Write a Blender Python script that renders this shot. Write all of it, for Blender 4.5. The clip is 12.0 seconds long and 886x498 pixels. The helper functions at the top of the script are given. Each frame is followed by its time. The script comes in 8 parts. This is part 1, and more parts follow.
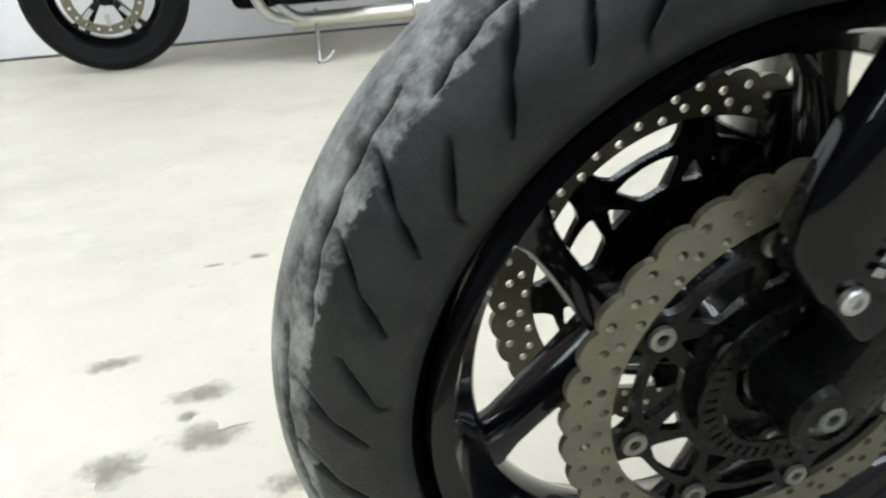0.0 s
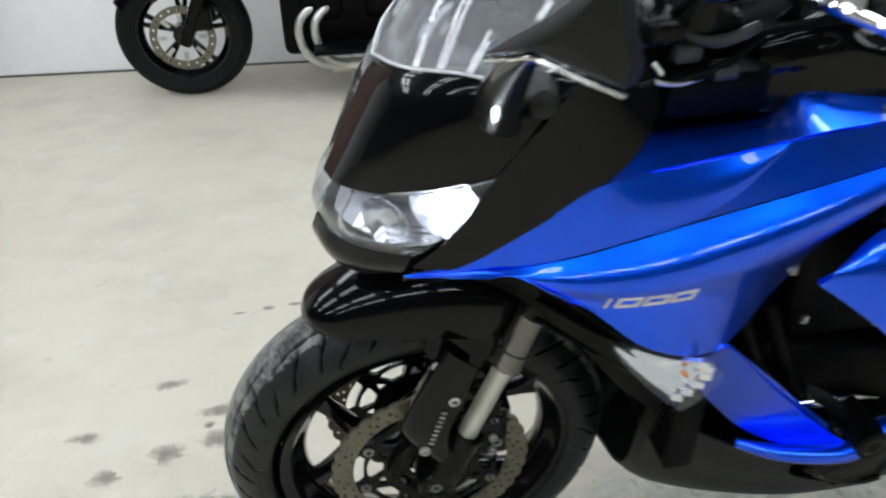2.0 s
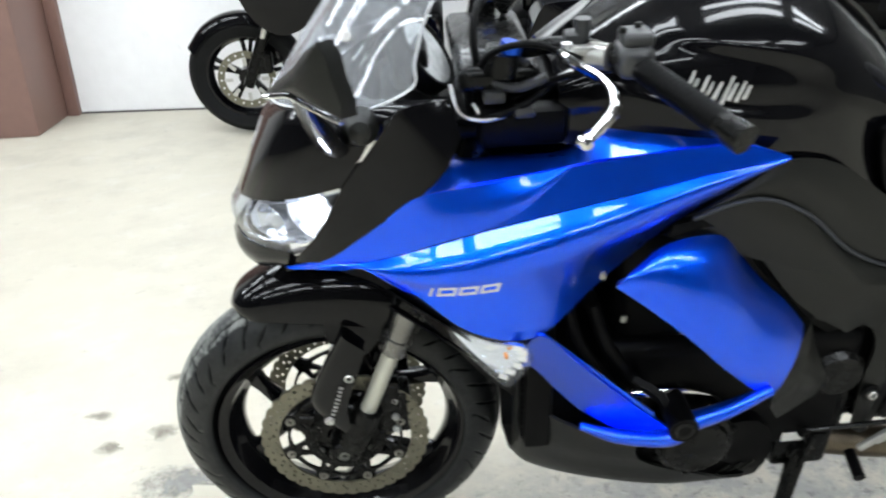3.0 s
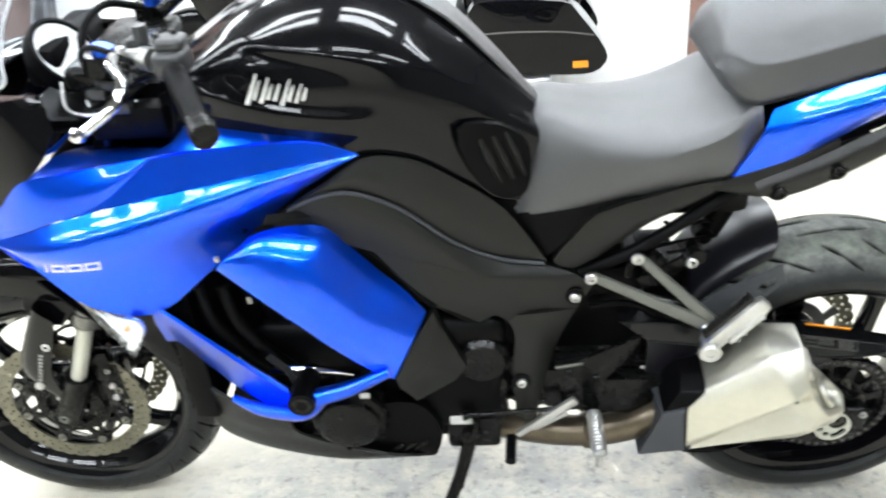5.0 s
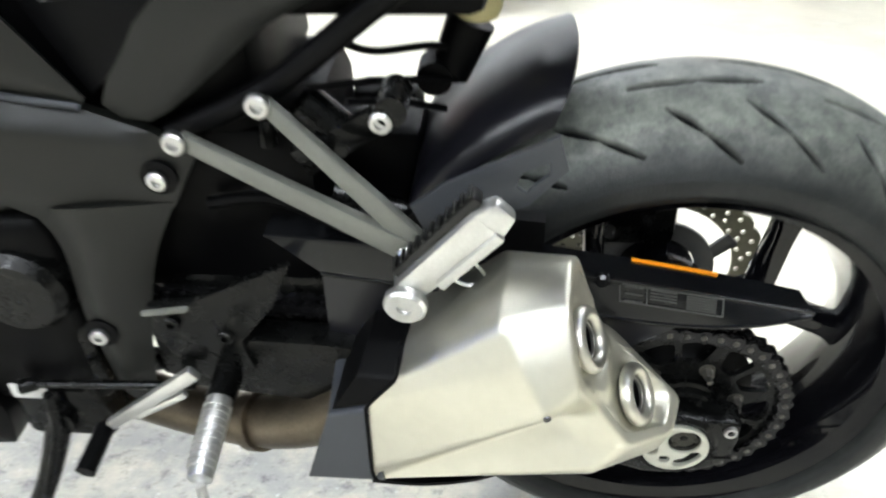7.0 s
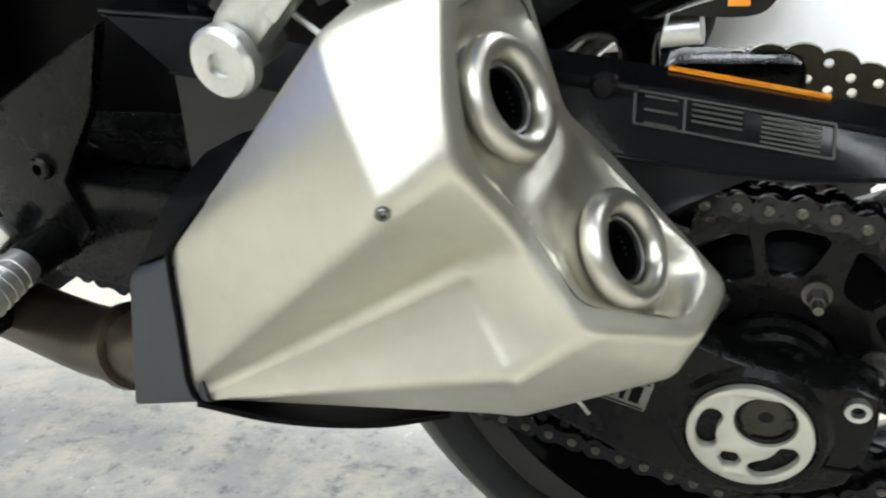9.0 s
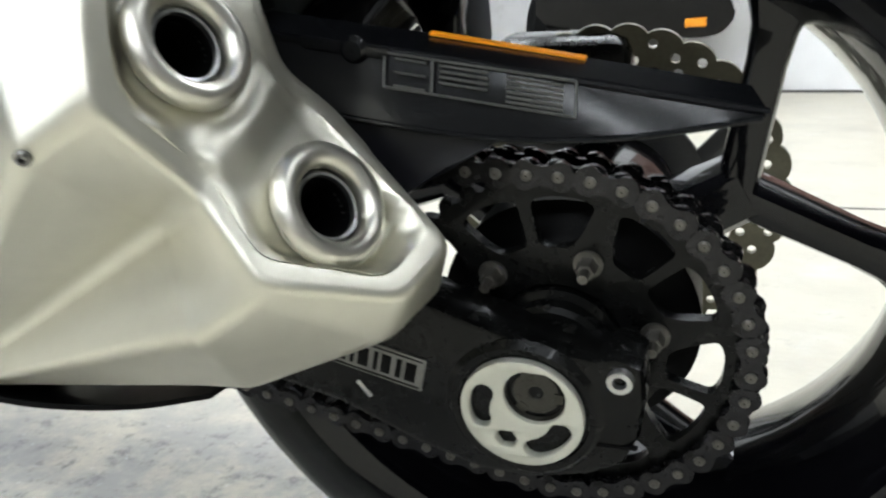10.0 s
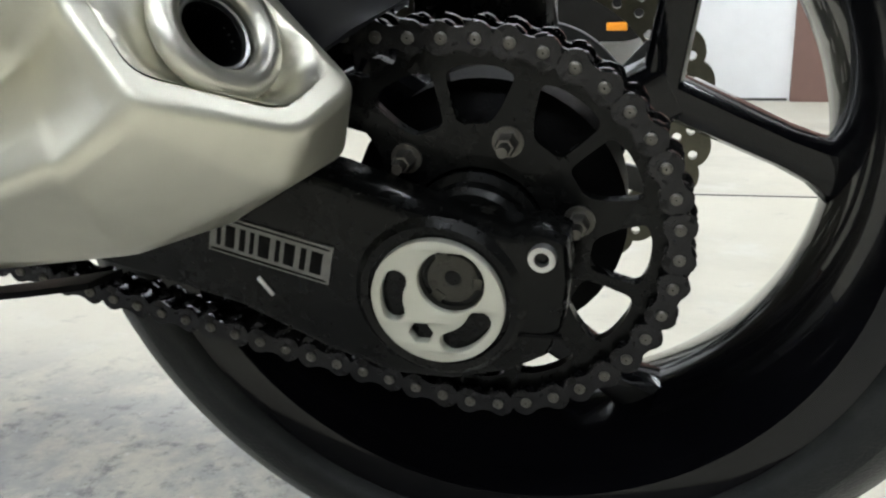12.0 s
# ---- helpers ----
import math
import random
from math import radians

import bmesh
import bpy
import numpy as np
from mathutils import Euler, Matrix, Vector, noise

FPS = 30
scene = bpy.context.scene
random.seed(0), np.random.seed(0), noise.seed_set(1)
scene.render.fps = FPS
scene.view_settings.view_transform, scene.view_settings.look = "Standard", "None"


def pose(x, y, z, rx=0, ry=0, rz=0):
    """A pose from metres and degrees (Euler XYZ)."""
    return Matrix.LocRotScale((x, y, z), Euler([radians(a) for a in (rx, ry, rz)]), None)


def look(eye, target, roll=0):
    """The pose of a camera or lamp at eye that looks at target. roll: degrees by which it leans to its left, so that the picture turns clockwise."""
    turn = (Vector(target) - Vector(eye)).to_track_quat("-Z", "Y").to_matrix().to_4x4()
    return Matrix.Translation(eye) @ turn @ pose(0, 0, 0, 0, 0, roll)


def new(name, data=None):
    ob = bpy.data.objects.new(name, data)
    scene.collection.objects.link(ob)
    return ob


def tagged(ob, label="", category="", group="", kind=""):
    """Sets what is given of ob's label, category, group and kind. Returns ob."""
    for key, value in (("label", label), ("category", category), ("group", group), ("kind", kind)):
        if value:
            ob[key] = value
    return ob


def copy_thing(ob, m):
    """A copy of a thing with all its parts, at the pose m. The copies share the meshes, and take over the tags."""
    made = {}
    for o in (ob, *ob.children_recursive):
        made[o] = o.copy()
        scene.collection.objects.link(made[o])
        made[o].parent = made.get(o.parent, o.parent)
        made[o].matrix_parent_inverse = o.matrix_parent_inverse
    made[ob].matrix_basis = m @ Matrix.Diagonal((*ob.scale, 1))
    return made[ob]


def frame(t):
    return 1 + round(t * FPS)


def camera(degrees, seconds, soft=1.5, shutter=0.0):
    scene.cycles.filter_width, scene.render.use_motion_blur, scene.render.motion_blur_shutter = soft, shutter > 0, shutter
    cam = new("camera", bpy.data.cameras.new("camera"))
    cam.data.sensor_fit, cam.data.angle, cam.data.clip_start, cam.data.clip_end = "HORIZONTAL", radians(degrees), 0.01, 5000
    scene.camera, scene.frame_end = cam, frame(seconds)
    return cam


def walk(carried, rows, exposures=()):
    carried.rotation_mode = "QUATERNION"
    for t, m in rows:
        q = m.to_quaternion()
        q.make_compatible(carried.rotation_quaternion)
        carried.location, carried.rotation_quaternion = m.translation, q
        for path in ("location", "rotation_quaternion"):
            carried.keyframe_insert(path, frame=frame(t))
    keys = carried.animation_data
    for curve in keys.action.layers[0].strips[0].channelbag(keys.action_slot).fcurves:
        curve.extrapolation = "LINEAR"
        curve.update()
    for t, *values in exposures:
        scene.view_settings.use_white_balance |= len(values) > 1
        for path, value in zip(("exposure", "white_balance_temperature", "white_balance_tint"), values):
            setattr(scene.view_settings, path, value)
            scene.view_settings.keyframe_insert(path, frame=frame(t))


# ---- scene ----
import itertools
# camera path: seconds, eye, target, lean
cam = camera(56.04, 12.0, soft=2.1, shutter=0.5)
PATH = [
    (0, (-0.319, -0.438, 0.574), (0.145, 1.344, -0.207), -4.0),
    (0.5, (-0.276, -0.504, 0.684), (0.109, 1.226, -0.244), -5.9),
    (1, (-0.245, -0.643, 0.908), (0.060, 1.059, -0.098), -3.7),
    (1.5, (-0.211, -0.832, 1.050), (0.099, 0.907, 0.113), -2.5),
    (2, (-0.136, -1.044, 1.155), (0.154, 0.719, 0.255), -2.1),
    (2.5, (-0.013, -1.215, 1.186), (0.135, 0.596, 0.349), -2.9),
    (3, (0.141, -1.323, 1.198), (0.213, 0.509, 0.398), -3.0),
    (4.8, (0.755, -1.445, 1.199), (0.651, 0.388, 0.404), -3.3),
    (5, (0.817, -1.438, 1.195), (0.729, 0.392, 0.394), -3.2),
    (5.5, (0.979, -1.415, 1.166), (0.863, 0.410, 0.356), -2.1),
    (6, (1.127, -1.240, 1.112), (1.011, 0.553, 0.234), -1.6),
    (6.5, (1.247, -1.012, 0.994), (1.052, 0.749, 0.064), -1.8),
    (7, (1.274, -0.822, 0.844), (1.103, 0.920, -0.125), -1.2),
    (7.5, (1.305, -0.680, 0.710), (1.081, 1.065, -0.242), -1.1),
    (7.7, (1.321, -0.643, 0.658), (1.013, 1.108, -0.258), -1.1),
    (9.3, (1.455, -0.594, 0.505), (0.764, 1.175, -0.120), -2.5),
    (9.5, (1.477, -0.587, 0.500), (0.797, 1.186, -0.128), -2.5),
    (10, (1.539, -0.553, 0.473), (0.867, 1.242, -0.098), -3.0),
    (10.5, (1.542, -0.532, 0.406), (1.024, 1.348, -0.038), -2.5),
    (11, (1.545, -0.514, 0.377), (1.022, 1.363, -0.076), -2.9),
    (11.5, (1.543, -0.513, 0.381), (1.022, 1.354, -0.110), -2.8),
    (12, (1.539, -0.538, 0.397), (1.031, 1.322, -0.136), -1.7),
]
walk(cam, [(t, look(eye, aim, lean)) for t, eye, aim, lean in PATH],
     exposures=[(0, -0.32), (0.6, -0.22), (1.2, -0.68), (2.0, -0.80), (2.5, -0.48), (3.2, -0.1), (5.0, 0.58), (6.0, 0.57), (7.2, 0.62), (9.5, 0.1), (10.5, 0.0), (11, -0.22), (12, -0.24)])

# the garage has no daylight: a faint grey surround behind the closed walls
world = bpy.data.worlds.new("world")
world.use_nodes = True
world.node_tree.nodes["Background"].inputs[0].default_value = (0.5, 0.5, 0.5, 1)
world.node_tree.nodes["Background"].inputs[1].default_value = 0.02
scene.world = world
TUBE_POWER = 28.0
LAMP_POWER = 80.0

# ---------- materials ----------
def surface(name, color, rough=0.5, metal=0.0, coat=0.0, var=0.12, scale=18.0, bump=0.0, bump_scale=250.0, spec=0.5,
            dirt=None, dirt_amount=0.0, dirt_scale=25.0, rough_var=0.08, coat_ior=1.5):
    """A node material: base colour with broad and fine variation, uneven gloss, fine relief, optional dust."""
    m = bpy.data.materials.new(name)
    m.use_nodes = True
    nt = m.node_tree
    n, l = nt.nodes, nt.links
    b = n["Principled BSDF"]
    b.inputs["Metallic"].default_value = metal
    b.inputs["Coat Weight"].default_value = coat
    b.inputs["Coat Roughness"].default_value = 0.03
    b.inputs["Coat IOR"].default_value = coat_ior
    b.inputs["Specular IOR Level"].default_value = spec
    tc = n.new("ShaderNodeTexCoord")
    big, fine = n.new("ShaderNodeTexNoise"), n.new("ShaderNodeTexNoise")
    for t, s, d in ((big, scale, 3), (fine, scale * 9, 4)):
        t.inputs["Scale"].default_value, t.inputs["Detail"].default_value = s, d
        l.new(tc.outputs["Object"], t.inputs["Vector"])
    mix = n.new("ShaderNodeMath")
    mix.operation = "MULTIPLY_ADD"
    mix.inputs[1].default_value = 0.6
    l.new(big.outputs["Fac"], mix.inputs[0])
    sc = n.new("ShaderNodeMath")
    sc.operation = "MULTIPLY"
    sc.inputs[1].default_value = 0.4
    l.new(fine.outputs["Fac"], sc.inputs[0])
    l.new(sc.outputs[0], mix.inputs[2])
    ramp = n.new("ShaderNodeValToRGB")
    lo, hi = [max(c * (1 - var), 0) for c in color], [min(c * (1 + var), 1) for c in color]
    ramp.color_ramp.elements[0].position, ramp.color_ramp.elements[1].position = 0.3, 0.7
    ramp.color_ramp.elements[0].color, ramp.color_ramp.elements[1].color = (*lo, 1), (*hi, 1)
    l.new(mix.outputs[0], ramp.inputs[0])
    out = ramp.outputs[0]
    rr = n.new("ShaderNodeMapRange")
    rr.inputs["To Min"].default_value, rr.inputs["To Max"].default_value = max(rough - rough_var, 0.02), min(rough + rough_var, 1)
    l.new(mix.outputs[0], rr.inputs["Value"])
    rough_out = rr.outputs[0]
    if dirt:
        dn = n.new("ShaderNodeTexNoise")
        dn.inputs["Scale"].default_value, dn.inputs["Detail"].default_value, dn.inputs["Roughness"].default_value = dirt_scale, 8, 0.7
        l.new(tc.outputs["Object"], dn.inputs["Vector"])
        dr = n.new("ShaderNodeValToRGB")
        dr.color_ramp.elements[0].position = 0.62 - 0.3 * dirt_amount
        dr.color_ramp.elements[1].position = 0.80 - 0.2 * dirt_amount
        l.new(dn.outputs["Fac"], dr.inputs[0])
        mx = n.new("ShaderNodeMix")
        mx.data_type = "RGBA"
        mx.inputs["B"].default_value = (*dirt, 1)
        l.new(dr.outputs[0], mx.inputs["Factor"])
        l.new(out, mx.inputs["A"])
        out = mx.outputs["Result"]
        ma = n.new("ShaderNodeMath")
        ma.operation, ma.use_clamp = "MULTIPLY_ADD", True
        ma.inputs[1].default_value = 0.5
        l.new(dr.outputs[0], ma.inputs[0])
        l.new(rough_out, ma.inputs[2])
        rough_out = ma.outputs[0]
    l.new(out, b.inputs["Base Color"])
    l.new(rough_out, b.inputs["Roughness"])
    if bump:
        bn, bp = n.new("ShaderNodeTexNoise"), n.new("ShaderNodeBump")
        bn.inputs["Scale"].default_value, bn.inputs["Detail"].default_value = bump_scale, 5
        bp.inputs["Strength"].default_value, bp.inputs["Distance"].default_value = bump, 0.002
        l.new(tc.outputs["Object"], bn.inputs["Vector"])
        l.new(bn.outputs["Fac"], bp.inputs["Height"])
        l.new(bp.outputs[0], b.inputs["Normal"])
    return m


def glowing(name, color, strength):
    m = bpy.data.materials.new(name)
    m.use_nodes = True
    b = m.node_tree.nodes["Principled BSDF"]
    b.inputs["Base Color"].default_value = (*color, 1)
    b.inputs["Emission Color"].default_value, b.inputs["Emission Strength"].default_value = (*color, 1), strength
    return m


def clear(name, color, rough=0.02, ior=1.45, alpha=1.0):
    """Thin clear plastic: a see-through sheet with a glossy skin."""
    m = bpy.data.materials.new(name)
    m.use_nodes = True
    nt = m.node_tree
    n, l = nt.nodes, nt.links
    out = n["Material Output"]
    tr, gl, lw, mx = n.new("ShaderNodeBsdfTransparent"), n.new("ShaderNodeBsdfGlossy"), n.new("ShaderNodeLayerWeight"), n.new("ShaderNodeMixShader")
    tr.inputs[0].default_value = (*color, 1)
    gl.inputs["Roughness"].default_value = rough
    lw.inputs["Blend"].default_value = 0.5
    po, fr = n.new("ShaderNodeMath"), n.new("ShaderNodeMath")
    po.operation, fr.operation = "POWER", "MULTIPLY_ADD"
    po.inputs[1].default_value = 4.0
    fr.inputs[1].default_value, fr.inputs[2].default_value = 0.7, ((ior - 1) / (ior + 1)) ** 2
    l.new(lw.outputs["Facing"], po.inputs[0])
    l.new(po.outputs[0], fr.inputs[0])
    df, mx2 = n.new("ShaderNodeBsdfDiffuse"), n.new("ShaderNodeMixShader")
    df.inputs[0].default_value = (0.6, 0.62, 0.65, 1)
    mx2.inputs[0].default_value = 1 - alpha
    l.new(tr.outputs[0], mx2.inputs[1])
    l.new(df.outputs[0], mx2.inputs[2])
    l.new(fr.outputs[0], mx.inputs[0])
    l.new(mx2.outputs[0], mx.inputs[1])
    l.new(gl.outputs[0], mx.inputs[2])
    l.new(mx.outputs[0], out.inputs["Surface"])
    return m


BLUE = surface("candy_blue_paint", (0.0, 0.094, 0.93), 0.28, 0.92, 1.0, 0.03, 6, coat_ior=1.42, rough_var=0.02, spec=0.15)
BLACK = surface("gloss_black_paint", (0.0022, 0.0022, 0.0028), 0.22, 0.0, 1.0, 0.2, 8, spec=0.04, coat_ior=1.28)
SATIN = surface("satin_dark_plastic", (0.0036, 0.0040, 0.0033), 0.37, 0.0, 0.0, 0.15, 12, 0.25, 1400, spec=0.31)
MATTE = surface("matte_black_plastic", (0.0018, 0.0018, 0.0020), 0.42, 0.0, 0.0, 0.25, 25, 0.15, 700, spec=0.07)
METAL_BLACK = surface("black_painted_metal", (0.0026, 0.0027, 0.0026), 0.27, 0.0, 0.15, 0.35, 30, 0.06, 300, spec=0.13, coat_ior=1.3,
                      dirt=(0.035, 0.034, 0.029), dirt_amount=0.04, dirt_scale=60)
RIM = surface("black_wheel_paint", (0.0022, 0.0022, 0.003), 0.22, 0.0, 0.8, 0.3, 20, spec=0.10, coat_ior=1.34)
def tyre_rubber(name, near, far, lo, hi, dust, pale, grain):
    """Black rubber, greyer on the running surface, where road dust lies in torn patches."""
    m = surface(name, (0.0048, 0.0056, 0.0066), 0.40, 0.0, 0.0, 0.25, 14, 0.3, 500)
    n, l = m.node_tree.nodes, m.node_tree.links
    b = n["Principled BSDF"]
    tc, sp, ab, mr = n.new("ShaderNodeTexCoord"), n.new("ShaderNodeSeparateXYZ"), n.new("ShaderNodeMath"), n.new("ShaderNodeMapRange")
    ab.operation = "ABSOLUTE"
    l.new(tc.outputs["Object"], sp.inputs[0])
    l.new(sp.outputs["Y"], ab.inputs[0])
    mr.interpolation_type = "SMOOTHSTEP"
    mr.inputs["From Min"].default_value, mr.inputs["From Max"].default_value = near, far
    mr.inputs["To Min"].default_value, mr.inputs["To Max"].default_value = 1.0, 0.0
    l.new(ab.outputs[0], mr.inputs["Value"])
    big, fine = n.new("ShaderNodeTexNoise"), n.new("ShaderNodeTexNoise")
    for t, s in ((big, 9.0), (fine, grain)):
        t.inputs["Scale"].default_value, t.inputs["Detail"].default_value, t.inputs["Roughness"].default_value = s, 7, 0.68
        l.new(tc.outputs["Object"], t.inputs["Vector"])
    add, mul, ramp, mx = n.new("ShaderNodeMath"), n.new("ShaderNodeMath"), n.new("ShaderNodeValToRGB"), n.new("ShaderNodeMix")
    add.operation = "MULTIPLY_ADD"
    add.inputs[1].default_value = 3.0
    l.new(fine.outputs["Fac"], add.inputs[0])
    l.new(big.outputs["Fac"], add.inputs[2])
    mul.operation = "MULTIPLY"
    l.new(add.outputs[0], mul.inputs[0])
    l.new(mr.outputs[0], mul.inputs[1])
    e = ramp.color_ramp.elements
    e[0].position, e[1].position = lo, hi
    e[0].color, e[1].color = (0.05, 0.05, 0.05, 1), (1, 1, 1, 1)
    l.new(mul.outputs[0], ramp.inputs[0])
    mx.data_type = "RGBA"
    dn, dc = n.new("ShaderNodeTexNoise"), n.new("ShaderNodeValToRGB")
    dn.inputs["Scale"].default_value, dn.inputs["Detail"].default_value, dn.inputs["Roughness"].default_value = 26, 8, 0.75
    l.new(tc.outputs["Object"], dn.inputs["Vector"])
    dc.color_ramp.elements[0].position, dc.color_ramp.elements[1].position = 0.40, 0.62
    dc.color_ramp.elements[0].color, dc.color_ramp.elements[1].color = dust, pale
    l.new(dn.outputs["Fac"], dc.inputs[0])
    l.new(dc.outputs[0], mx.inputs["B"])
    l.new(ramp.outputs[0], mx.inputs["Factor"])
    l.new(b.inputs["Base Color"].links[0].from_socket, mx.inputs["A"])
    # no dust in the tread grooves; near black without gloss paints their shade
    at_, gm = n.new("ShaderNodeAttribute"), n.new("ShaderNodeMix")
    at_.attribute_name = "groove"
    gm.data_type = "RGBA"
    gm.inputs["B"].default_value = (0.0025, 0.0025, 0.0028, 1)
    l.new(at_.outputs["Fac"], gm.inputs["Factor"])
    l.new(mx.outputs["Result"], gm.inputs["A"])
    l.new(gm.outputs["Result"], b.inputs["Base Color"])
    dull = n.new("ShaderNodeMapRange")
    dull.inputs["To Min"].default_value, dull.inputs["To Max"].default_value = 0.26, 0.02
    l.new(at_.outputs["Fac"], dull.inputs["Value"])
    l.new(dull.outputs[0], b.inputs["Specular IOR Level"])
    return m


# the rear's wide pale dust also paints in the sheen on its crown
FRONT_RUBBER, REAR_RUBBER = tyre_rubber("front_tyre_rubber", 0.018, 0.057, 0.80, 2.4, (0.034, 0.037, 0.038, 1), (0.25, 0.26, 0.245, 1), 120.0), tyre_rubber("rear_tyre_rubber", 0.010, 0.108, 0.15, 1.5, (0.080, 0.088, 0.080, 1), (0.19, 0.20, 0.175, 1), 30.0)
RUBBER = surface("tyre_rubber", (0.006, 0.0063, 0.0068), 0.6, 0.0, 0.0, 0.25, 14, 0.3, 500, spec=0.15)
STEEL = surface("brushed_steel", (0.60, 0.585, 0.50), 0.43, 1.0, 0.0, 0.07, 9, 0.07, 24, rough_var=0.06)
DISC = surface("brake_disc_steel", (0.175, 0.167, 0.125), 0.45, 0.8, 0.0, 0.2, 40, 0.1, 900)
ALLOY = surface("cast_aluminium", (0.55, 0.55, 0.53), 0.34, 0.9, 0.0, 0.12, 40, 0.1, 500)
ALLOY_DARK = surface("dull_cast_aluminium", (0.30, 0.30, 0.285), 0.33, 0.9, 0.0, 0.2, 60, 0.1, 500)
SWITCH = surface("dark_grey_plastic", (0.022, 0.023, 0.024), 0.34, 0.0, 0.0, 0.2, 40, 0.1, 700, spec=0.5)
ANODISED = surface("anodised_silver", (0.52, 0.52, 0.45), 0.45, 0.5, 0.0, 0.05, 30)
CHROME = surface("chrome", (0.78, 0.78, 0.78), 0.08, 1.0, 0.0, 0.03, 20, rough_var=0.03)
BOLT = surface("zinc_bolt", (0.5, 0.5, 0.49), 0.33, 1.0, 0.0, 0.15, 120)
BUTTON = surface("dull_steel_button", (0.24, 0.235, 0.21), 0.38, 0.9, 0.0, 0.2, 120)
CHAIN = surface("oiled_chain_steel", (0.026, 0.0255, 0.027), 0.16, 0.8, 0.0, 0.4, 120, dirt=(0.006, 0.0056, 0.0045), dirt_amount=0.35, dirt_scale=150, spec=0.3)
CHAIN_PIN = surface("worn_chain_pin", (0.10, 0.095, 0.085), 0.35, 0.8, 0.0, 0.3, 150)
SEAT = surface("grey_seat_vinyl", (0.024, 0.025, 0.027), 0.34, 0.0, 0.0, 0.10, 10, 0.35, 900, spec=0.95)
GREY_CAP = surface("dark_grey_heat_shield", (0.030, 0.033, 0.038), 0.5, 0.1, 0.0, 0.1, 20, 0.1, 900)
BRONZE = surface("heat_stained_pipe", (0.12, 0.098, 0.07), 0.35, 0.85, 0.0, 0.35, 30)
GREY_METAL = surface("grey_fork_tube", (0.17, 0.168, 0.160), 0.26, 0.9, 0.0, 0.1, 30)
STRUT = surface("grey_strut_paint", (0.125, 0.128, 0.112), 0.4, 0.35, 0.0, 0.12, 30)
REFLECTOR = surface("lamp_reflector", (0.85, 0.85, 0.87), 0.2, 1.0, 0.0, 0.03, 20)
LAMP_GREY = surface("lamp_housing_grey", (0.5, 0.51, 0.53), 0.38, 0.6, 0.0, 0.1, 20)
WHITE_MARK = surface("silver_white_decal", (0.62, 0.62, 0.6), 0.4, 0.2, 0.0, 0.05, 40)
AXLE = surface("dark_axle_steel", (0.045, 0.043, 0.036), 0.36, 0.7, 0.0, 0.3, 200, dirt=(0.012, 0.010, 0.008), dirt_amount=0.3, dirt_scale=200)
PLATE_GREY = surface("dull_grey_plate", (0.16, 0.16, 0.15), 0.45, 0.3, 0.0, 0.3, 120)
GREY_MARK = surface("grey_decal", (0.22, 0.215, 0.20), 0.5, 0.0, 0.0, 0.25, 90)
ORANGE = surface("orange_decal", (0.75, 0.26, 0.01), 0.4, 0.0, 0.0, 0.06, 40)
AMBER = surface("amber_lens", (0.7, 0.22, 0.03), 0.2, 0.0, 0.3, 0.1, 60)
SCREEN = clear("clear_screen", (0.93, 0.95, 0.97), 0.03, 1.5, 0.84)
EDGE = surface("frosted_edge", (0.62, 0.64, 0.66), 0.25, 0.0, 0.0, 0.1, 60, spec=0.8)
LENS = clear("clear_lens", (0.95, 0.97, 1.0), 0.02, 1.45, 0.97)
RAIL_GREY = surface("grey_rail_paint", (0.009, 0.009, 0.0085), 0.34, 0.2, 0.0, 0.12, 30, 0.05, 400, spec=0.4)
HUGGER = surface("satin_black_hugger", (0.0045, 0.0045, 0.0065), 0.31, 0.0, 0.0, 0.2, 10, spec=0.40)
GUARD = surface("worn_black_guard_plastic", (0.004, 0.0043, 0.005), 0.2, 0.0, 0.0, 0.25, 14, 0.05, 500, spec=0.38)
CARRIER = surface("grey_carrier_paint", (0.06, 0.06, 0.058), 0.4, 0.3, 0.0, 0.15, 40)
PRINT = surface("faint_print", (0.055, 0.055, 0.05), 0.5, 0.0, 0.0, 0.3, 200)
POLISHED = surface("polished_steel", (0.58, 0.565, 0.50), 0.36, 1.0, 0.0, 0.03, 8, rough_var=0.0)
BULB = glowing("headlamp_bulb", (0.86, 0.93, 1.0), LAMP_POWER)
TUBE = glowing("fluorescent_tube", (0.885, 0.945, 1.0), TUBE_POWER)


# ---------- mesh helpers ----------
V = Vector


def spline(points, count, closed=False):
    """Catmull-Rom through the points, resampled to count points of even parameter."""
    p = [V(q) for q in points]
    n = len(p)
    if n == 2:
        return [p[0].lerp(p[1], i / (count - 1)) for i in range(count)]
    out = []
    spans = n if closed else n - 1
    for i in range(count):
        u = i * spans / (count if closed else count - 1)
        k = min(int(u), spans - 1)
        f = u - k
        if closed:
            a, b, c, d = p[(k - 1) % n], p[k % n], p[(k + 1) % n], p[(k + 2) % n]
        else:
            b, c = p[k], p[k + 1]
            a = p[k - 1] if k else b + (b - c)
            d = p[k + 2] if k + 2 < n else c + (c - b)
        out.append(0.5 * ((2 * b) + (c - a) * f + (2 * a - 5 * b + 4 * c - d) * f * f + (3 * b - a - 3 * c + d) * f ** 3))
    return out


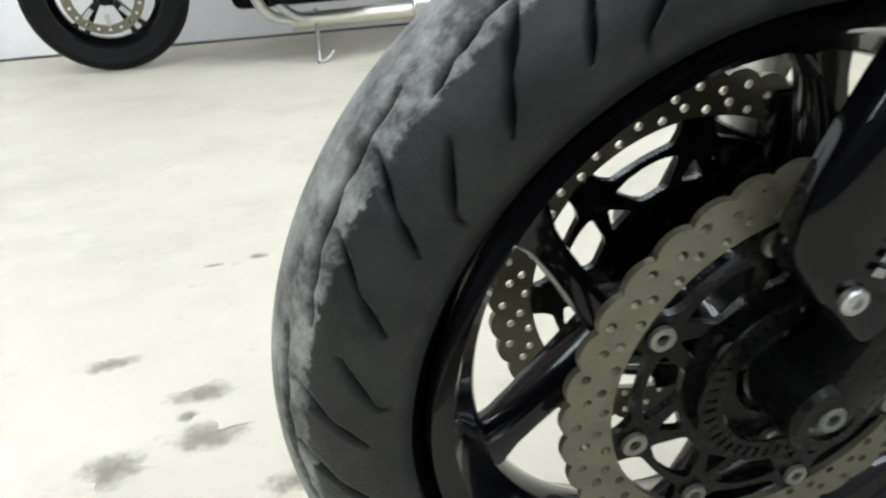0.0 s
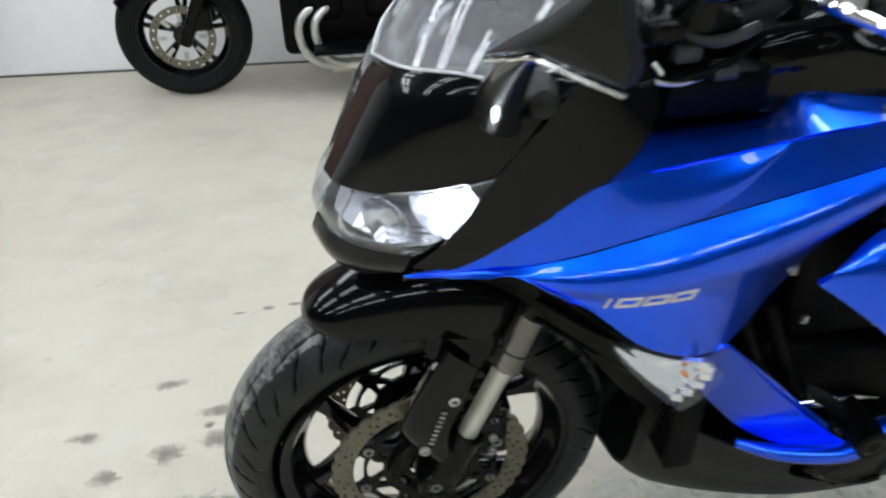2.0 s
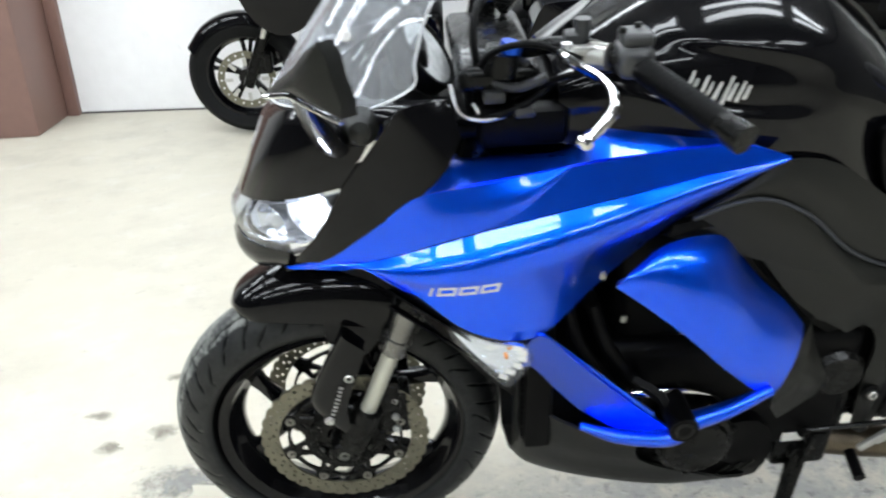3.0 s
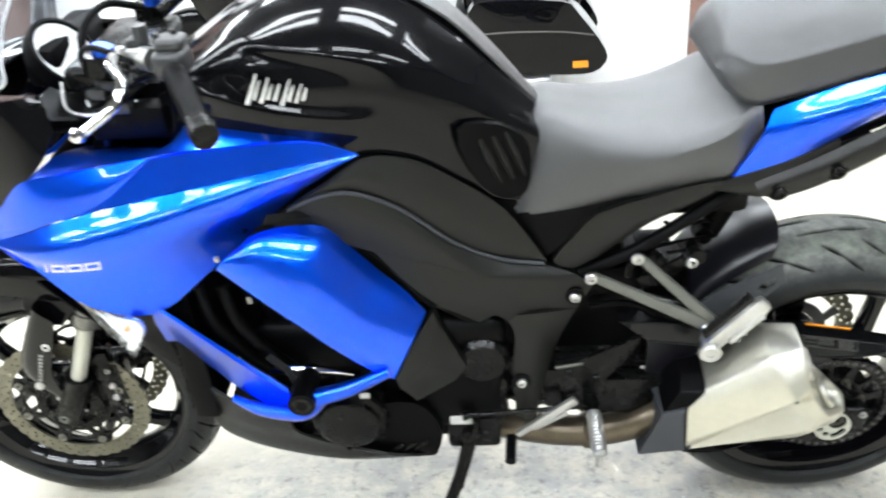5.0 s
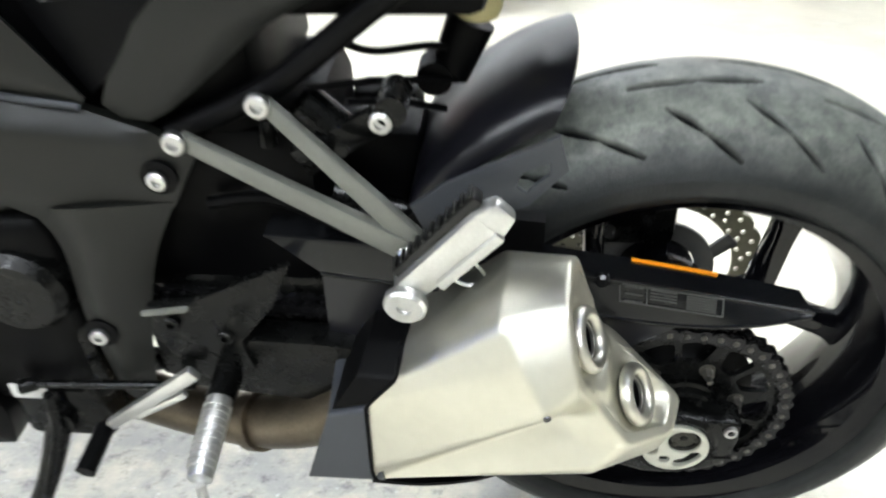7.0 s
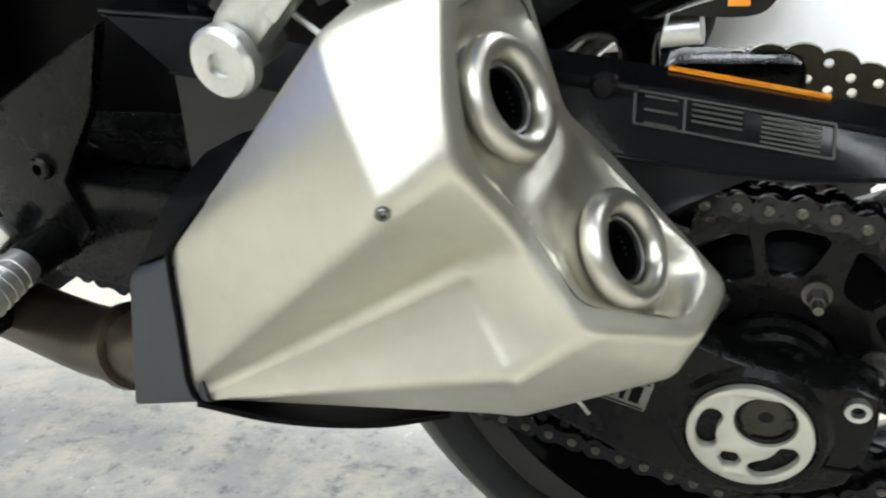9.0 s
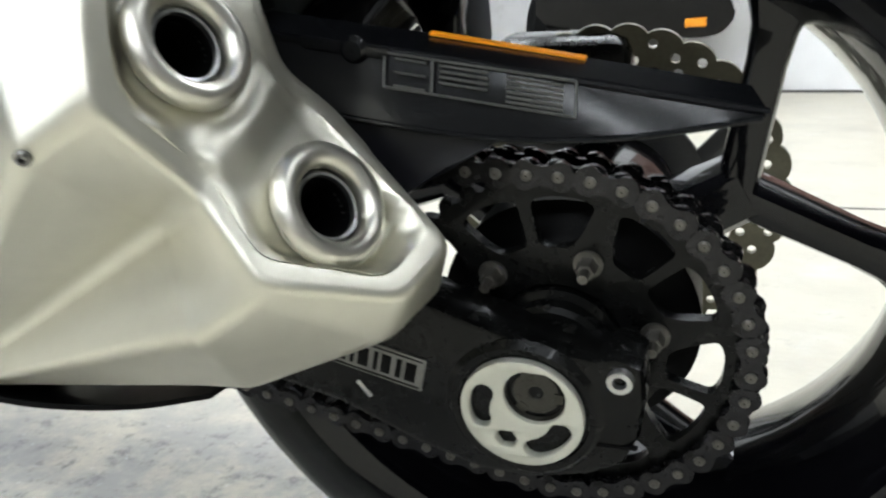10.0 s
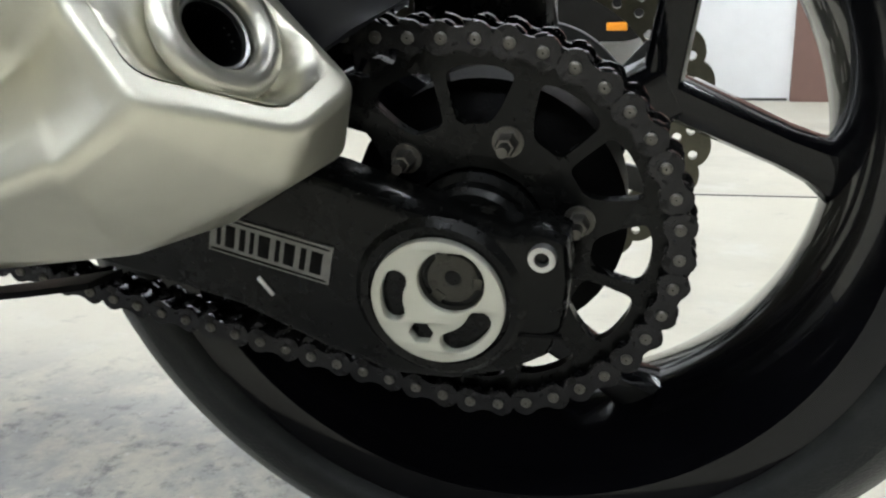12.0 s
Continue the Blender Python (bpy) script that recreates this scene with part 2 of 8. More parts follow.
def grid_mesh(rows, close_u=False, close_v=False, caps=False):
    bm = bmesh.new()
    vs = [[bm.verts.new(p) for p in r] for r in rows]
    nr, nc = len(vs), len(vs[0])
    for i in range(nr if close_u else nr - 1):
        for j in range(nc if close_v else nc - 1):
            q = [vs[i][j], vs[i][(j + 1) % nc], vs[(i + 1) % nr][(j + 1) % nc], vs[(i + 1) % nr][j]]
            try:
                bm.faces.new(q)
            except ValueError:
                pass
    if caps and close_v:
        bm.faces.new(vs[0])
        bm.faces.new(vs[-1][::-1])
    return bm


def thicken(bm, t):
    """Give an open sheet a thickness t along its normals, with closed edges."""
    bmesh.ops.remove_doubles(bm, verts=bm.verts, dist=2e-5)
    bmesh.ops.recalc_face_normals(bm, faces=bm.faces)
    bm.normal_update()
    rim = [e for e in bm.edges if len(e.link_faces) == 1]
    faces = list(bm.faces)
    twin = {v: bm.verts.new(v.co - v.normal * t) for v in list(bm.verts)}
    for f in faces:
        bm.faces.new([twin[v] for v in reversed(f.verts)])
    for e in rim:
        a, b = e.verts
        lp = e.link_loops[0]
        if lp.vert is not a:
            a, b = b, a
        bm.faces.new((b, a, twin[a], twin[b]))
    return bm


def sheet(rows, n=18, m=None, thick=0.004, straight=False):
    """A curved panel through polylines: each row is smoothed to n points, the rows to m."""
    rs = [spline(r, n) for r in rows]
    m = m or 4 * (len(rows) - 1) + 1
    cols = [[r[j] for r in rs] for j in range(n)]
    if straight:
        grid = rs
    else:
        cols = [spline(c, m) for c in cols]
        grid = [[cols[j][i] for j in range(n)] for i in range(m)]
    return thicken(grid_mesh(grid), thick)


def pillow(points, bulge, thick, centre=None, rings=6, smooth=0, out=(0, -1, 0), power=2.0):
    """A panel bounded by a loop of points, its face swelling by bulge along out, its edge going back by thick."""
    p = [V(q) for q in points]
    if smooth:
        p = spline(p, smooth * len(p), closed=True)
    c = V(centre) if centre else sum(p, V()) / len(p)
    o = V(out)
    bm = bmesh.new()
    loops = [[bm.verts.new(q - o * thick) for q in p]]
    for k in range(rings):
        s = 1 - k / rings
        edge = 0 if k else 0.0
        loops.append([bm.verts.new(c + (q - c) * s + o * (bulge * (1 - s ** power) + edge)) for q in p])
    top = bm.verts.new(c + o * bulge)
    n = len(p)
    for a, b in zip(loops, loops[1:]):
        for j in range(n):
            bm.faces.new((a[j], a[(j + 1) % n], b[(j + 1) % n], b[j]))
    for j in range(n):
        bm.faces.new((loops[-1][j], loops[-1][(j + 1) % n], top))
    bm.faces.new(loops[0][::-1])
    return bm


def plate(outer, y0, y1, holes=(), bevel=0.0):
    """A flat plate in the x-z plane between y0 and y1, with holes right through."""
    from mathutils.geometry import tessellate_polygon
    loops = [list(outer)] + [list(h) for h in holes]
    flat = [V((x, 0, z)) for lp in loops for x, z in lp]
    tris = tessellate_polygon([[V((x, z, 0)) for x, z in lp] for lp in loops])
    bm = bmesh.new()
    fa = [bm.verts.new((q.x, y0, q.z)) for q in flat]
    fb = [bm.verts.new((q.x, y1, q.z)) for q in flat]
    for a, b, c in tris:
        for f, order in ((fa, (a, b, c)), (fb, (c, b, a))):
            try:
                bm.faces.new([f[i] for i in order])
            except ValueError:
                pass
    k = 0
    for lp in loops:
        n = len(lp)
        for j in range(n):
            a, b = k + j, k + (j + 1) % n
            bm.faces.new((fa[a], fa[b], fb[b], fb[a]))
        k += n
    bmesh.ops.recalc_face_normals(bm, faces=bm.faces)
    if bevel:
        rim = [e for e in bm.edges if len(e.link_faces) == 2 and e.calc_face_angle(0) > 1.2 and abs(e.verts[0].co.y - e.verts[1].co.y) < 1e-6]
        bmesh.ops.bevel(bm, geom=rim, offset=bevel, segments=2, profile=0.5, affect="EDGES")
    return bm


def ring2(r, n, cx=0.0, cz=0.0, phase=0.0, rz=None):
    return [(cx + r * math.cos(phase + 2 * math.pi * i / n), cz + (rz or r) * math.sin(phase + 2 * math.pi * i / n)) for i in range(n)]


def lathe(profile, seg, closed=False):
    """Turned about the y axis: profile of (radius, y)."""
    rows = []
    for i in range(seg):
        a = 2 * math.pi * i / seg
        rows.append([V((r * math.cos(a), y, r * math.sin(a))) for r, y in profile])
    return grid_mesh(rows, close_u=True, close_v=closed)


def tube(points, radius, seg=10, count=None, closed=False, flat=1.0):
    """A round bar along a smooth line; radius may be a list along it."""
    p = spline(points, count or (2 if len(points) == 2 else 6 * (len(points) - 1) + 1), closed)
    n = len(p)
    rad = radius if isinstance(radius, (list, tuple)) else [radius] * 2
    rows, nrm = [], None
    for i in range(n):
        d = (p[(i + 1) % n] - p[i - 1]) if closed else (p[min(i + 1, n - 1)] - p[max(i - 1, 0)])
        d.normalize()
        if nrm is None:
            nrm = d.orthogonal().normalized()
        nrm = (nrm - d * nrm.dot(d)).normalized()
        side = d.cross(nrm)
        f = i / max(n - 1, 1) * (len(rad) - 1)
        k = min(int(f), len(rad) - 2)
        r = rad[k] + (rad[k + 1] - rad[k]) * (f - k)
        rows.append([p[i] + (nrm * math.cos(2 * math.pi * j / seg) * flat + side * math.sin(2 * math.pi * j / seg)) * r for j in range(seg)])
    return grid_mesh(rows, close_u=closed, close_v=True, caps=not closed)


def box(x0, x1, y0, y1, z0, z1, bevel=0.003, seg=2):
    bm = bmesh.new()
    bmesh.ops.create_cube(bm, size=1)
    for v in bm.verts:
        v.co = ((x0 + x1) / 2 + v.co.x * (x1 - x0), (y0 + y1) / 2 + v.co.y * (y1 - y0), (z0 + z1) / 2 + v.co.z * (z1 - z0))
    if bevel:
        bmesh.ops.bevel(bm, geom=list(bm.edges), offset=bevel, segments=seg, profile=0.5, affect="EDGES")
    return bm


def beam(a, b, w, h, w2=None, h2=None, bevel=0.003, up=(0, 1, 0)):
    """A bar of box section from a to b; w across, h along up; tapering to w2, h2."""
    a, b = V(a), V(b)
    d = (b - a).normalized()
    s = d.cross(V(up)).normalized()
    u = s.cross(d)
    rows = []
    for p, ww, hh in ((a, w, h), (b, w2 or w, h2 or h)):
        rows.append([p + s * ww / 2 * i + u * hh / 2 * j for i, j in ((-1, -1), (1, -1), (1, 1), (-1, 1))])
    bm = grid_mesh(rows, close_v=True, caps=True)
    bmesh.ops.recalc_face_normals(bm, faces=bm.faces)
    if bevel:
        bmesh.ops.bevel(bm, geom=list(bm.edges), offset=bevel, segments=2, profile=0.5, affect="EDGES")
    return bm


def cyl(a, b, r, r2=None, seg=20, bevel=0.0):
    bm = tube([a, b], [r, r2 if r2 is not None else r], seg)
    if bevel:
        rim = [e for e in bm.edges if len(e.link_faces) == 2 and e.calc_face_angle(0) > 1.0]
        bmesh.ops.bevel(bm, geom=rim, offset=bevel, segments=2, profile=0.5, affect="EDGES")
    return bm


def merged(*bms):
    """Several bmeshes as one."""
    out = bmesh.new()
    for b in bms:
        me = bpy.data.meshes.new("tmp")
        b.to_mesh(me)
        b.free()
        out.from_mesh(me)
        bpy.data.meshes.remove(me)
    return out


def moved(bm, m):
    bmesh.ops.transform(bm, matrix=m, verts=bm.verts)
    return bm


def mirrored(bm, centre=0.0):
    out = bm.copy()
    for v in out.verts:
        v.co.y = 2 * centre - v.co.y
    bmesh.ops.reverse_faces(out, faces=out.faces)
    return out


def mesh_of(name, bm, material, sharp=32):
    bmesh.ops.recalc_face_normals(bm, faces=bm.faces)
    me = bpy.data.meshes.new(name)
    bm.to_mesh(me)
    bm.free()
    me.polygons.foreach_set("use_smooth", [True] * len(me.polygons))
    me.set_sharp_from_angle(angle=radians(sharp))
    me.materials.append(material)
    return me


def part(name, bm, material, parent=None, label="", sharp=32):
    """Links a bmesh as one mesh object under a thing or a part."""
    ob = new(name, bm if isinstance(bm, bpy.types.Mesh) else mesh_of(name, bm, material, sharp))
    if parent:
        ob.parent = parent
    if label:
        ob["label"] = label
    return ob


def root(name, label, category, matrix, group="", kind=""):
    ob = new(name)
    ob.empty_display_size = 0.1
    ob.matrix_basis = matrix
    return tagged(ob, label, category, group, kind)


def along(origin, axis, roll=0.0):
    """A matrix that takes the y axis to axis, at origin."""
    q = V((0, 1, 0)).rotation_difference(V(axis).normalized())
    return Matrix.Translation(origin) @ q.to_matrix().to_4x4() @ Matrix.Rotation(roll, 4, "Y")


def bolt_mesh(r, h, seg=12):
    """A round bolt head with a hexagon socket; its outer face looks to -y."""
    prof = [(0.001, 0), (r, 0), (r, -h * 0.75), (r * 0.86, -h), (r * 0.5, -h), (r * 0.46, -h * 0.35), (0.0005, -h * 0.3)]
    return lathe(prof, seg)

# ---------- the garage ----------
def wall_y(x):
    return 3.709 - 0.1085 * x


def concrete(name):
    """Worn pale concrete: broad clouds, brownish blotches, fine speckle, and oily grime where bikes are parked."""
    m = surface(name, (0.54, 0.508, 0.420), 0.5, 0.0, 0.0, 0.07, 0.9, 0.22, 70, spec=0.3)
    n, l = m.node_tree.nodes, m.node_tree.links
    b = n["Principled BSDF"]
    tc = n.new("ShaderNodeTexCoord")
    out = b.inputs["Base Color"].links[0].from_socket

    def noise(scale, detail, rough):
        t = n.new("ShaderNodeTexNoise")
        t.inputs["Scale"].default_value, t.inputs["Detail"].default_value, t.inputs["Roughness"].default_value = scale, detail, rough
        l.new(tc.outputs["Object"], t.inputs["Vector"])
        return t.outputs["Fac"]

    def ramp(sock, lo, hi, top):
        r = n.new("ShaderNodeMapRange")
        r.interpolation_type = "SMOOTHSTEP"
        r.inputs["From Min"].default_value, r.inputs["From Max"].default_value, r.inputs["To Max"].default_value = lo, hi, top
        l.new(sock, r.inputs["Value"])
        return r.outputs[0]

    def times(a, c):
        t = n.new("ShaderNodeMath")
        t.operation = "MULTIPLY"
        l.new(a, t.inputs[0])
        l.new(c, t.inputs[1])
        return t.outputs[0]

    def over(a, colour, f):
        mx = n.new("ShaderNodeMix")
        mx.data_type = "RGBA"
        mx.inputs["B"].default_value = (*colour, 1)
        l.new(f, mx.inputs["Factor"])
        l.new(a, mx.inputs["A"])
        return mx.outputs["Result"]

    out = over(out, (0.42, 0.395, 0.33), ramp(noise(2.2, 6, 0.62), 0.45, 0.72, 0.75))
    out = over(out, (0.59, 0.575, 0.52), ramp(noise(7.0, 6, 0.6), 0.52, 0.75, 0.5))
    out = over(out, (0.30, 0.285, 0.25), ramp(noise(16.0, 8, 0.72), 0.57, 0.76, 0.60))
    out = over(out, (0.34, 0.33, 0.30), ramp(noise(210.0, 3, 0.6), 0.60, 0.78, 0.45))
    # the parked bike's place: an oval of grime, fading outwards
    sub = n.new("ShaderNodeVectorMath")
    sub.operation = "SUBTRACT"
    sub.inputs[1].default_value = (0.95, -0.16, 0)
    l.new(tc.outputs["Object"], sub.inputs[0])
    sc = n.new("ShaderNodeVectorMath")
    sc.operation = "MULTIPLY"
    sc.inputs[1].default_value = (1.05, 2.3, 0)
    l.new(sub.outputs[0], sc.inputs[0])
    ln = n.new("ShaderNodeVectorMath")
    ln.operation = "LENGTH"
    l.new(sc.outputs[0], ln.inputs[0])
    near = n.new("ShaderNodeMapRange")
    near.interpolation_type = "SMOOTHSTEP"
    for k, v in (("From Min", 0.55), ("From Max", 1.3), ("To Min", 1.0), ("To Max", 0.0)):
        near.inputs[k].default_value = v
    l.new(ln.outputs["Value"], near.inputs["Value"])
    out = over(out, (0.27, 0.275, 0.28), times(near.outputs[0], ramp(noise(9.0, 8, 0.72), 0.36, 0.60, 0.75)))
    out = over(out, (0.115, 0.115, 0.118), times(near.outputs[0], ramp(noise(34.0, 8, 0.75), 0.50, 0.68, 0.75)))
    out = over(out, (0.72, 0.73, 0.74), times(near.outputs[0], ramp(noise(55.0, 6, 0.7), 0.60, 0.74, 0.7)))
    l.new(out, b.inputs["Base Color"])
    return m


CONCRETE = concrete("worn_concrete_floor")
PLASTER = surface("white_painted_wall", (0.80, 0.80, 0.80), 0.6, 0.0, 0.0, 0.05, 1.4, 0.35, 35,
                  dirt=(0.62, 0.61, 0.58), dirt_amount=0.0, dirt_scale=4)
DIM = surface("dark_grey_wall", (0.12, 0.12, 0.115), 0.7, 0.0, 0.0, 0.1, 1.2, 0.3, 30)
BROWN = surface("brown_painted_steel", (0.20, 0.115, 0.095), 0.45, 0.0, 0.0, 0.08, 2.5, 0.1, 60)
CEILING = surface("dark_ceiling", (0.10, 0.10, 0.10), 0.7, 0.0, 0.0, 0.04, 1.0, 0.1, 40)
def soft_stain(name, color, rough, strength):
    """A thin soaked stain that fades out towards its ragged edge."""
    m = surface(name, color, rough, 0.0, 0.0, 0.35, 60, spec=0.3)
    n, l = m.node_tree.nodes, m.node_tree.links
    b, out = n["Principled BSDF"], n["Material Output"]
    tc, sub, ln, no, add, mr = n.new("ShaderNodeTexCoord"), n.new("ShaderNodeVectorMath"), n.new("ShaderNodeVectorMath"), n.new("ShaderNodeTexNoise"), n.new("ShaderNodeMath"), n.new("ShaderNodeMapRange")
    sub.operation, ln.operation = "SUBTRACT", "LENGTH"
    sub.inputs[1].default_value = (0.5, 0.5, 0.5)
    flat = n.new("ShaderNodeVectorMath")
    flat.operation = "MULTIPLY"
    flat.inputs[1].default_value = (1, 1, 0)
    l.new(tc.outputs["Generated"], sub.inputs[0])
    l.new(sub.outputs[0], flat.inputs[0])
    l.new(flat.outputs[0], ln.inputs[0])
    no.inputs["Scale"].default_value, no.inputs["Detail"].default_value, no.inputs["Roughness"].default_value = 38, 7, 0.7
    l.new(tc.outputs["Object"], no.inputs["Vector"])
    add.operation = "MULTIPLY_ADD"
    add.inputs[1].default_value = 0.75
    l.new(no.outputs["Fac"], add.inputs[0])
    l.new(ln.outputs["Value"], add.inputs[2])
    mr.interpolation_type = "SMOOTHSTEP"
    for k, v in (("From Min", 0.45), ("From Max", 0.80), ("To Min", strength), ("To Max", 0.0)):
        mr.inputs[k].default_value = v
    l.new(add.outputs[0], mr.inputs["Value"])
    tr, mx = n.new("ShaderNodeBsdfTransparent"), n.new("ShaderNodeMixShader")
    l.new(mr.outputs[0], mx.inputs[0])
    l.new(tr.outputs[0], mx.inputs[1])
    l.new(b.outputs[0], mx.inputs[2])
    l.new(mx.outputs[0], out.inputs["Surface"])
    return m


STAIN = soft_stain("dark_soaked_stain", (0.19, 0.175, 0.145), 0.32, 0.50)
GRIME = soft_stain("grey_floor_grime", (0.24, 0.24, 0.235), 0.4, 0.6)
TRIM = surface("dark_joint_and_shade", (0.10, 0.095, 0.09), 0.7, 0.0, 0.0, 0.2, 20)

X0, X1, Y0, H = -9.8, 4.6, -9.0, 3.0
fl = bmesh.new()
q = [fl.verts.new(p) for p in ((X0, Y0, 0), (X1, Y0, 0), (X1, 6.2, 0), (X0, 6.2, 0))]
fl.faces.new(q)
ext = bmesh.ops.extrude_face_region(fl, geom=list(fl.faces))
for v in ext["geom"]:
    if isinstance(v, bmesh.types.BMVert):
        v.co.z -= 0.15
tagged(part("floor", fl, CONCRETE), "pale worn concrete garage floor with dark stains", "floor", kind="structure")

tilt = math.atan(-0.1085)


def wall_box(name, a, b, thick, z0, z1, material, label):
    """A wall from a to b in plan, thick to the left of that line."""
    a, b = V((*a, 0)), V((*b, 0))
    n = (b - a).normalized().cross(V((0, 0, 1))) * -thick
    bm = bmesh.new()
    lo = [bm.verts.new(p + V((0, 0, z0))) for p in (a, b, b + n, a + n)]
    hi = [bm.verts.new(p + V((0, 0, z1))) for p in (a, b, b + n, a + n)]
    bm.faces.new(lo)
    bm.faces.new(hi)
    for i in range(4):
        bm.faces.new((lo[i], lo[(i + 1) % 4], hi[(i + 1) % 4], hi[i]))
    return tagged(part(name, bm, material), label, "wall", kind="structure")


wall_box("wall_north", (X0, wall_y(X0)), (2.63, wall_y(2.63)), 0.2, 0, H, PLASTER, "white painted garage wall, slightly scuffed")
wall_box("wall_north_lintel", (2.63, wall_y(2.63)), (3.9, wall_y(3.9)), 0.2, 2.2, H, PLASTER, "white painted wall over the opening")
wall_box("wall_north_end", (3.9, wall_y(3.9)), (X1, wall_y(X1)), 0.2, 0, H, PLASTER, "white painted garage wall")
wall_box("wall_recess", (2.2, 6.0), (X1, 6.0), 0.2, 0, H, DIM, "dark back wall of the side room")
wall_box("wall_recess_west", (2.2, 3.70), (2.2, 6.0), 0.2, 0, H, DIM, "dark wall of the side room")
# unseen walls added to close the room, dark so gloss paint reflects little
wall_box("wall_east", (X1, 6.0), (X1, Y0), 0.2, 0, H, DIM, "unseen dark grey wall closing the garage")
wall_box("wall_south", (X1, Y0), (X0, Y0), 0.2, 0, H, DIM, "unseen dark grey wall closing the garage")
wall_box("wall_west", (X0, Y0), (X0, wall_y(X0)), 0.2, 0, H, DIM, "unseen dark grey wall closing the garage")
tagged(part("ceiling", box(X0 - .2, X1 + .2, Y0 - .2, 6.3, H, H + 0.15, 0), CEILING), "dark flat garage ceiling", "ceiling", kind="structure")
# dark strip that paints the contact shadow where wall meets floor
base = wall_box("baseboard", (-1.88, wall_y(-1.88) - 0.002), (2.05, wall_y(2.05) - 0.002), -0.006, 0.001, 0.012, TRIM, "thin dark strip painting the contact shadow along the wall's foot")
base["category"] = "baseboard"

# brown steel-clad pillar and door leaf
pil = root("pillar", "brown painted square pillar standing against the white wall", "pillar", Matrix.Identity(4), kind="structure")
part("shaft", box(-3.1, -1.93, 3.40, 3.95, 0, H - 0.002, 0.012), BROWN, pil)
part("corner_trim", box(-1.93, -1.86, 3.86, 3.925, 0.0, H - 0.002, 0.004), BROWN, pil)
dm = Matrix.Translation((2.06, wall_y(2.06), 0)) @ Matrix.Rotation(tilt, 4, "Z")
jamb = tagged(new("pillar"), "brown painted steel jamb beside the dark opening", "pillar", kind="structure")
jamb.matrix_basis = dm
part("shaft", box(0.0, 0.585, -0.045, -0.003, 0.0, H - 0.003, 0.006), BROWN, jamb)
part("edge_trim", box(0.586, 0.64, -0.06, 0.20, 0.0, H - 0.003, 0.006), BROWN, jamb)

# a saw-cut joint in the slab behind the rear wheel
tagged(part("floor_joint", box(1.52, 1.98, 1.374, 1.382, -0.01, 0.0015, 0), TRIM), "narrow dark saw-cut joint in the concrete", "floor joint", kind="structure")


def blotch(name, x, y, size, material, label, squash=0.6, seed=1, z=0.0012):
    rnd = random.Random(seed)
    ph = [rnd.uniform(0, 6.28) for _ in range(6)]
    pts = []
    for i in range(40):
        a = 2 * math.pi * i / 40
        r = size * (1 + 0.28 * math.sin(2 * a + ph[0]) + 0.2 * math.sin(3 * a + ph[1]) + 0.13 * math.sin(5 * a + ph[2]) + 0.09 * math.sin(9 * a + ph[3]))
        pts.append((x + r * math.cos(a), y + squash * r * math.sin(a)))
    bm = bmesh.new()
    bm.faces.new([bm.verts.new((px, py, z)) for px, py in pts])
    ext = bmesh.ops.extrude_face_region(bm, geom=list(bm.faces))
    for v in ext["geom"]:
        if isinstance(v, bmesh.types.BMVert):
            v.co.z -= z * 1.5
    return tagged(part(name, bm, material), label, "stain", group="floor stains", kind="stuff")


# ceiling luminaires, each with two bare tubes
def luminaire(x, y, turn=0.0):
    lum = root("ceiling_light", "white twin-tube fluorescent ceiling light, switched on", "ceiling light",
               Matrix.Translation((x, y, H)) @ Matrix.Rotation(turn, 4, "Z"), group="ceiling lights")
    part("housing", box(-0.64, 0.64, -0.27, 0.27, -0.05, -0.002, 0.006), CEILING, lum)
    for s in (-1, 1):
        part("tube", box(-0.6, 0.6, s * 0.16 - 0.075, s * 0.16 + 0.075, -0.085, -0.0505, 0), TUBE, lum, "glowing white tube")
    return lum


lamp_a = luminaire(-1.9, 0.1)
for lx, ly in itertools.product((-5.1, -3.5, -1.9, -0.3, 1.3, 2.9), (-4.5, -2.2, 0.1, 2.2)):
    if (lx, ly) != (-1.9, 0.1):
        copy_thing(lamp_a, Matrix.Translation((lx, ly, H)))

# ---------- the blue motorcycle, on its side stand ----------
# bike axes: x to the rear, y to its right, z up; the left side looks to -y
BIKE = Matrix.Translation((0, 0.04, 0)) @ Matrix.Rotation(radians(10.0), 4, "X")
bike = root("motorcycle", "blue and black sport motorcycle, headlamp lit, leaning on its side stand", "motorcycle", BIKE)
FC, RC = (-0.0145, 0.0175, 0.300), (1.445, 0.004, 0.314)      # wheel centres


def seg_distance(px, py, ax, ay, bx, by):
    dx, dy = bx - ax, by - ay
    t = np.clip(((px - ax) * dx + (py - ay) * dy) / (dx * dx + dy * dy), 0, 1)
    return np.hypot(px - ax - t * dx, py - ay - t * dy), t


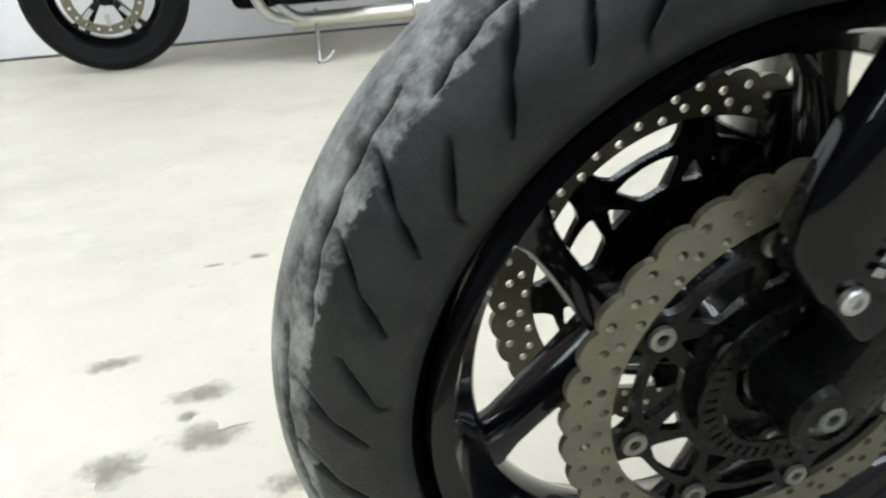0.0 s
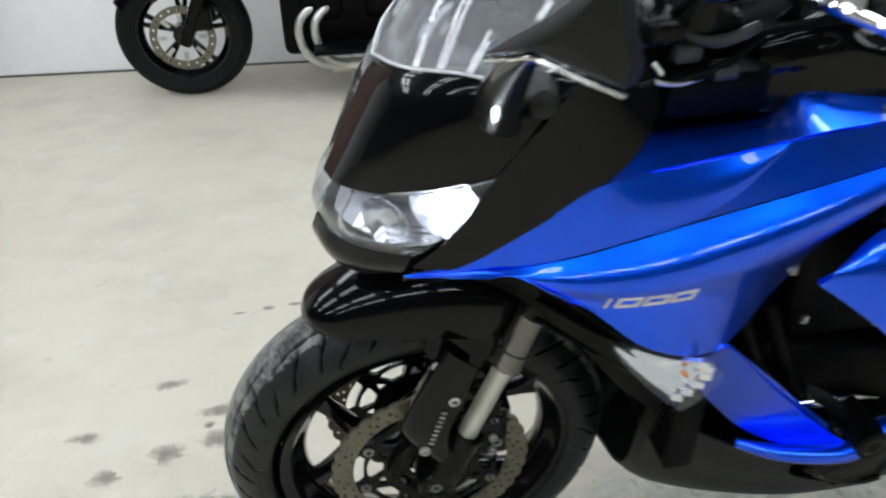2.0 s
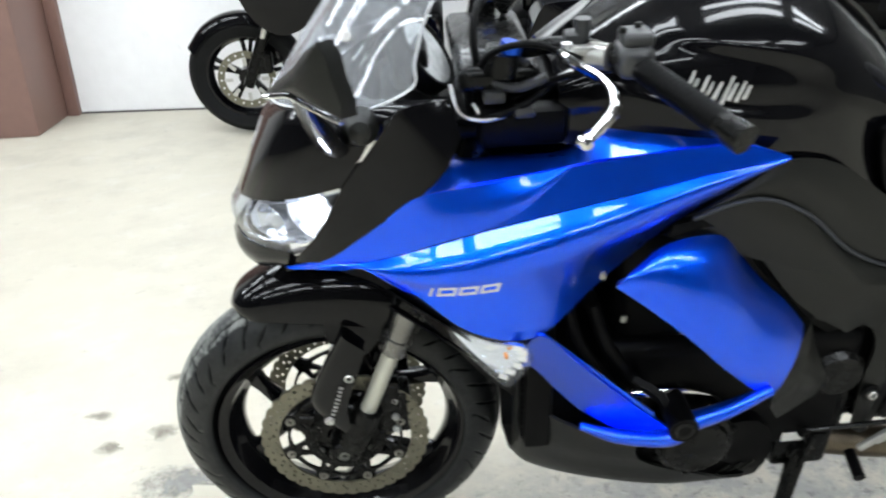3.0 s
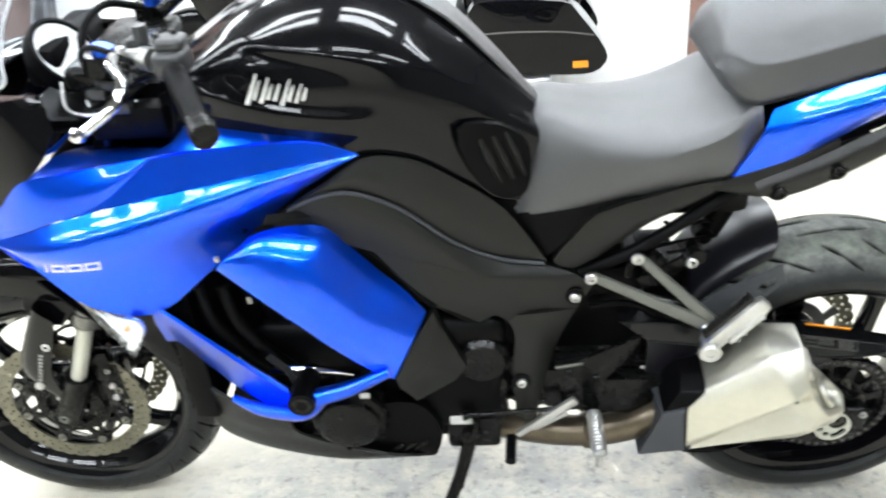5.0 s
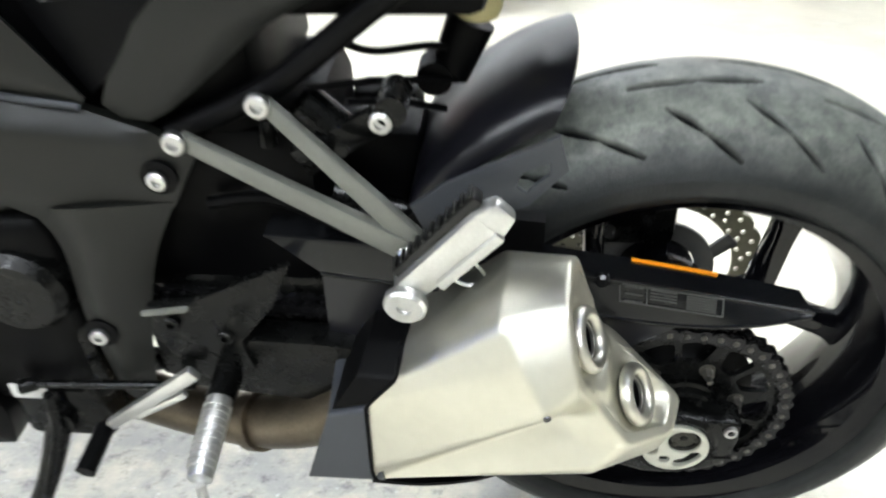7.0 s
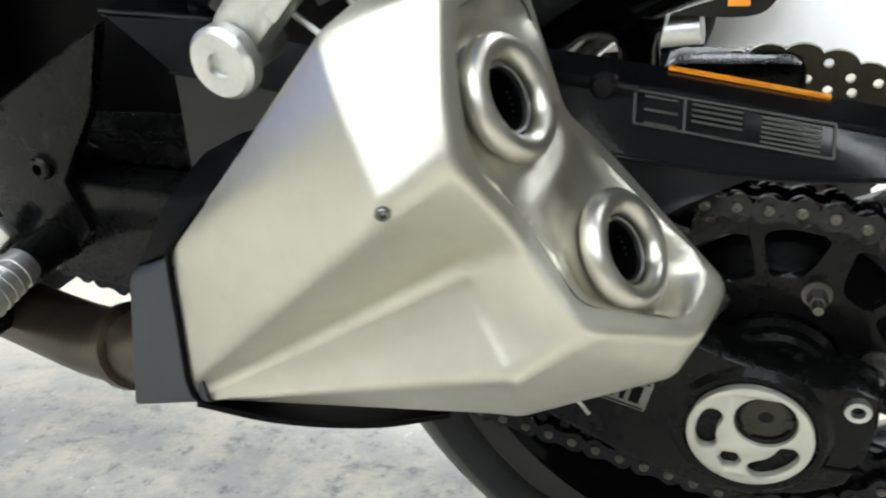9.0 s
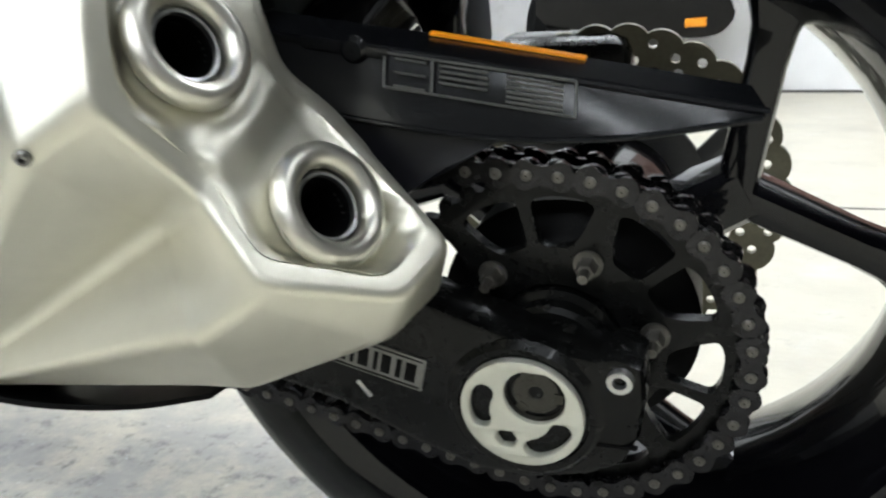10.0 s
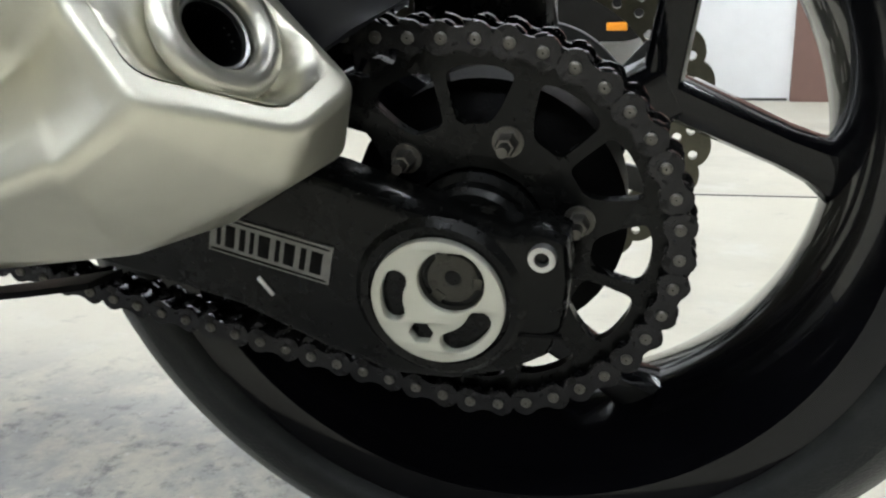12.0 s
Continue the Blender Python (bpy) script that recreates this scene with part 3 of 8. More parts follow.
def tyre_mesh(name, R, rc, amax, bead_y, grooves, repeats, material, na=1500, nt=150, width=0.0044, depth=0.0055):
    """A tyre with its tread grooves cut in. grooves: (along, across) pairs in metres, within one repeat, on one side."""
    a = np.linspace(-amax, amax, nt)
    th = np.linspace(0, 2 * np.pi, na, endpoint=False)
    A, T = np.meshgrid(a, th)
    y, r = rc * np.sin(A), R - rc * (1 - np.cos(A))
    per = 2 * np.pi * R / repeats
    cut = np.zeros_like(A)
    for side in (-1, 1):
        s = A * rc * side
        u = (T * R + (per / 2 if side > 0 else 0)) % per
        for (u0, s0), (u1, s1), w in grooves:
            for k in (-per, 0, per):
                d, t = seg_distance(u + k, s, u0, s0, u1, s1)
                half = width * w / 2 * (0.55 + 0.9 * np.sin(np.pi * np.clip(t, 0.04, 0.96)))
                cut = np.maximum(cut, np.clip((half - d) / 0.0022 + 0.5, 0, 1))
    r = r - depth * cut
    y_e, r_e = rc * math.sin(amax), R - rc * (1 - math.cos(amax))
    side = [(y_e + 0.0005, r_e - 0.012), (y_e - 0.001, r_e - 0.022), (bead_y + 0.004, 0.228), (bead_y, 0.219), (bead_y - 0.012, 0.217)]
    yy = np.concatenate([np.tile([-p[0] for p in side[::-1]], (na, 1)), y, np.tile([p[0] for p in side], (na, 1))], 1)
    rr = np.concatenate([np.tile([p[1] for p in side[::-1]], (na, 1)), r, np.tile([p[1] for p in side], (na, 1))], 1)
    n = yy.shape[1]
    co = np.stack([rr * np.cos(th)[:, None], yy, rr * np.sin(th)[:, None]], 2).reshape(-1, 3)
    i, j = np.meshgrid(np.arange(na), np.arange(n), indexing="ij")
    q = np.stack([i * n + j, ((i + 1) % na) * n + j, ((i + 1) % na) * n + (j + 1) % n, i * n + (j + 1) % n], 2).reshape(-1, 4)
    me = bpy.data.meshes.new(name)
    me.from_pydata(co.tolist(), [], q[:, ::-1].tolist())
    me.polygons.foreach_set("use_smooth", [True] * len(me.polygons))
    me.materials.append(material)
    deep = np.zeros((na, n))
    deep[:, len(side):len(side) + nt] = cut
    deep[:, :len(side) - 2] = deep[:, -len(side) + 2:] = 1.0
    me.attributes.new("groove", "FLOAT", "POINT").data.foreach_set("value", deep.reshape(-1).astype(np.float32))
    return me


def bar_section(a, b, w0, w1, d0, d1, flare=1.0):
    """A cast bar of rounded section between two points of the wheel's plane, spreading at its end."""
    a, b = V(a), V(b)
    dv = (b - a).normalized()
    n = V((-dv.z, 0, dv.x))
    rows = []
    for k in range(7):
        f = k / 6
        p = a.lerp(b, f)
        sp = 1 + flare * max(0, (f - 0.7) / 0.3) ** 2
        w, d = (w0 + (w1 - w0) * f) * sp / 2, (d0 + (d1 - d0) * f) / 2
        ring = []
        for i in range(12):
            t = 2 * math.pi * i / 12
            cx, cy = math.copysign(abs(math.cos(t)) ** 0.6, math.cos(t)) * w, math.copysign(abs(math.sin(t)) ** 0.6, math.sin(t)) * d
            ring.append(p + n * cx + V((0, cy, 0)))
        rows.append(ring)
    return grid_mesh(rows, close_v=True, caps=True)


def y_spoke(ang, half, r0, rj, r1, y0, w0, w1, d0, d1):
    """A forked spoke: one root at the hub, two arms to the rim."""
    pt = lambda r, a, y: (r * math.cos(a), y, r * math.sin(a))
    j = pt(rj * 0.93, ang, y0 * 0.5)
    return merged(bar_section(pt(r0, ang, y0), pt(rj, ang, y0 * 0.4), w0, w0 * 0.8, d0, d0 * 0.85, 0.1),
                  *[bar_section(j, pt(r1, ang + s * half, 0), w1 * 1.15, w1, d0 * 0.8, d1, 0.9) for s in (-1, 1)])


def rim_mesh(hw, hub_r, hub_hw):
    prof = [(0.224, -hw), (0.228, -hw - 0.003), (0.230, -hw + 0.001), (0.226, -hw + 0.008), (0.214, -hw + 0.016), (0.204, -hw * 0.45),
            (0.2, 0), (0.204, hw * 0.45), (0.214, hw - 0.016), (0.226, hw - 0.008), (0.230, hw - 0.001), (0.228, hw + 0.003), (0.224, hw),
            (0.212, hw - 0.006), (0.203, hw - 0.022), (0.193, hw * 0.4), (0.188, 0.012), (0.186, 0), (0.188, -0.012), (0.193, -hw * 0.4), (0.203, -hw + 0.022), (0.212, -hw + 0.006)]
    hub = [(0.012, -hub_hw), (hub_r * 0.8, -hub_hw), (hub_r, -hub_hw + 0.008), (hub_r * 1.05, 0), (hub_r, hub_hw - 0.008), (hub_r * 0.8, hub_hw), (0.012, hub_hw)]
    return merged(lathe(prof, 96, closed=True), lathe(hub, 40, closed=True))


def petal(r, amp, lobes, n):
    return [((r + amp * (abs(math.cos(lobes * math.pi * i / n)) ** 0.7 - 0.5)) * math.cos(2 * math.pi * i / n),
             (r + amp * (abs(math.cos(lobes * math.pi * i / n)) ** 0.7 - 0.5)) * math.sin(2 * math.pi * i / n)) for i in range(n)]


def disc_ring(r_out, r_in, lobes, thick, hole_r):
    """A petal disc with two staggered rows of holes."""
    holes = [ring2(r_in, 96, phase=0.01)]
    span, pairs = r_out - r_in, lobes * 4 // 3
    for i in range(pairs):
        a = 2 * math.pi * i / pairs
        for f, da, zig in ((0.24, 0.0, 0.07), (0.66, 0.38, -0.08)):
            rr, aa = r_in + span * (f + (zig if i % 2 else -zig)), a + da * 2 * math.pi / pairs
            holes.append(ring2(hole_r, 8, rr * math.cos(aa), rr * math.sin(aa)))
    return plate(petal(r_out, 0.005, lobes, lobes * 8), -thick / 2, thick / 2, holes)


def at(c, y=0.0, ang=0.0):
    return Matrix.Translation((c[0], c[1] + y, c[2])) @ Matrix.Rotation(-ang, 4, "Y")


FRONT_GROOVES = [((0.010, 0.0215), (0.036, 0.0235), 0.8), ((0.036, 0.0235), (0.066, 0.0255), 1.0), ((0.066, 0.0255), (0.102, 0.0285), 1.1), ((0.102, 0.0285), (0.126, 0.033), 1.0), ((0.126, 0.033), (0.146, 0.0385), 0.8),
                 ((0.041, 0.033), (0.060, 0.057), 1.15), ((0.060, 0.057), (0.076, 0.078), 0.9), ((0.088, 0.035), (0.112, 0.058), 1.15), ((0.112, 0.058), (0.133, 0.079), 0.9), ((0.012, 0.059), (0.045, 0.083), 0.9)]
REAR_GROOVES = [((0.001, 0.092), (0.040, 0.066), 0.9), ((0.040, 0.066), (0.079, 0.041), 1.1), ((0.085, 0.0986), (0.118, 0.074), 0.9), ((0.118, 0.074), (0.1514, 0.049), 1.1),
                ((0.065, 0.016), (0.12, 0.019), 1.0), ((0.12, 0.019), (0.183, 0.021), 0.9)]

# front wheel
FH = (-0.0045, 0.0175, 0.2985)      # hub and discs
front_wheel = part("front_wheel", moved(rim_mesh(0.052, 0.048, 0.045), at(FH)), RIM, bike, "black cast six-spoke front wheel")
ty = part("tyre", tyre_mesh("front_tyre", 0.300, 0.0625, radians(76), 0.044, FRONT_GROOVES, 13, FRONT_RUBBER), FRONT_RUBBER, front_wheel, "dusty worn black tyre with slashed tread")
ty.matrix_basis = at(FC, 0, radians(-2.5))
for i in range(3):
    part("spoke", moved(y_spoke(radians(174 + 120 * i), radians(28.5), 0.036, 0.100, 0.192, 0.0, 0.056, 0.020, 0.056, 0.030), at(FH)), RIM, front_wheel)


def polar(r, deg):
    return (r * math.cos(radians(deg)), r * math.sin(radians(deg)))


def rounded(loop, d, n=4):
    """A flat loop of points with its corners rounded."""
    q = [V((x, 0, z)) for x, z in loop]
    out = []
    for a, b, c in zip(q[-1:] + q[:-1], q, q[1:] + q[:1]):
        p, r = b + (a - b) * min(0.45, d / (a - b).length), b + (c - b) * min(0.45, d / (c - b).length)
        out += [(w.x, w.z) for w in [p.lerp(b, k / n).lerp(b.lerp(r, k / n), k / n) for k in range(n + 1)]]
    return out


def front_disc(side):
    yd = 0.064 * side
    d = part("brake_disc", moved(disc_ring(0.150, 0.1195, 36, 0.005, 0.0034), at(FH, yd)), DISC, front_wheel, "drilled petal brake disc, greenish grey steel")
    first, wins, out = (17 if side < 0 else 3), [], []
    for i in range(8):
        b = first + 45 * i
        wins.append(rounded([polar(0.0905, b), polar(0.0745, b + 7.5), polar(0.0735, b), polar(0.0745, b - 7.5)], 0.003))
        wins.append(rounded([polar(0.0965, b + 7.0), polar(0.0985, b + 15), polar(0.0990, b + 22.5), polar(0.0985, b + 30), polar(0.0965, b + 38), polar(0.0745, b + 31), polar(0.0735, b + 22.5), polar(0.0745, b + 14)], 0.004))
        out += [polar(0.1210, b - 5.5), polar(0.1215, b), polar(0.1210, b + 5.5), polar(0.1120, b + 6.8), polar(0.1052, b + 9.5), polar(0.1040, b + 16), polar(0.1040, b + 22.5), polar(0.1040, b + 29), polar(0.1052, b + 35.5), polar(0.1120, b + 38.2)]
    part("disc_carrier", moved(plate(rounded(out, 0.002, 2), -0.003, 0.003, [ring2(0.034, 40)] + wins), at(FH, yd * 0.97)), METAL_BLACK, front_wheel, "black spider carrying the disc")
    flip = Matrix.Identity(4) if side < 0 else Matrix.Rotation(math.pi, 4, "Z")
    for i in range(8):
        x, z = polar(0.1065, first + 45 * i)
        part("float_button", moved(merged(lathe([(0.0035, 0.002), (0.0040, -0.0022), (0.0062, -0.0030), (0.0082, -0.0024), (0.0086, 0.0010)], 20)), at(FH, yd + 0.003 * side) @ Matrix.Translation((x, 0, z)) @ flip), BUTTON, front_wheel, "dull steel float button")
    for i in range(6):
        x, z = polar(0.0545, 29 + 60 * i)
        part("disc_bolt", moved(bolt_mesh(0.0075, 0.006), at(FH, yd + 0.003 * side) @ Matrix.Translation((x, 0, z)) @ flip), BUTTON, front_wheel)


front_disc(-1)
front_disc(1)
slots = []
for i in range(44):
    a = 2 * math.pi * i / 44
    slots.append([(r * math.cos(a + d), r * math.sin(a + d)) for r, d in ((0.0545, -0.03), (0.0625, -0.028), (0.0625, 0.028), (0.0545, 0.03))])
part("sensor_ring", moved(plate(ring2(0.066, 88), -0.001, 0.001, [ring2(0.050, 60)] + slots), at(FH, -0.075)), METAL_BLACK, front_wheel, "slotted black sensor ring")
part("axle", merged(cyl((FH[0], -0.088, FH[2]), (FH[0], 0.16, FH[2]), 0.016, seg=24), moved(lathe([(0.0005, -0.088), (0.0042, -0.088), (0.0045, -0.0945), (0.0082, -0.0950), (0.0095, -0.0935), (0.0100, -0.0900), (0.0235, -0.0895), (0.0250, -0.0880), (0.001, -0.08)], 28), Matrix.Translation((FH[0], 0, FH[2])))), STRUT, front_wheel, "steel front axle with a hexagon socket")

# fork legs


def fork_point(z, y=-0.105):
    return V((0.043 + 0.40 * (z - 0.386), y, z))


CY0 = 0.018


def fork_leg(side):
    y = 0.018 + side * 0.092
    leg = part("fork_leg", merged(cyl(fork_point(0.545, y), fork_point(0.605, y), 0.0215, seg=28, bevel=0.002),
                                  cyl(fork_point(0.520, y), fork_point(0.548, y), 0.0240, seg=28, bevel=0.003)), GREY_METAL, bike, "grey upside-down fork leg")
    # upper end of the grey tube, its shadow put in as black
    part("upper_tube", cyl(fork_point(0.603, y), fork_point(0.98, y), 0.0213, seg=28), METAL_BLACK, leg, "upper fork tube, blackened for the shadow it lies in")
    part("stanchion", cyl(fork_point(0.37, y), fork_point(0.53, y), 0.0145, seg=28), ANODISED, leg, "pale worn fork slider tube")
    foot = merged(cyl(fork_point(0.335, y), fork_point(0.392, y), 0.026, 0.0255, seg=24, bevel=0.003),
                  beam((-0.004, y, 0.285), fork_point(0.372, y), 0.046, 0.038, 0.050, 0.046, 0.008),
                  moved(lathe([(0.016, -0.030), (0.0235, -0.030), (0.0270, -0.026), (0.0275, 0.018), (0.016, 0.018)], 36, closed=True), Matrix.Translation((FH[0], CY0 + side * (0.020 + 0.062), FH[2])) @ (Matrix.Identity(4) if side < 0 else Matrix.Rotation(math.pi, 4, "Z"))))
    part("fork_foot", foot, METAL_BLACK, leg, "black cast fork foot")
    y2 = y + side * 0.006
    cal = merged(box(0.055, 0.118, y2 - side * 0.052 - 0.022, y2 - side * 0.052 + 0.022, 0.30, 0.405, 0.010, 3),
                 box(0.045, 0.10, y - side * 0.03 - 0.012, y - side * 0.03 + 0.012, 0.36, 0.43, 0.006))
    part("brake_caliper", cal, METAL_BLACK, leg, "black radial brake caliper")
    for z in (0.315, 0.345, 0.385):
        part("caliper_bolt", moved(bolt_mesh(0.007, 0.006), Matrix.Translation((0.09, y2 - side * 0.052 - 0.022, z))), BOLT, leg)
    return leg


fork_leg(-1)
fork_leg(1)

# gloss black shield in front of the left slider, with its bolts
shield = sheet([[(0.016, -0.060, 0.566), (-0.022, -0.060, 0.490), (-0.046, -0.060, 0.420), (-0.034, -0.060, 0.384), (-0.004, -0.060, 0.345)],
                [(0.014, -0.080, 0.566), (-0.026, -0.081, 0.490), (-0.051, -0.081, 0.425), (-0.034, -0.080, 0.386), (-0.004, -0.078, 0.348)],
                [(0.024, -0.094, 0.562), (-0.008, -0.096, 0.490), (-0.030, -0.096, 0.430), (-0.022, -0.094, 0.390), (0.002, -0.091, 0.352)],
                [(0.052, -0.097, 0.540), (0.030, -0.099, 0.474), (0.014, -0.099, 0.430), (0.012, -0.097, 0.392), (0.018, -0.094, 0.356)]], 16, 13, 0.004)
sh = part("fork_shield", shield, BLACK, bike, "gloss black shield over the fork slider")
for px, pz in ((-0.021, 0.391), (0.021, 0.484)):
    part("shield_bolt", moved(bolt_mesh(0.0085, 0.005), Matrix.Translation((px, -0.0955, pz))), BOLT, sh)
for k in range(8):
    u = k / 7
    part("worn_mark", beam((0.003 - 0.019 * u, -0.1005, 0.468 - 0.058 * u), (0.010 - 0.019 * u, -0.1005, 0.465 - 0.058 * u), 0.0048, 0.001, bevel=0), GREY_MARK, sh)

# front mudguard
rows = []
for ang, rt, rs, w in ((31, 0.332, 0.322, 0.022), (28.5, 0.341, 0.312, 0.046), (24, 0.348, 0.300, 0.062), (16, 0.356, 0.287, 0.072), (6, 0.360, 0.275, 0.077), (-6, 0.361, 0.268, 0.080), (-18, 0.359, 0.268, 0.080), (-30, 0.354, 0.275, 0.078)):
    a = radians(90 + ang)
    ring = []
    for k in range(17):
        b = radians(-90 + 180 * k / 16)
        sx = math.copysign(abs(math.sin(b)) ** 0.75, math.sin(b))
        f = 1 - abs(math.cos(b)) ** 0.9
        r = rt - (rt - rs) * f
        ring.append(V((r * math.cos(a), FC[1] + w * sx, FC[2] + r * math.sin(a))))
    rows.append(ring)
guard = part("front_mudguard", sheet(rows, 21, 29, 0.003), BLACK, bike, "gloss black front mudguard")
for s in (-1, 1):
    br = sheet([[(-0.012, 0.02 + s * 0.079, 0.572), (0.04, 0.02 + s * 0.080, 0.570), (0.085, 0.02 + s * 0.080, 0.570)],
                [(-0.012, 0.02 + s * 0.086, 0.550), (0.03, 0.02 + s * 0.090, 0.542), (0.075, 0.02 + s * 0.090, 0.540)],
                [(0.002, 0.02 + s * 0.094, 0.530), (0.03, 0.02 + s * 0.098, 0.522), (0.055, 0.02 + s * 0.098, 0.518)]], 10, 9, 0.004)
    part("mudguard_bracket", br, BLACK, guard)
    part("bracket_bolt", moved(bolt_mesh(0.007, 0.004), Matrix.Translation((0.0, 0.02 + s * 0.096, 0.535))), BOLT, guard)

# ---------- rear wheel and drive ----------
rear_wheel = part("rear_wheel", moved(rim_mesh(0.083, 0.056, 0.055), at(RC)), RIM, bike, "black cast six-spoke rear wheel")
ty = part("tyre", tyre_mesh("rear_tyre", 0.312, 0.106, radians(64), 0.078, REAR_GROOVES, 11, REAR_RUBBER, 1300, 170, 0.0052), REAR_RUBBER, rear_wheel, "wide black tyre with slashed tread, partly dusty, its sheen painted in pale")
ty.matrix_basis = at(RC, 0, radians(4.5))
for i in range(3):
    part("spoke", moved(y_spoke(radians(27 + 120 * i), radians(29), 0.05, 0.108, 0.196, -0.01, 0.046, 0.022, 0.055, 0.034), at(RC)), RIM, rear_wheel)
part("brake_disc", moved(disc_ring(0.125, 0.092, 30, 0.005, 0.0036), at(RC, 0.094)), DISC, rear_wheel, "drilled petal rear brake disc")
part("brake_bracket", merged(box(1.375, 1.475, 0.100, 0.118, 0.225, 0.330, 0.01), box(1.36, 1.46, 0.075, 0.122, 0.36, 0.435, 0.012, 2)), METAL_BLACK, rear_wheel, "black rear brake caliper on its bracket")
arms = [beam((0.062 * math.cos(a), 0, 0.062 * math.sin(a)), (0.098 * math.cos(a + 0.16), 0, 0.098 * math.sin(a + 0.16)), 0.016, 0.005, 0.020, 0.005, 0.001) for a in [radians(20 + 60 * k) for k in range(6)]]
carrier = part("disc_carrier", moved(plate(ring2(0.070, 60), -0.003, 0.003, [ring2(0.047, 40)], 0.001), at(RC, 0.09)), CARRIER, rear_wheel, "dull grey disc carrier with six arms")
for ab in arms:
    part("carrier_arm", moved(ab, at(RC, 0.09)), CARRIER, carrier)
part("wheel_hub", moved(merged(cyl((0, -0.05, 0), (0, 0.088, 0), 0.046, seg=32, bevel=0.003)), at(RC)), RIM, rear_wheel)

SP = V((1.4478, -0.120, 0.3172))         # sprocket centre
wins = []
for i in range(6):
    for g0_, g1_, i0_, i1_ in ((4.2, 27.6, 11.0, 26.8), (32.4, 55.8, 33.2, 49.0)):
        b = 10 + 60 * i
        wins.append(rounded([polar(0.0585, b + i0_), polar(0.068, b + (g0_ * 1.6 if g0_ < 10 else g0_)), polar(0.0845, b + g0_)] + [polar(0.0868, b + g0_ + (g1_ - g0_) * f) for f in (0.25, 0.5, 0.75)] + [polar(0.0845, b + g1_), polar(0.068, b + (g1_ if g1_ < 50 else 60 - 4.2 * 1.6)), polar(0.0585, b + i1_)], 0.004))
teeth = []
for i in range(41 * 6):
    a = 2 * math.pi * i / (41 * 6)
    teeth.append(((0.0980 + 0.0035 * math.cos(40 * a)) * math.cos(a), (0.0980 + 0.0035 * math.cos(40 * a)) * math.sin(a)))
part("sprocket", moved(plate(teeth, -0.0035, 0.0035, [ring2(0.036, 40)] + wins), Matrix.Translation(SP)), METAL_BLACK, rear_wheel, "black rear sprocket with windows, oily")
part("sprocket_carrier", moved(lathe([(0.03, 0.06), (0.072, 0.06), (0.074, 0.022), (0.058, 0.014), (0.050, 0.006), (0.034, 0.005), (0.030, -0.004)], 48), Matrix.Translation(SP)), MATTE, rear_wheel, "black cush drive carrier")
part("axle_collar", moved(lathe([(0.012, 0.0), (0.034, 0.0), (0.035, -0.008), (0.031, -0.010), (0.031, -0.018), (0.028, -0.020), (0.012, -0.020)], 40), Matrix.Translation(SP)), METAL_BLACK, rear_wheel, "ribbed black axle collar")
for i in range(6):
    a = radians(10 + 60 * i)
    m = Matrix.Translation(SP + V((0.0525 * math.cos(a), -0.0035, 0.0525 * math.sin(a))))
    nut = merged(lathe([(0.0005, 0), (0.0064, 0), (0.0064, -0.0015), (0.0054, -0.002), (0.0054, -0.009), (0.0044, -0.0105), (0.0032, -0.0107)], 6), cyl((0, -0.010, 0), (0, -0.0175, 0), 0.0030, 0.0027, 12, 0.0006),
                 lathe([(0.0005, 0), (0.0078, 0), (0.0078, -0.0016), (0.0005, -0.0016)], 20))
    part("sprocket_nut", moved(nut, m), CHAIN_PIN, rear_wheel, "oily steel nut on its stud")

# chain: a closed run of links round both sprockets
PITCH = 0.015875
R1, R2, C2 = 0.0998, 0.041, V((0.872, -0.119, 0.398))
d = C2 - SP
L, base_a = math.hypot(d.x, d.z), math.atan2(d.z, d.x)
off = math.acos((R1 - R2) / L)
top_a, bot_a = base_a - off, base_a + off
dense = []
for k in range(60):
    a = bot_a + (top_a + 2 * math.pi - bot_a) * k / 59
    dense.append(SP + V((R1 * math.cos(a), 0, R1 * math.sin(a))))
p_top, p_bot = SP + V((R1 * math.cos(top_a), 0, R1 * math.sin(top_a))), SP + V((R1 * math.cos(bot_a), 0, R1 * math.sin(bot_a)))
q_top, q_bot = C2 + V((R2 * math.cos(top_a), 0, R2 * math.sin(top_a))), C2 + V((R2 * math.cos(bot_a), 0, R2 * math.sin(bot_a)))
for k in range(1, 30):
    dense.append(p_top.lerp(q_top, k / 30))
for k in range(12):
    a = top_a + (bot_a - top_a) * k / 11
    dense.append(C2 + V((R2 * math.cos(a), 0, R2 * math.sin(a))))
for k in range(1, 30):
    f = k / 30
    dense.append(q_bot.lerp(p_bot, f) - V((0, 0, 0.001 * math.sin(math.pi * f))))
dense.append(dense[0])
cum = [0.0]
for a, b in zip(dense, dense[1:]):
    cum.append(cum[-1] + (b - a).length)
links = 2 * round(cum[-1] / PITCH / 2)


def chain_at(s):
    s %= cum[-1]
    k = max(i for i in range(len(cum)) if cum[i] <= s)
    k = min(k, len(dense) - 2)
    return dense[k].lerp(dense[k + 1], (s - cum[k]) / max(cum[k + 1] - cum[k], 1e-9))


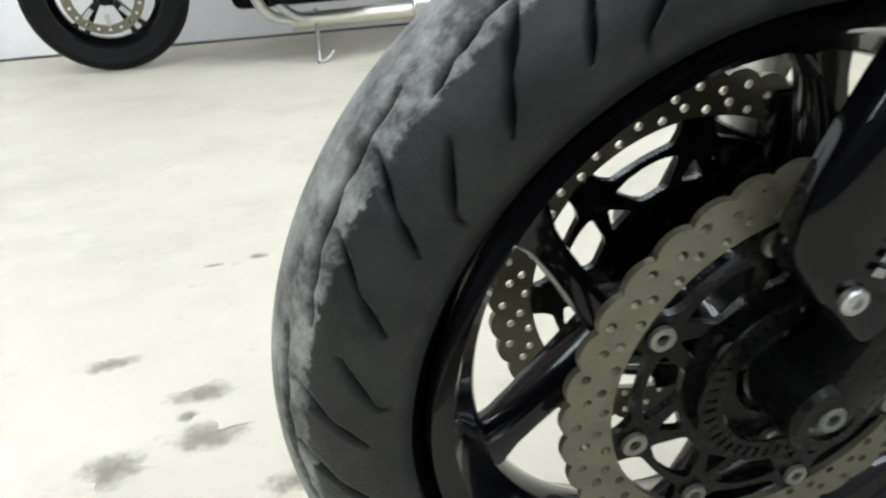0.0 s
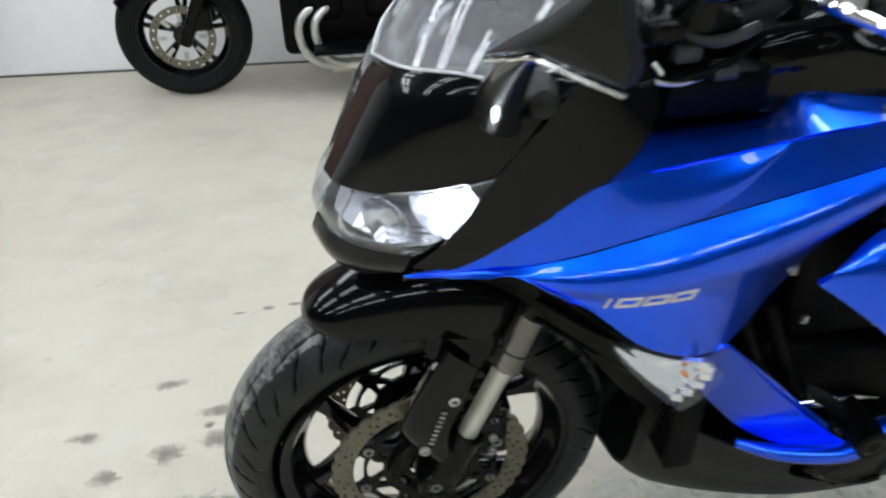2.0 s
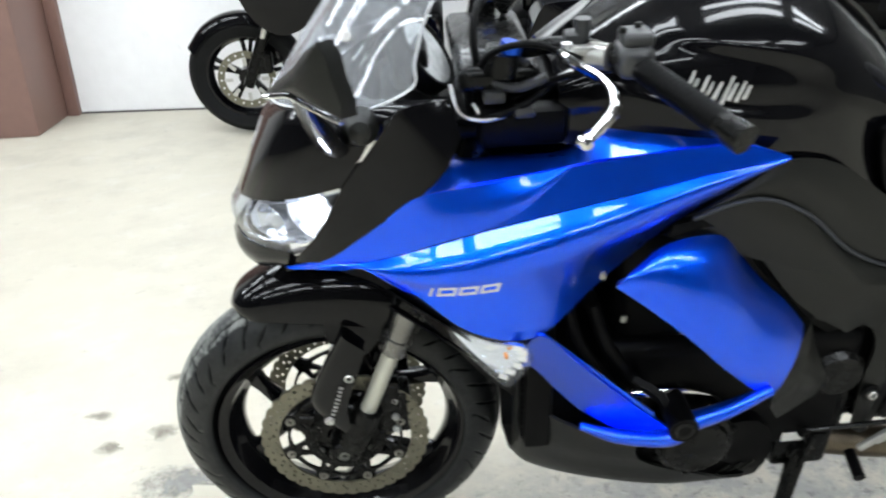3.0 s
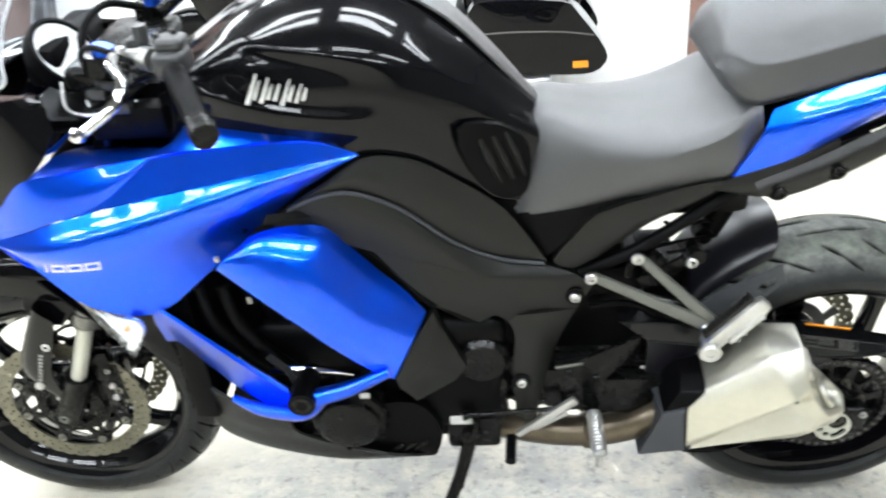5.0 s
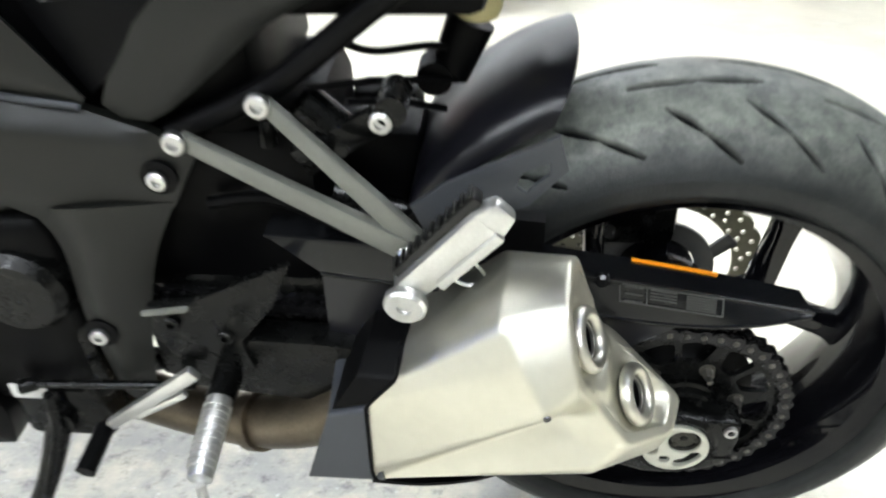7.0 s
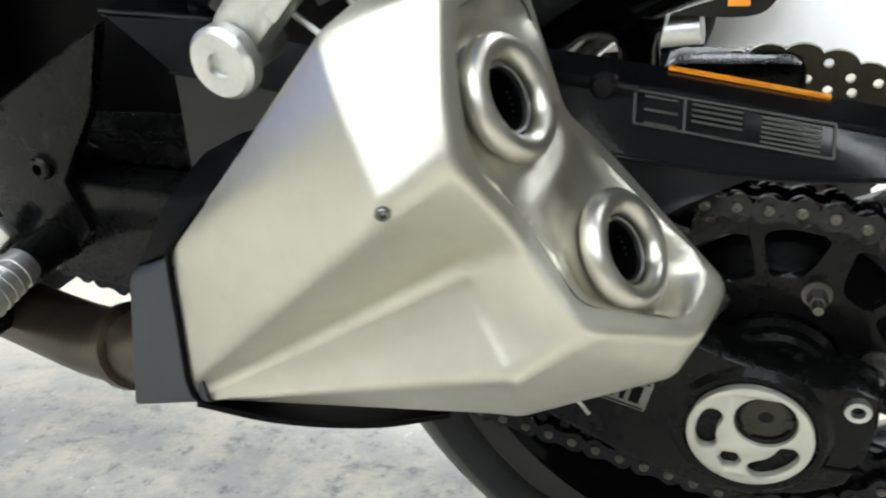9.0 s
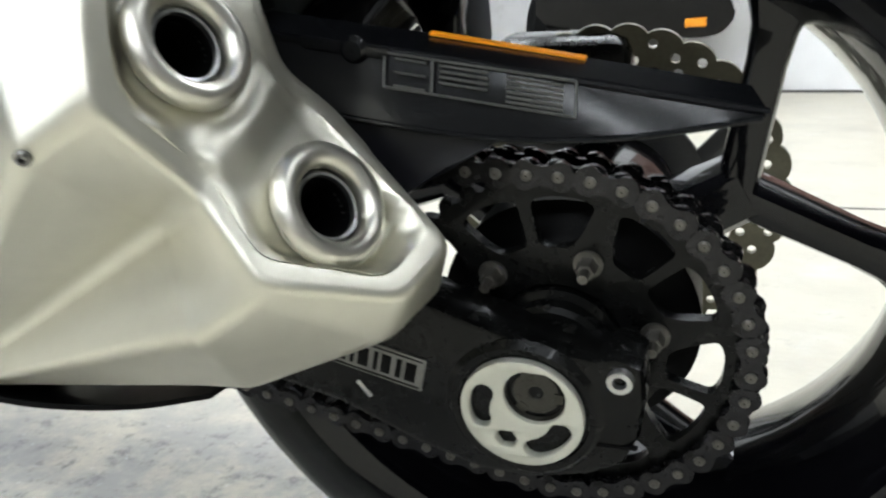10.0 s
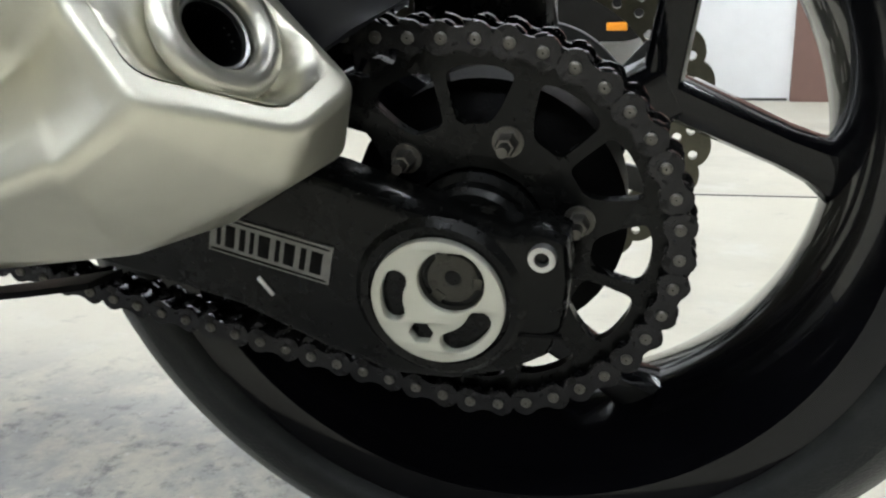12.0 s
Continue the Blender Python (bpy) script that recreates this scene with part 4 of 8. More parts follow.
def link_mesh(name, y_plate, thick, r, material):
    """A pair of waisted side plates with rollers; the outer kind shows its riveted pins."""
    h = PITCH / 2
    waist, half = 0.60 * r, []
    for k in range(15):
        u = (h + r) * math.cos(math.pi * k / 14)
        d = abs(u) - h
        half.append((u, math.sqrt(max(r * r - d * d, 0)) if d > 0 else waist + (r - waist) * (abs(u) / h) ** 2.2))
    out = half + [(u, -z) for u, z in half[-2:0:-1]]
    bms = [plate(out, s * y_plate - thick / 2, s * y_plate + thick / 2) for s in (-1, 1)]
    for s in (-h, h):
        bms.append(cyl((s, -0.0055, 0), (s, 0.0055, 0), 0.0048, seg=10))
    return mesh_of(name, merged(*bms), material)


chain = part("chain", merged(*[cyl(C2 + V((0, -0.004, 0)), C2 + V((0, 0.004, 0)), R2 - 0.004, seg=20)]), METAL_BLACK, bike, "dark oily roller chain")
outer_link, inner_link = link_mesh("outer_link", 0.0090, 0.0024, 0.0084, CHAIN), link_mesh("inner_link", 0.0063, 0.0024, 0.0082, CHAIN)
pin = mesh_of("pin", merged(lathe([(0.0005, 0), (0.0030, 0), (0.0030, -0.0012), (0.0022, -0.0018), (0.0005, -0.0018)], 10)), CHAIN_PIN)
for i in range(links):
    a, b = chain_at(i * cum[-1] / links), chain_at((i + 1) * cum[-1] / links)
    mid, dv = (a + b) / 2, (b - a)
    ob = part("chain_link", outer_link if i % 2 else inner_link, CHAIN, chain)
    ob.matrix_basis = Matrix.Translation(mid) @ Matrix.Rotation(-math.atan2(dv.z, dv.x), 4, "Y")
    if mid.x > 1.15:
        po = part("chain_pin", pin, CHAIN_PIN, chain)
        po.matrix_basis = Matrix.Translation(a + V((0, -0.0099, 0)))

# swingarm end with its eccentric adjuster
arm_l = plate([(0.95, 0.43), (1.10, 0.425), (1.25, 0.395), (1.34, 0.374), (1.388, 0.362), (1.425, 0.348), (1.452, 0.340), (1.474, 0.336), (1.486, 0.338), (1.498, 0.333), (1.499, 0.312), (1.496, 0.290),
               (1.488, 0.272), (1.470, 0.262), (1.44, 0.2545), (1.41, 0.2555), (1.375, 0.268), (1.33, 0.290), (1.25, 0.312), (1.10, 0.340), (0.95, 0.36)], -0.166, -0.132, bevel=0.006)
arm = part("swingarm", merged(arm_l, box(0.92, 1.02, -0.15, 0.15, 0.35, 0.44, 0.012)), METAL_BLACK, bike, "black swingarm with a scuffed end")
part("swingarm", merged(plate([(0.95, 0.43), (1.25, 0.395), (1.45, 0.36), (1.495, 0.31), (1.48, 0.26), (1.40, 0.255), (1.25, 0.30), (0.95, 0.36)], 0.13, 0.165, bevel=0.006)), METAL_BLACK, bike)
AC = (1.4375, 0.3020)


def kidney(a0, a1, r0, r1, n=7):
    """A bean-shaped slot round the adjuster's middle, its ends round."""
    rm, w = (r0 + r1) / 2, (r1 - r0) / 2
    turn = lambda r, deg: (AC[0] + r * math.cos(radians(deg)), AC[1] + r * math.sin(radians(deg)))
    pts = [turn(r1, a0 + (a1 - a0) * k / n) for k in range(n + 1)]
    e = turn(rm, a1)
    pts += [(e[0] + w * math.cos(radians(a1 + t)), e[1] + w * math.sin(radians(a1 + t))) for t in (30, 60, 90, 120, 150)]
    pts += [turn(r0, a1 + (a0 - a1) * k / n) for k in range(n + 1)]
    e = turn(rm, a0)
    return pts + [(e[0] + w * math.cos(radians(a0 + t)), e[1] + w * math.sin(radians(a0 + t))) for t in (-150, -120, -90, -60, -30)]


AXL = (1.4450, 0.3135)
part("adjuster", plate(ring2(0.0325, 64, *AC), -0.1715, -0.166, [ring2(0.0160, 40, *AXL), kidney(150, 193, 0.0168, 0.0278), kidney(286, 336, 0.0160, 0.0278), ring2(0.0062, 6, AC[0] - 0.009, AC[1] - 0.0165)], 0.0008), ANODISED, arm, "silver eccentric chain adjuster with slots")
part("adjuster_recess", plate(ring2(0.036, 48, *AC), -0.1662, -0.160), METAL_BLACK, arm, "dark recess behind the adjuster")
part("arm_land", moved(lathe([(0.0345, -0.1655), (0.0350, -0.1685), (0.0385, -0.1690), (0.0425, -0.1655)], 56), Matrix.Translation((AC[0], 0, AC[1]))), METAL_BLACK, arm, "raised land round the adjuster")
axle = part("axle_end", moved(lathe([(0.0034, -0.158), (0.0036, -0.1660), (0.0046, -0.1668), (0.0120, -0.1668), (0.0128, -0.1660), (0.0150, -0.1656), (0.0158, -0.1690)], 40), Matrix.Translation((AXL[0], 0, AXL[1]))), AXLE, arm, "dark recessed axle end")
for deg in (0, 120, 240):
    c, t = polar(0.0116, deg - 10), radians(10 - deg)
    part("lock_tab", moved(box(-0.0022, 0.0026, -0.1676, -0.1664, -0.0030, 0.0030, 0.0005), Matrix.Translation((AXL[0] + c[0], 0, AXL[1] + c[1])) @ Matrix.Rotation(t, 4, "Y")), AXLE, axle, "small worn lock tab")
part("pinch_bolt", merged(moved(lathe([(0.0004, 0.004), (0.0033, 0.004), (0.0036, -0.004), (0.0062, -0.0042), (0.0066, -0.003), (0.0066, 0.012)], 16), Matrix.Translation((1.4875, -0.1655, 0.3265)))), BOLT, arm, "bright pinch bolt with a hexagon socket")
part("clamp_slit", box(1.462, 1.4955, -0.1665, -0.164, 0.2842, 0.2858, 0), MATTE, arm)
# worn data plate along the arm, with unreadable marks
PLATE = Matrix.Translation((1.3845, -0.1665, 0.3165)) @ Matrix.Rotation(radians(15.5), 4, "Y")
dp = part("data_plate", moved(box(-0.064, 0.0, -0.0008, 0.0008, -0.0105, 0.0105, 0.0003), PLATE), PLATE_GREY, arm, "small worn grey plate with unreadable dark marks")
for x0, x1, z0, z1 in ((-0.0625, -0.0015, 0.0084, 0.0092), (-0.0625, -0.0015, -0.0092, -0.0084)):
    part("border", moved(box(x0, x1, -0.0013, -0.0007, z0, z1, 0.0001), PLATE), MATTE, dp)
for x0, w in ((-0.060, 0.0022), (-0.0555, 0.0050), (-0.0480, 0.0030), (-0.0425, 0.0022), (-0.0380, 0.0060), (-0.0290, 0.0024), (-0.0245, 0.0055), (-0.0160, 0.0030), (-0.0105, 0.0060)):
    part("mark", moved(box(x0, x0 + w, -0.0013, -0.0007, -0.006, 0.006, 0.0002), PLATE), MATTE, dp)
part("scuff", moved(box(-0.006, 0.006, -0.0006, 0.0006, -0.0013, 0.0013, 0.0005), Matrix.Translation((1.3475, -0.1663, 0.3035)) @ Matrix.Rotation(radians(55), 4, "Y")), BOLT, arm, "bare metal scuff")

# chain guard over the upper run: a leaning side, a sharp ridge and a flat top
CG_LOW = [(1.10, -0.140, 0.492), (1.25, -0.140, 0.470), (1.36, -0.139, 0.449), (1.43, -0.138, 0.4395), (1.49, -0.136, 0.4400), (1.545, -0.127, 0.4455)]
CG_RIDGE = [(1.05, -0.130, 0.526), (1.16, -0.128, 0.515), (1.334, -0.1255, 0.4855), (1.376, -0.125, 0.4790), (1.458, -0.125, 0.4640), (1.548, -0.1235, 0.4470)]
CG_TOP = [(1.05, -0.092, 0.530), (1.16, -0.092, 0.518), (1.334, -0.092, 0.4885), (1.376, -0.092, 0.4815), (1.46, -0.092, 0.4660), (1.540, -0.098, 0.4520)]
guard_c = part("chain_guard", merged(sheet([CG_LOW, CG_RIDGE], 40, 5, 0.003), sheet([CG_RIDGE, CG_TOP], 40, 5, 0.003)), GUARD, bike, "long black plastic chain guard")
part("ridge", tube(CG_RIDGE, 0.0021, 8, 60), GUARD, guard_c)
part("lower_lip", tube([(x, y - 0.001, z) for x, y, z in CG_LOW], 0.0016, 8, 60), GUARD, guard_c)
part("guard_bolt", merged(moved(lathe([(0.0005, -0.004), (0.005, -0.004), (0.0075, -0.001), (0.0075, 0.004)], 20), Matrix.Translation((1.354, -0.127, 0.4815))), beam((1.325, -0.1265, 0.4865), (1.372, -0.1265, 0.479), 0.007, 0.004, bevel=0.0015)), GUARD, guard_c, "moulded oval boss")
part("chain_guard_lower", sheet([[(1.10, -0.138, 0.490), (1.25, -0.138, 0.468), (1.36, -0.137, 0.447), (1.43, -0.136, 0.4385)], [(1.10, -0.148, 0.40), (1.25, -0.148, 0.385), (1.34, -0.147, 0.392), (1.40, -0.142, 0.425)]], 16, 5, 0.003), HUGGER, guard_c)
part("warning_stripe", sheet([[(1.383, -0.0975, 0.4818), (1.423, -0.0975, 0.4743), (1.463, -0.0975, 0.4667)], [(1.383, -0.0935, 0.4822), (1.423, -0.0935, 0.4746), (1.463, -0.0935, 0.4670)]], 8, 3, 0.0014), ORANGE, guard_c, "orange warning stripe")
for (xa, xb, za, zs) in ((1.398, 1.422, 0.4725, (0.0, 0.0025, 0.005, 0.0075)), (1.431, 1.458, 0.4663, (0.0, 0.0021, 0.0042, 0.0063, 0.0084, 0.0105)), (1.375, 1.391, 0.4765, (0.0, 0.006, 0.012))):
    for d in zs:
        yl = -0.1266 - 0.48 * (d + 0.002)
        part("printed_line", beam((xa, yl, za - d), (xb, yl, za - d - 0.17 * (xb - xa)), 0.0010, 0.001, bevel=0), PRINT, guard_c)

for a, b, d0, d1 in ((1.370, 1.464, 0.0, 0.0), (1.370, 1.464, 0.0150, 0.0150), (1.370, 1.3702, 0.0, 0.0150), (1.464, 1.4642, 0.0, 0.0150), (1.3945, 1.3947, 0.0, 0.0150)):
    ends = [V((x, -0.1268 - 0.48 * (d + 0.001), 0.4795 - 0.17 * (x - 1.370) - d)) for x, d in ((a, d0), (b, d1))]
    part("print_border", beam(*ends, 0.0010, 0.001, bevel=0), PRINT, guard_c, "thin printed frame")

# ---------- bodywork ----------
CY = 0.018      # the body's middle plane at the front


def both(name, bm, material, parent, label="", centre=CY):
    """A left-hand part and its mirror image on the right."""
    right = mirrored(bm, centre)
    a = part(name, bm, material, parent, label)
    part(name, right, material, parent, label)
    return a


# headlamp: bowl, reflector, bulb and clear cover
TOP_EDGE = [(-0.122, CY, 0.799), (-0.108, -0.035, 0.808), (-0.070, -0.090, 0.826), (-0.012, -0.130, 0.848), (0.050, -0.155, 0.873)]
MID_EDGE = [(-0.139, CY, 0.770), (-0.124, -0.035, 0.778), (-0.084, -0.092, 0.793), (-0.028, -0.132, 0.815), (0.034, -0.1545, 0.852)]
LOW_EDGE = [(-0.134, CY, 0.735), (-0.120, -0.030, 0.740), (-0.086, -0.080, 0.746), (-0.034, -0.122, 0.758), (0.008, -0.142, 0.802)]
cover_bm = sheet([TOP_EDGE, MID_EDGE, LOW_EDGE], 20, 9, 0.0025)


def set_back(edge, dx, dz, k=1.0):
    """A lamp edge moved back into the housing."""
    return [(x + dx, CY + (y - CY) * k, z + dz) for x, y, z in edge]


inner = sheet([set_back(TOP_EDGE, 0.012, -0.004, 0.97), set_back(MID_EDGE, 0.058, 0.0, 0.80), set_back(LOW_EDGE, 0.022, 0.006, 0.93)], 20, 13, 0.002)
inner_r = mirrored(inner, CY)
lamp = part("headlamp", inner, LAMP_GREY, bike, "clear double headlamp with bright reflectors, lit")
part("lamp_housing", inner_r, LAMP_GREY, lamp)
cov_r = mirrored(cover_bm, CY)
for bm_c in (cover_bm, cov_r):
    o = part("lens", bm_c, LENS, lamp, "clear curved lamp cover")
    o.visible_shadow = False
for s in (-1, 1):
    for px, py, pz, rr, lit, ax in ((0.004, 0.144, 0.824, 0.042, True, (-0.56, 0.82, -0.06)), (-0.058, 0.104, 0.784, 0.034, False, (-0.70, 0.70, -0.08))):
        c, aim = V((px, CY + s * py, pz)), V((ax[0], s * ax[1], ax[2]))
        bowl = moved(lathe([(0.004, 0.024), (rr * 0.45, 0.020), (rr * 0.75, 0.011), (rr * 0.95, 0.0), (rr * 1.04, -0.003)], 32), along(c, -aim))
        part("reflector_bowl", thicken(bowl, 0.001), REFLECTOR, lamp, "mirror bright reflector bowl")
        if lit:
            part("bulb", moved(lathe([(0.0005, -0.013), (0.010, -0.012), (0.0170, -0.005), (0.0190, 0.004), (0.010, 0.016), (0.0005, 0.018)], 20), along(c, -aim)), BULB, lamp, "glowing white bulb")
        else:
            part("bulb_shield", moved(lathe([(0.0005, -0.004), (0.009, -0.002), (0.011, 0.008), (0.004, 0.018)], 18), along(c, -aim)), CHROME, lamp)
    for k in range(3):
        part("reflector_step", sheet([[V((x + 0.018 + 0.004 * k, CY + s * (CY - y) * (0.94 - 0.03 * k), z + 0.006 * k)) for x, y, z in ((-0.112, -0.044, 0.752), (-0.070, -0.092, 0.757), (-0.030, -0.120, 0.768))],
                                      [V((x + 0.026 + 0.004 * k, CY + s * (CY - y) * (0.90 - 0.03 * k), z + 0.008 + 0.006 * k)) for x, y, z in ((-0.112, -0.044, 0.752), (-0.070, -0.092, 0.757), (-0.030, -0.120, 0.768))]], 12, 3, 0.0015), REFLECTOR, lamp, "stepped bright reflector")
    part("lamp_frame", tube([V((x + 0.004, CY + s * (CY - y), z)) for x, y, z in ((-0.096, -0.050, 0.806), (-0.112, -0.045, 0.770), (-0.106, -0.055, 0.752), (-0.060, -0.096, 0.758), (-0.030, -0.118, 0.772))], 0.0028, 8), REFLECTOR, lamp, "bright inner frame of the lamp")

# black nose round the lamp
nose_top = sheet([[(p[0], p[1], p[2] + 0.001) for p in TOP_EDGE],
                  [(-0.105, CY, 0.835), (-0.090, -0.040, 0.850), (-0.050, -0.098, 0.876), (0.006, -0.139, 0.897), (0.078, -0.165, 0.918)],
                  [(-0.083, CY, 0.884), (-0.066, -0.044, 0.903), (-0.027, -0.100, 0.928), (0.028, -0.140, 0.946), (0.102, -0.167, 0.957)],
                  [(-0.050, CY, 0.938), (-0.027, -0.048, 0.955), (0.015, -0.105, 0.972), (0.066, -0.140, 0.980), (0.134, -0.166, 0.986)],
                  [(0.03, CY, 0.962), (0.05, -0.045, 0.968), (0.085, -0.095, 0.976), (0.135, -0.128, 0.984), (0.198, -0.150, 0.990)]], 20, 17, 0.004)
both("nose_fairing", nose_top, BLACK, bike, "gloss black nose fairing")
both("nose_side", sheet([[(-0.044, -0.104, 0.722), (-0.024, -0.124, 0.752), (0.012, -0.144, 0.802), (0.050, -0.157, 0.872), (0.088, -0.165, 0.925), (0.135, -0.167, 0.983), (0.196, -0.152, 0.990)],
                         [(-0.046, -0.113, 0.724), (-0.008, -0.138, 0.752), (0.042, -0.162, 0.800), (0.092, -0.175, 0.850), (0.126, -0.178, 0.905), (0.160, -0.174, 0.950), (0.205, -0.160, 0.975)],
                         [(-0.047, -0.121, 0.727), (0.018, -0.151, 0.758), (0.075, -0.174, 0.808), (0.125, -0.186, 0.850), (0.156, -0.191, 0.874), (0.190, -0.184, 0.905), (0.212, -0.170, 0.945)]], 22, 9, 0.004), BLACK, bike, "gloss black side of the nose")
both("chin", sheet([[(-0.137, CY, 0.734), (-0.122, -0.030, 0.739), (-0.088, -0.080, 0.745), (-0.036, -0.122, 0.757)],
                    [(-0.143, CY, 0.714), (-0.128, -0.032, 0.716), (-0.094, -0.076, 0.720), (-0.042, -0.116, 0.738)],
                    [(-0.128, CY, 0.690), (-0.112, -0.030, 0.692), (-0.086, -0.064, 0.697), (-0.044, -0.104, 0.722)],
                    [(-0.060, CY, 0.690), (-0.050, -0.026, 0.695), (-0.036, -0.055, 0.705), (-0.010, -0.090, 0.735)]], 16, 13, 0.004), BLACK, bike, "gloss black chin below the lamp")

# clear touring screen
screen = sheet([[(-0.054, CY, 0.943), (-0.030, -0.055, 0.957), (0.014, -0.112, 0.972), (0.075, -0.146, 0.975), (0.152, -0.152, 1.006)],
                [(0.000, CY, 1.022), (0.014, -0.045, 1.028), (0.050, -0.096, 1.030), (0.100, -0.130, 1.028), (0.160, -0.146, 1.040)],
                [(0.065, CY, 1.105), (0.074, -0.040, 1.106), (0.100, -0.083, 1.100), (0.136, -0.115, 1.094), (0.174, -0.136, 1.086)],
                [(0.130, CY, 1.180), (0.135, -0.034, 1.178), (0.150, -0.068, 1.168), (0.170, -0.096, 1.150), (0.192, -0.122, 1.126)]], 22, 17, 0.003)
scr_r = mirrored(screen, CY)
for b_s in (screen, scr_r):
    o = part("windscreen", b_s, SCREEN, bike, "clear plastic touring screen")
    o.visible_shadow = False
for s in (-1, 1):
    rim_pts = [(-0.054, CY, 0.943), (-0.030, -0.055, 0.957), (0.014, -0.112, 0.972), (0.075, -0.146, 0.975), (0.152, -0.152, 1.006), (0.160, -0.146, 1.040), (0.174, -0.136, 1.086), (0.192, -0.122, 1.126), (0.170, -0.096, 1.150), (0.150, -0.068, 1.168), (0.135, -0.034, 1.178), (0.130, CY, 1.180)]
    part("screen_edge", tube([(x - 0.001, CY + s * (CY - y), z + 0.001) for x, y, z in rim_pts], 0.0017, 6, 70), EDGE, o, "bright cut edge of the screen")
for s in (-1, 1):
    part("screen_bolt", moved(bolt_mesh(0.007, 0.004), along((0.075, CY + s * 0.118, 1.062), (-0.3, s * 1, 0.5)) @ Matrix.Rotation(math.pi, 4, "X")), BOLT, bike)

# side fairing
fair = sheet([[(-0.046, -0.120, 0.730), (0.019, -0.150, 0.763), (0.090, -0.176, 0.822), (0.155, -0.191, 0.874), (0.240, -0.196, 0.889), (0.330, -0.196, 0.903), (0.420, -0.191, 0.911), (0.520, -0.184, 0.916), (0.590, -0.181, 0.912), (0.648, -0.185, 0.893)],
              [(-0.043, -0.124, 0.730), (0.035, -0.160, 0.758), (0.105, -0.187, 0.800), (0.172, -0.202, 0.838), (0.255, -0.207, 0.858), (0.340, -0.207, 0.872), (0.425, -0.202, 0.882), (0.520, -0.193, 0.890), (0.590, -0.187, 0.894), (0.646, -0.186, 0.892)],
              [(-0.040, -0.126, 0.731), (0.045, -0.164, 0.756), (0.118, -0.194, 0.786), (0.188, -0.211, 0.815), (0.265, -0.215, 0.836), (0.345, -0.214, 0.852), (0.425, -0.208, 0.865), (0.515, -0.198, 0.877), (0.585, -0.191, 0.885), (0.644, -0.187, 0.891)]], 34, 9, 0.004)
side = both("side_fairing", fair, BLUE, bike, "metallic candy blue side fairing")
both("fairing_wing", sheet([[(0.060, -0.166, 0.797), (0.108, -0.182, 0.838), (0.155, -0.1935, 0.8755), (0.240, -0.1985, 0.8905), (0.300, -0.1985, 0.9000), (0.346, -0.1975, 0.9075)],
                            [(0.064, -0.171, 0.786), (0.122, -0.1935, 0.820), (0.172, -0.206, 0.846), (0.242, -0.2115, 0.8625), (0.302, -0.2110, 0.8810), (0.347, -0.1990, 0.9060)],
                            [(0.068, -0.1735, 0.778), (0.128, -0.2005, 0.799), (0.182, -0.214, 0.817), (0.240, -0.2185, 0.834), (0.290, -0.2150, 0.860), (0.348, -0.1995, 0.9045)]], 26, 9, 0.007), BLUE, side, "raised blue wing on the fairing")
band_bm = sheet([[(-0.039, -0.1265, 0.7315), (0.046, -0.1655, 0.7575), (0.119, -0.1965, 0.7865), (0.189, -0.2135, 0.8150), (0.266, -0.2175, 0.8360), (0.346, -0.2165, 0.8525), (0.426, -0.2105, 0.8655), (0.515, -0.2005, 0.8785), (0.585, -0.1935, 0.8860), (0.642, -0.188, 0.8915)],
                            [(-0.037, -0.128, 0.7312), (0.050, -0.1725, 0.7570), (0.125, -0.2135, 0.7730), (0.197, -0.2385, 0.7910), (0.273, -0.2425, 0.8100), (0.350, -0.2385, 0.8280), (0.428, -0.2275, 0.8440), (0.515, -0.2110, 0.8630), (0.582, -0.1990, 0.8760), (0.641, -0.1887, 0.8902)],
                            [(-0.036, -0.128, 0.731), (0.054, -0.174, 0.758), (0.129, -0.219, 0.761), (0.201, -0.2430, 0.770), (0.279, -0.2460, 0.785), (0.353, -0.2400, 0.802), (0.430, -0.2255, 0.820), (0.510, -0.2070, 0.842), (0.575, -0.1955, 0.863), (0.640, -0.1880, 0.8885)],
                            [(-0.030, -0.128, 0.732), (0.060, -0.176, 0.760), (0.130, -0.213, 0.744), (0.204, -0.234, 0.742), (0.285, -0.236, 0.742), (0.362, -0.222, 0.762), (0.436, -0.203, 0.786), (0.508, -0.188, 0.818), (0.565, -0.184, 0.845), (0.636, -0.186, 0.887)],
                            [(-0.024, -0.130, 0.733), (0.068, -0.180, 0.760), (0.138, -0.218, 0.737), (0.215, -0.240, 0.680), (0.308, -0.226, 0.652), (0.398, -0.182, 0.703), (0.470, -0.166, 0.760), (0.545, -0.169, 0.822), (0.585, -0.175, 0.850), (0.632, -0.184, 0.884)]], 40, 25, 0.004)
from mathutils.bvhtree import BVHTree
BAND = BVHTree.FromBMesh(band_bm)
both("fairing_band", band_bm, BLUE, side, "swollen lower band of the blue fairing")
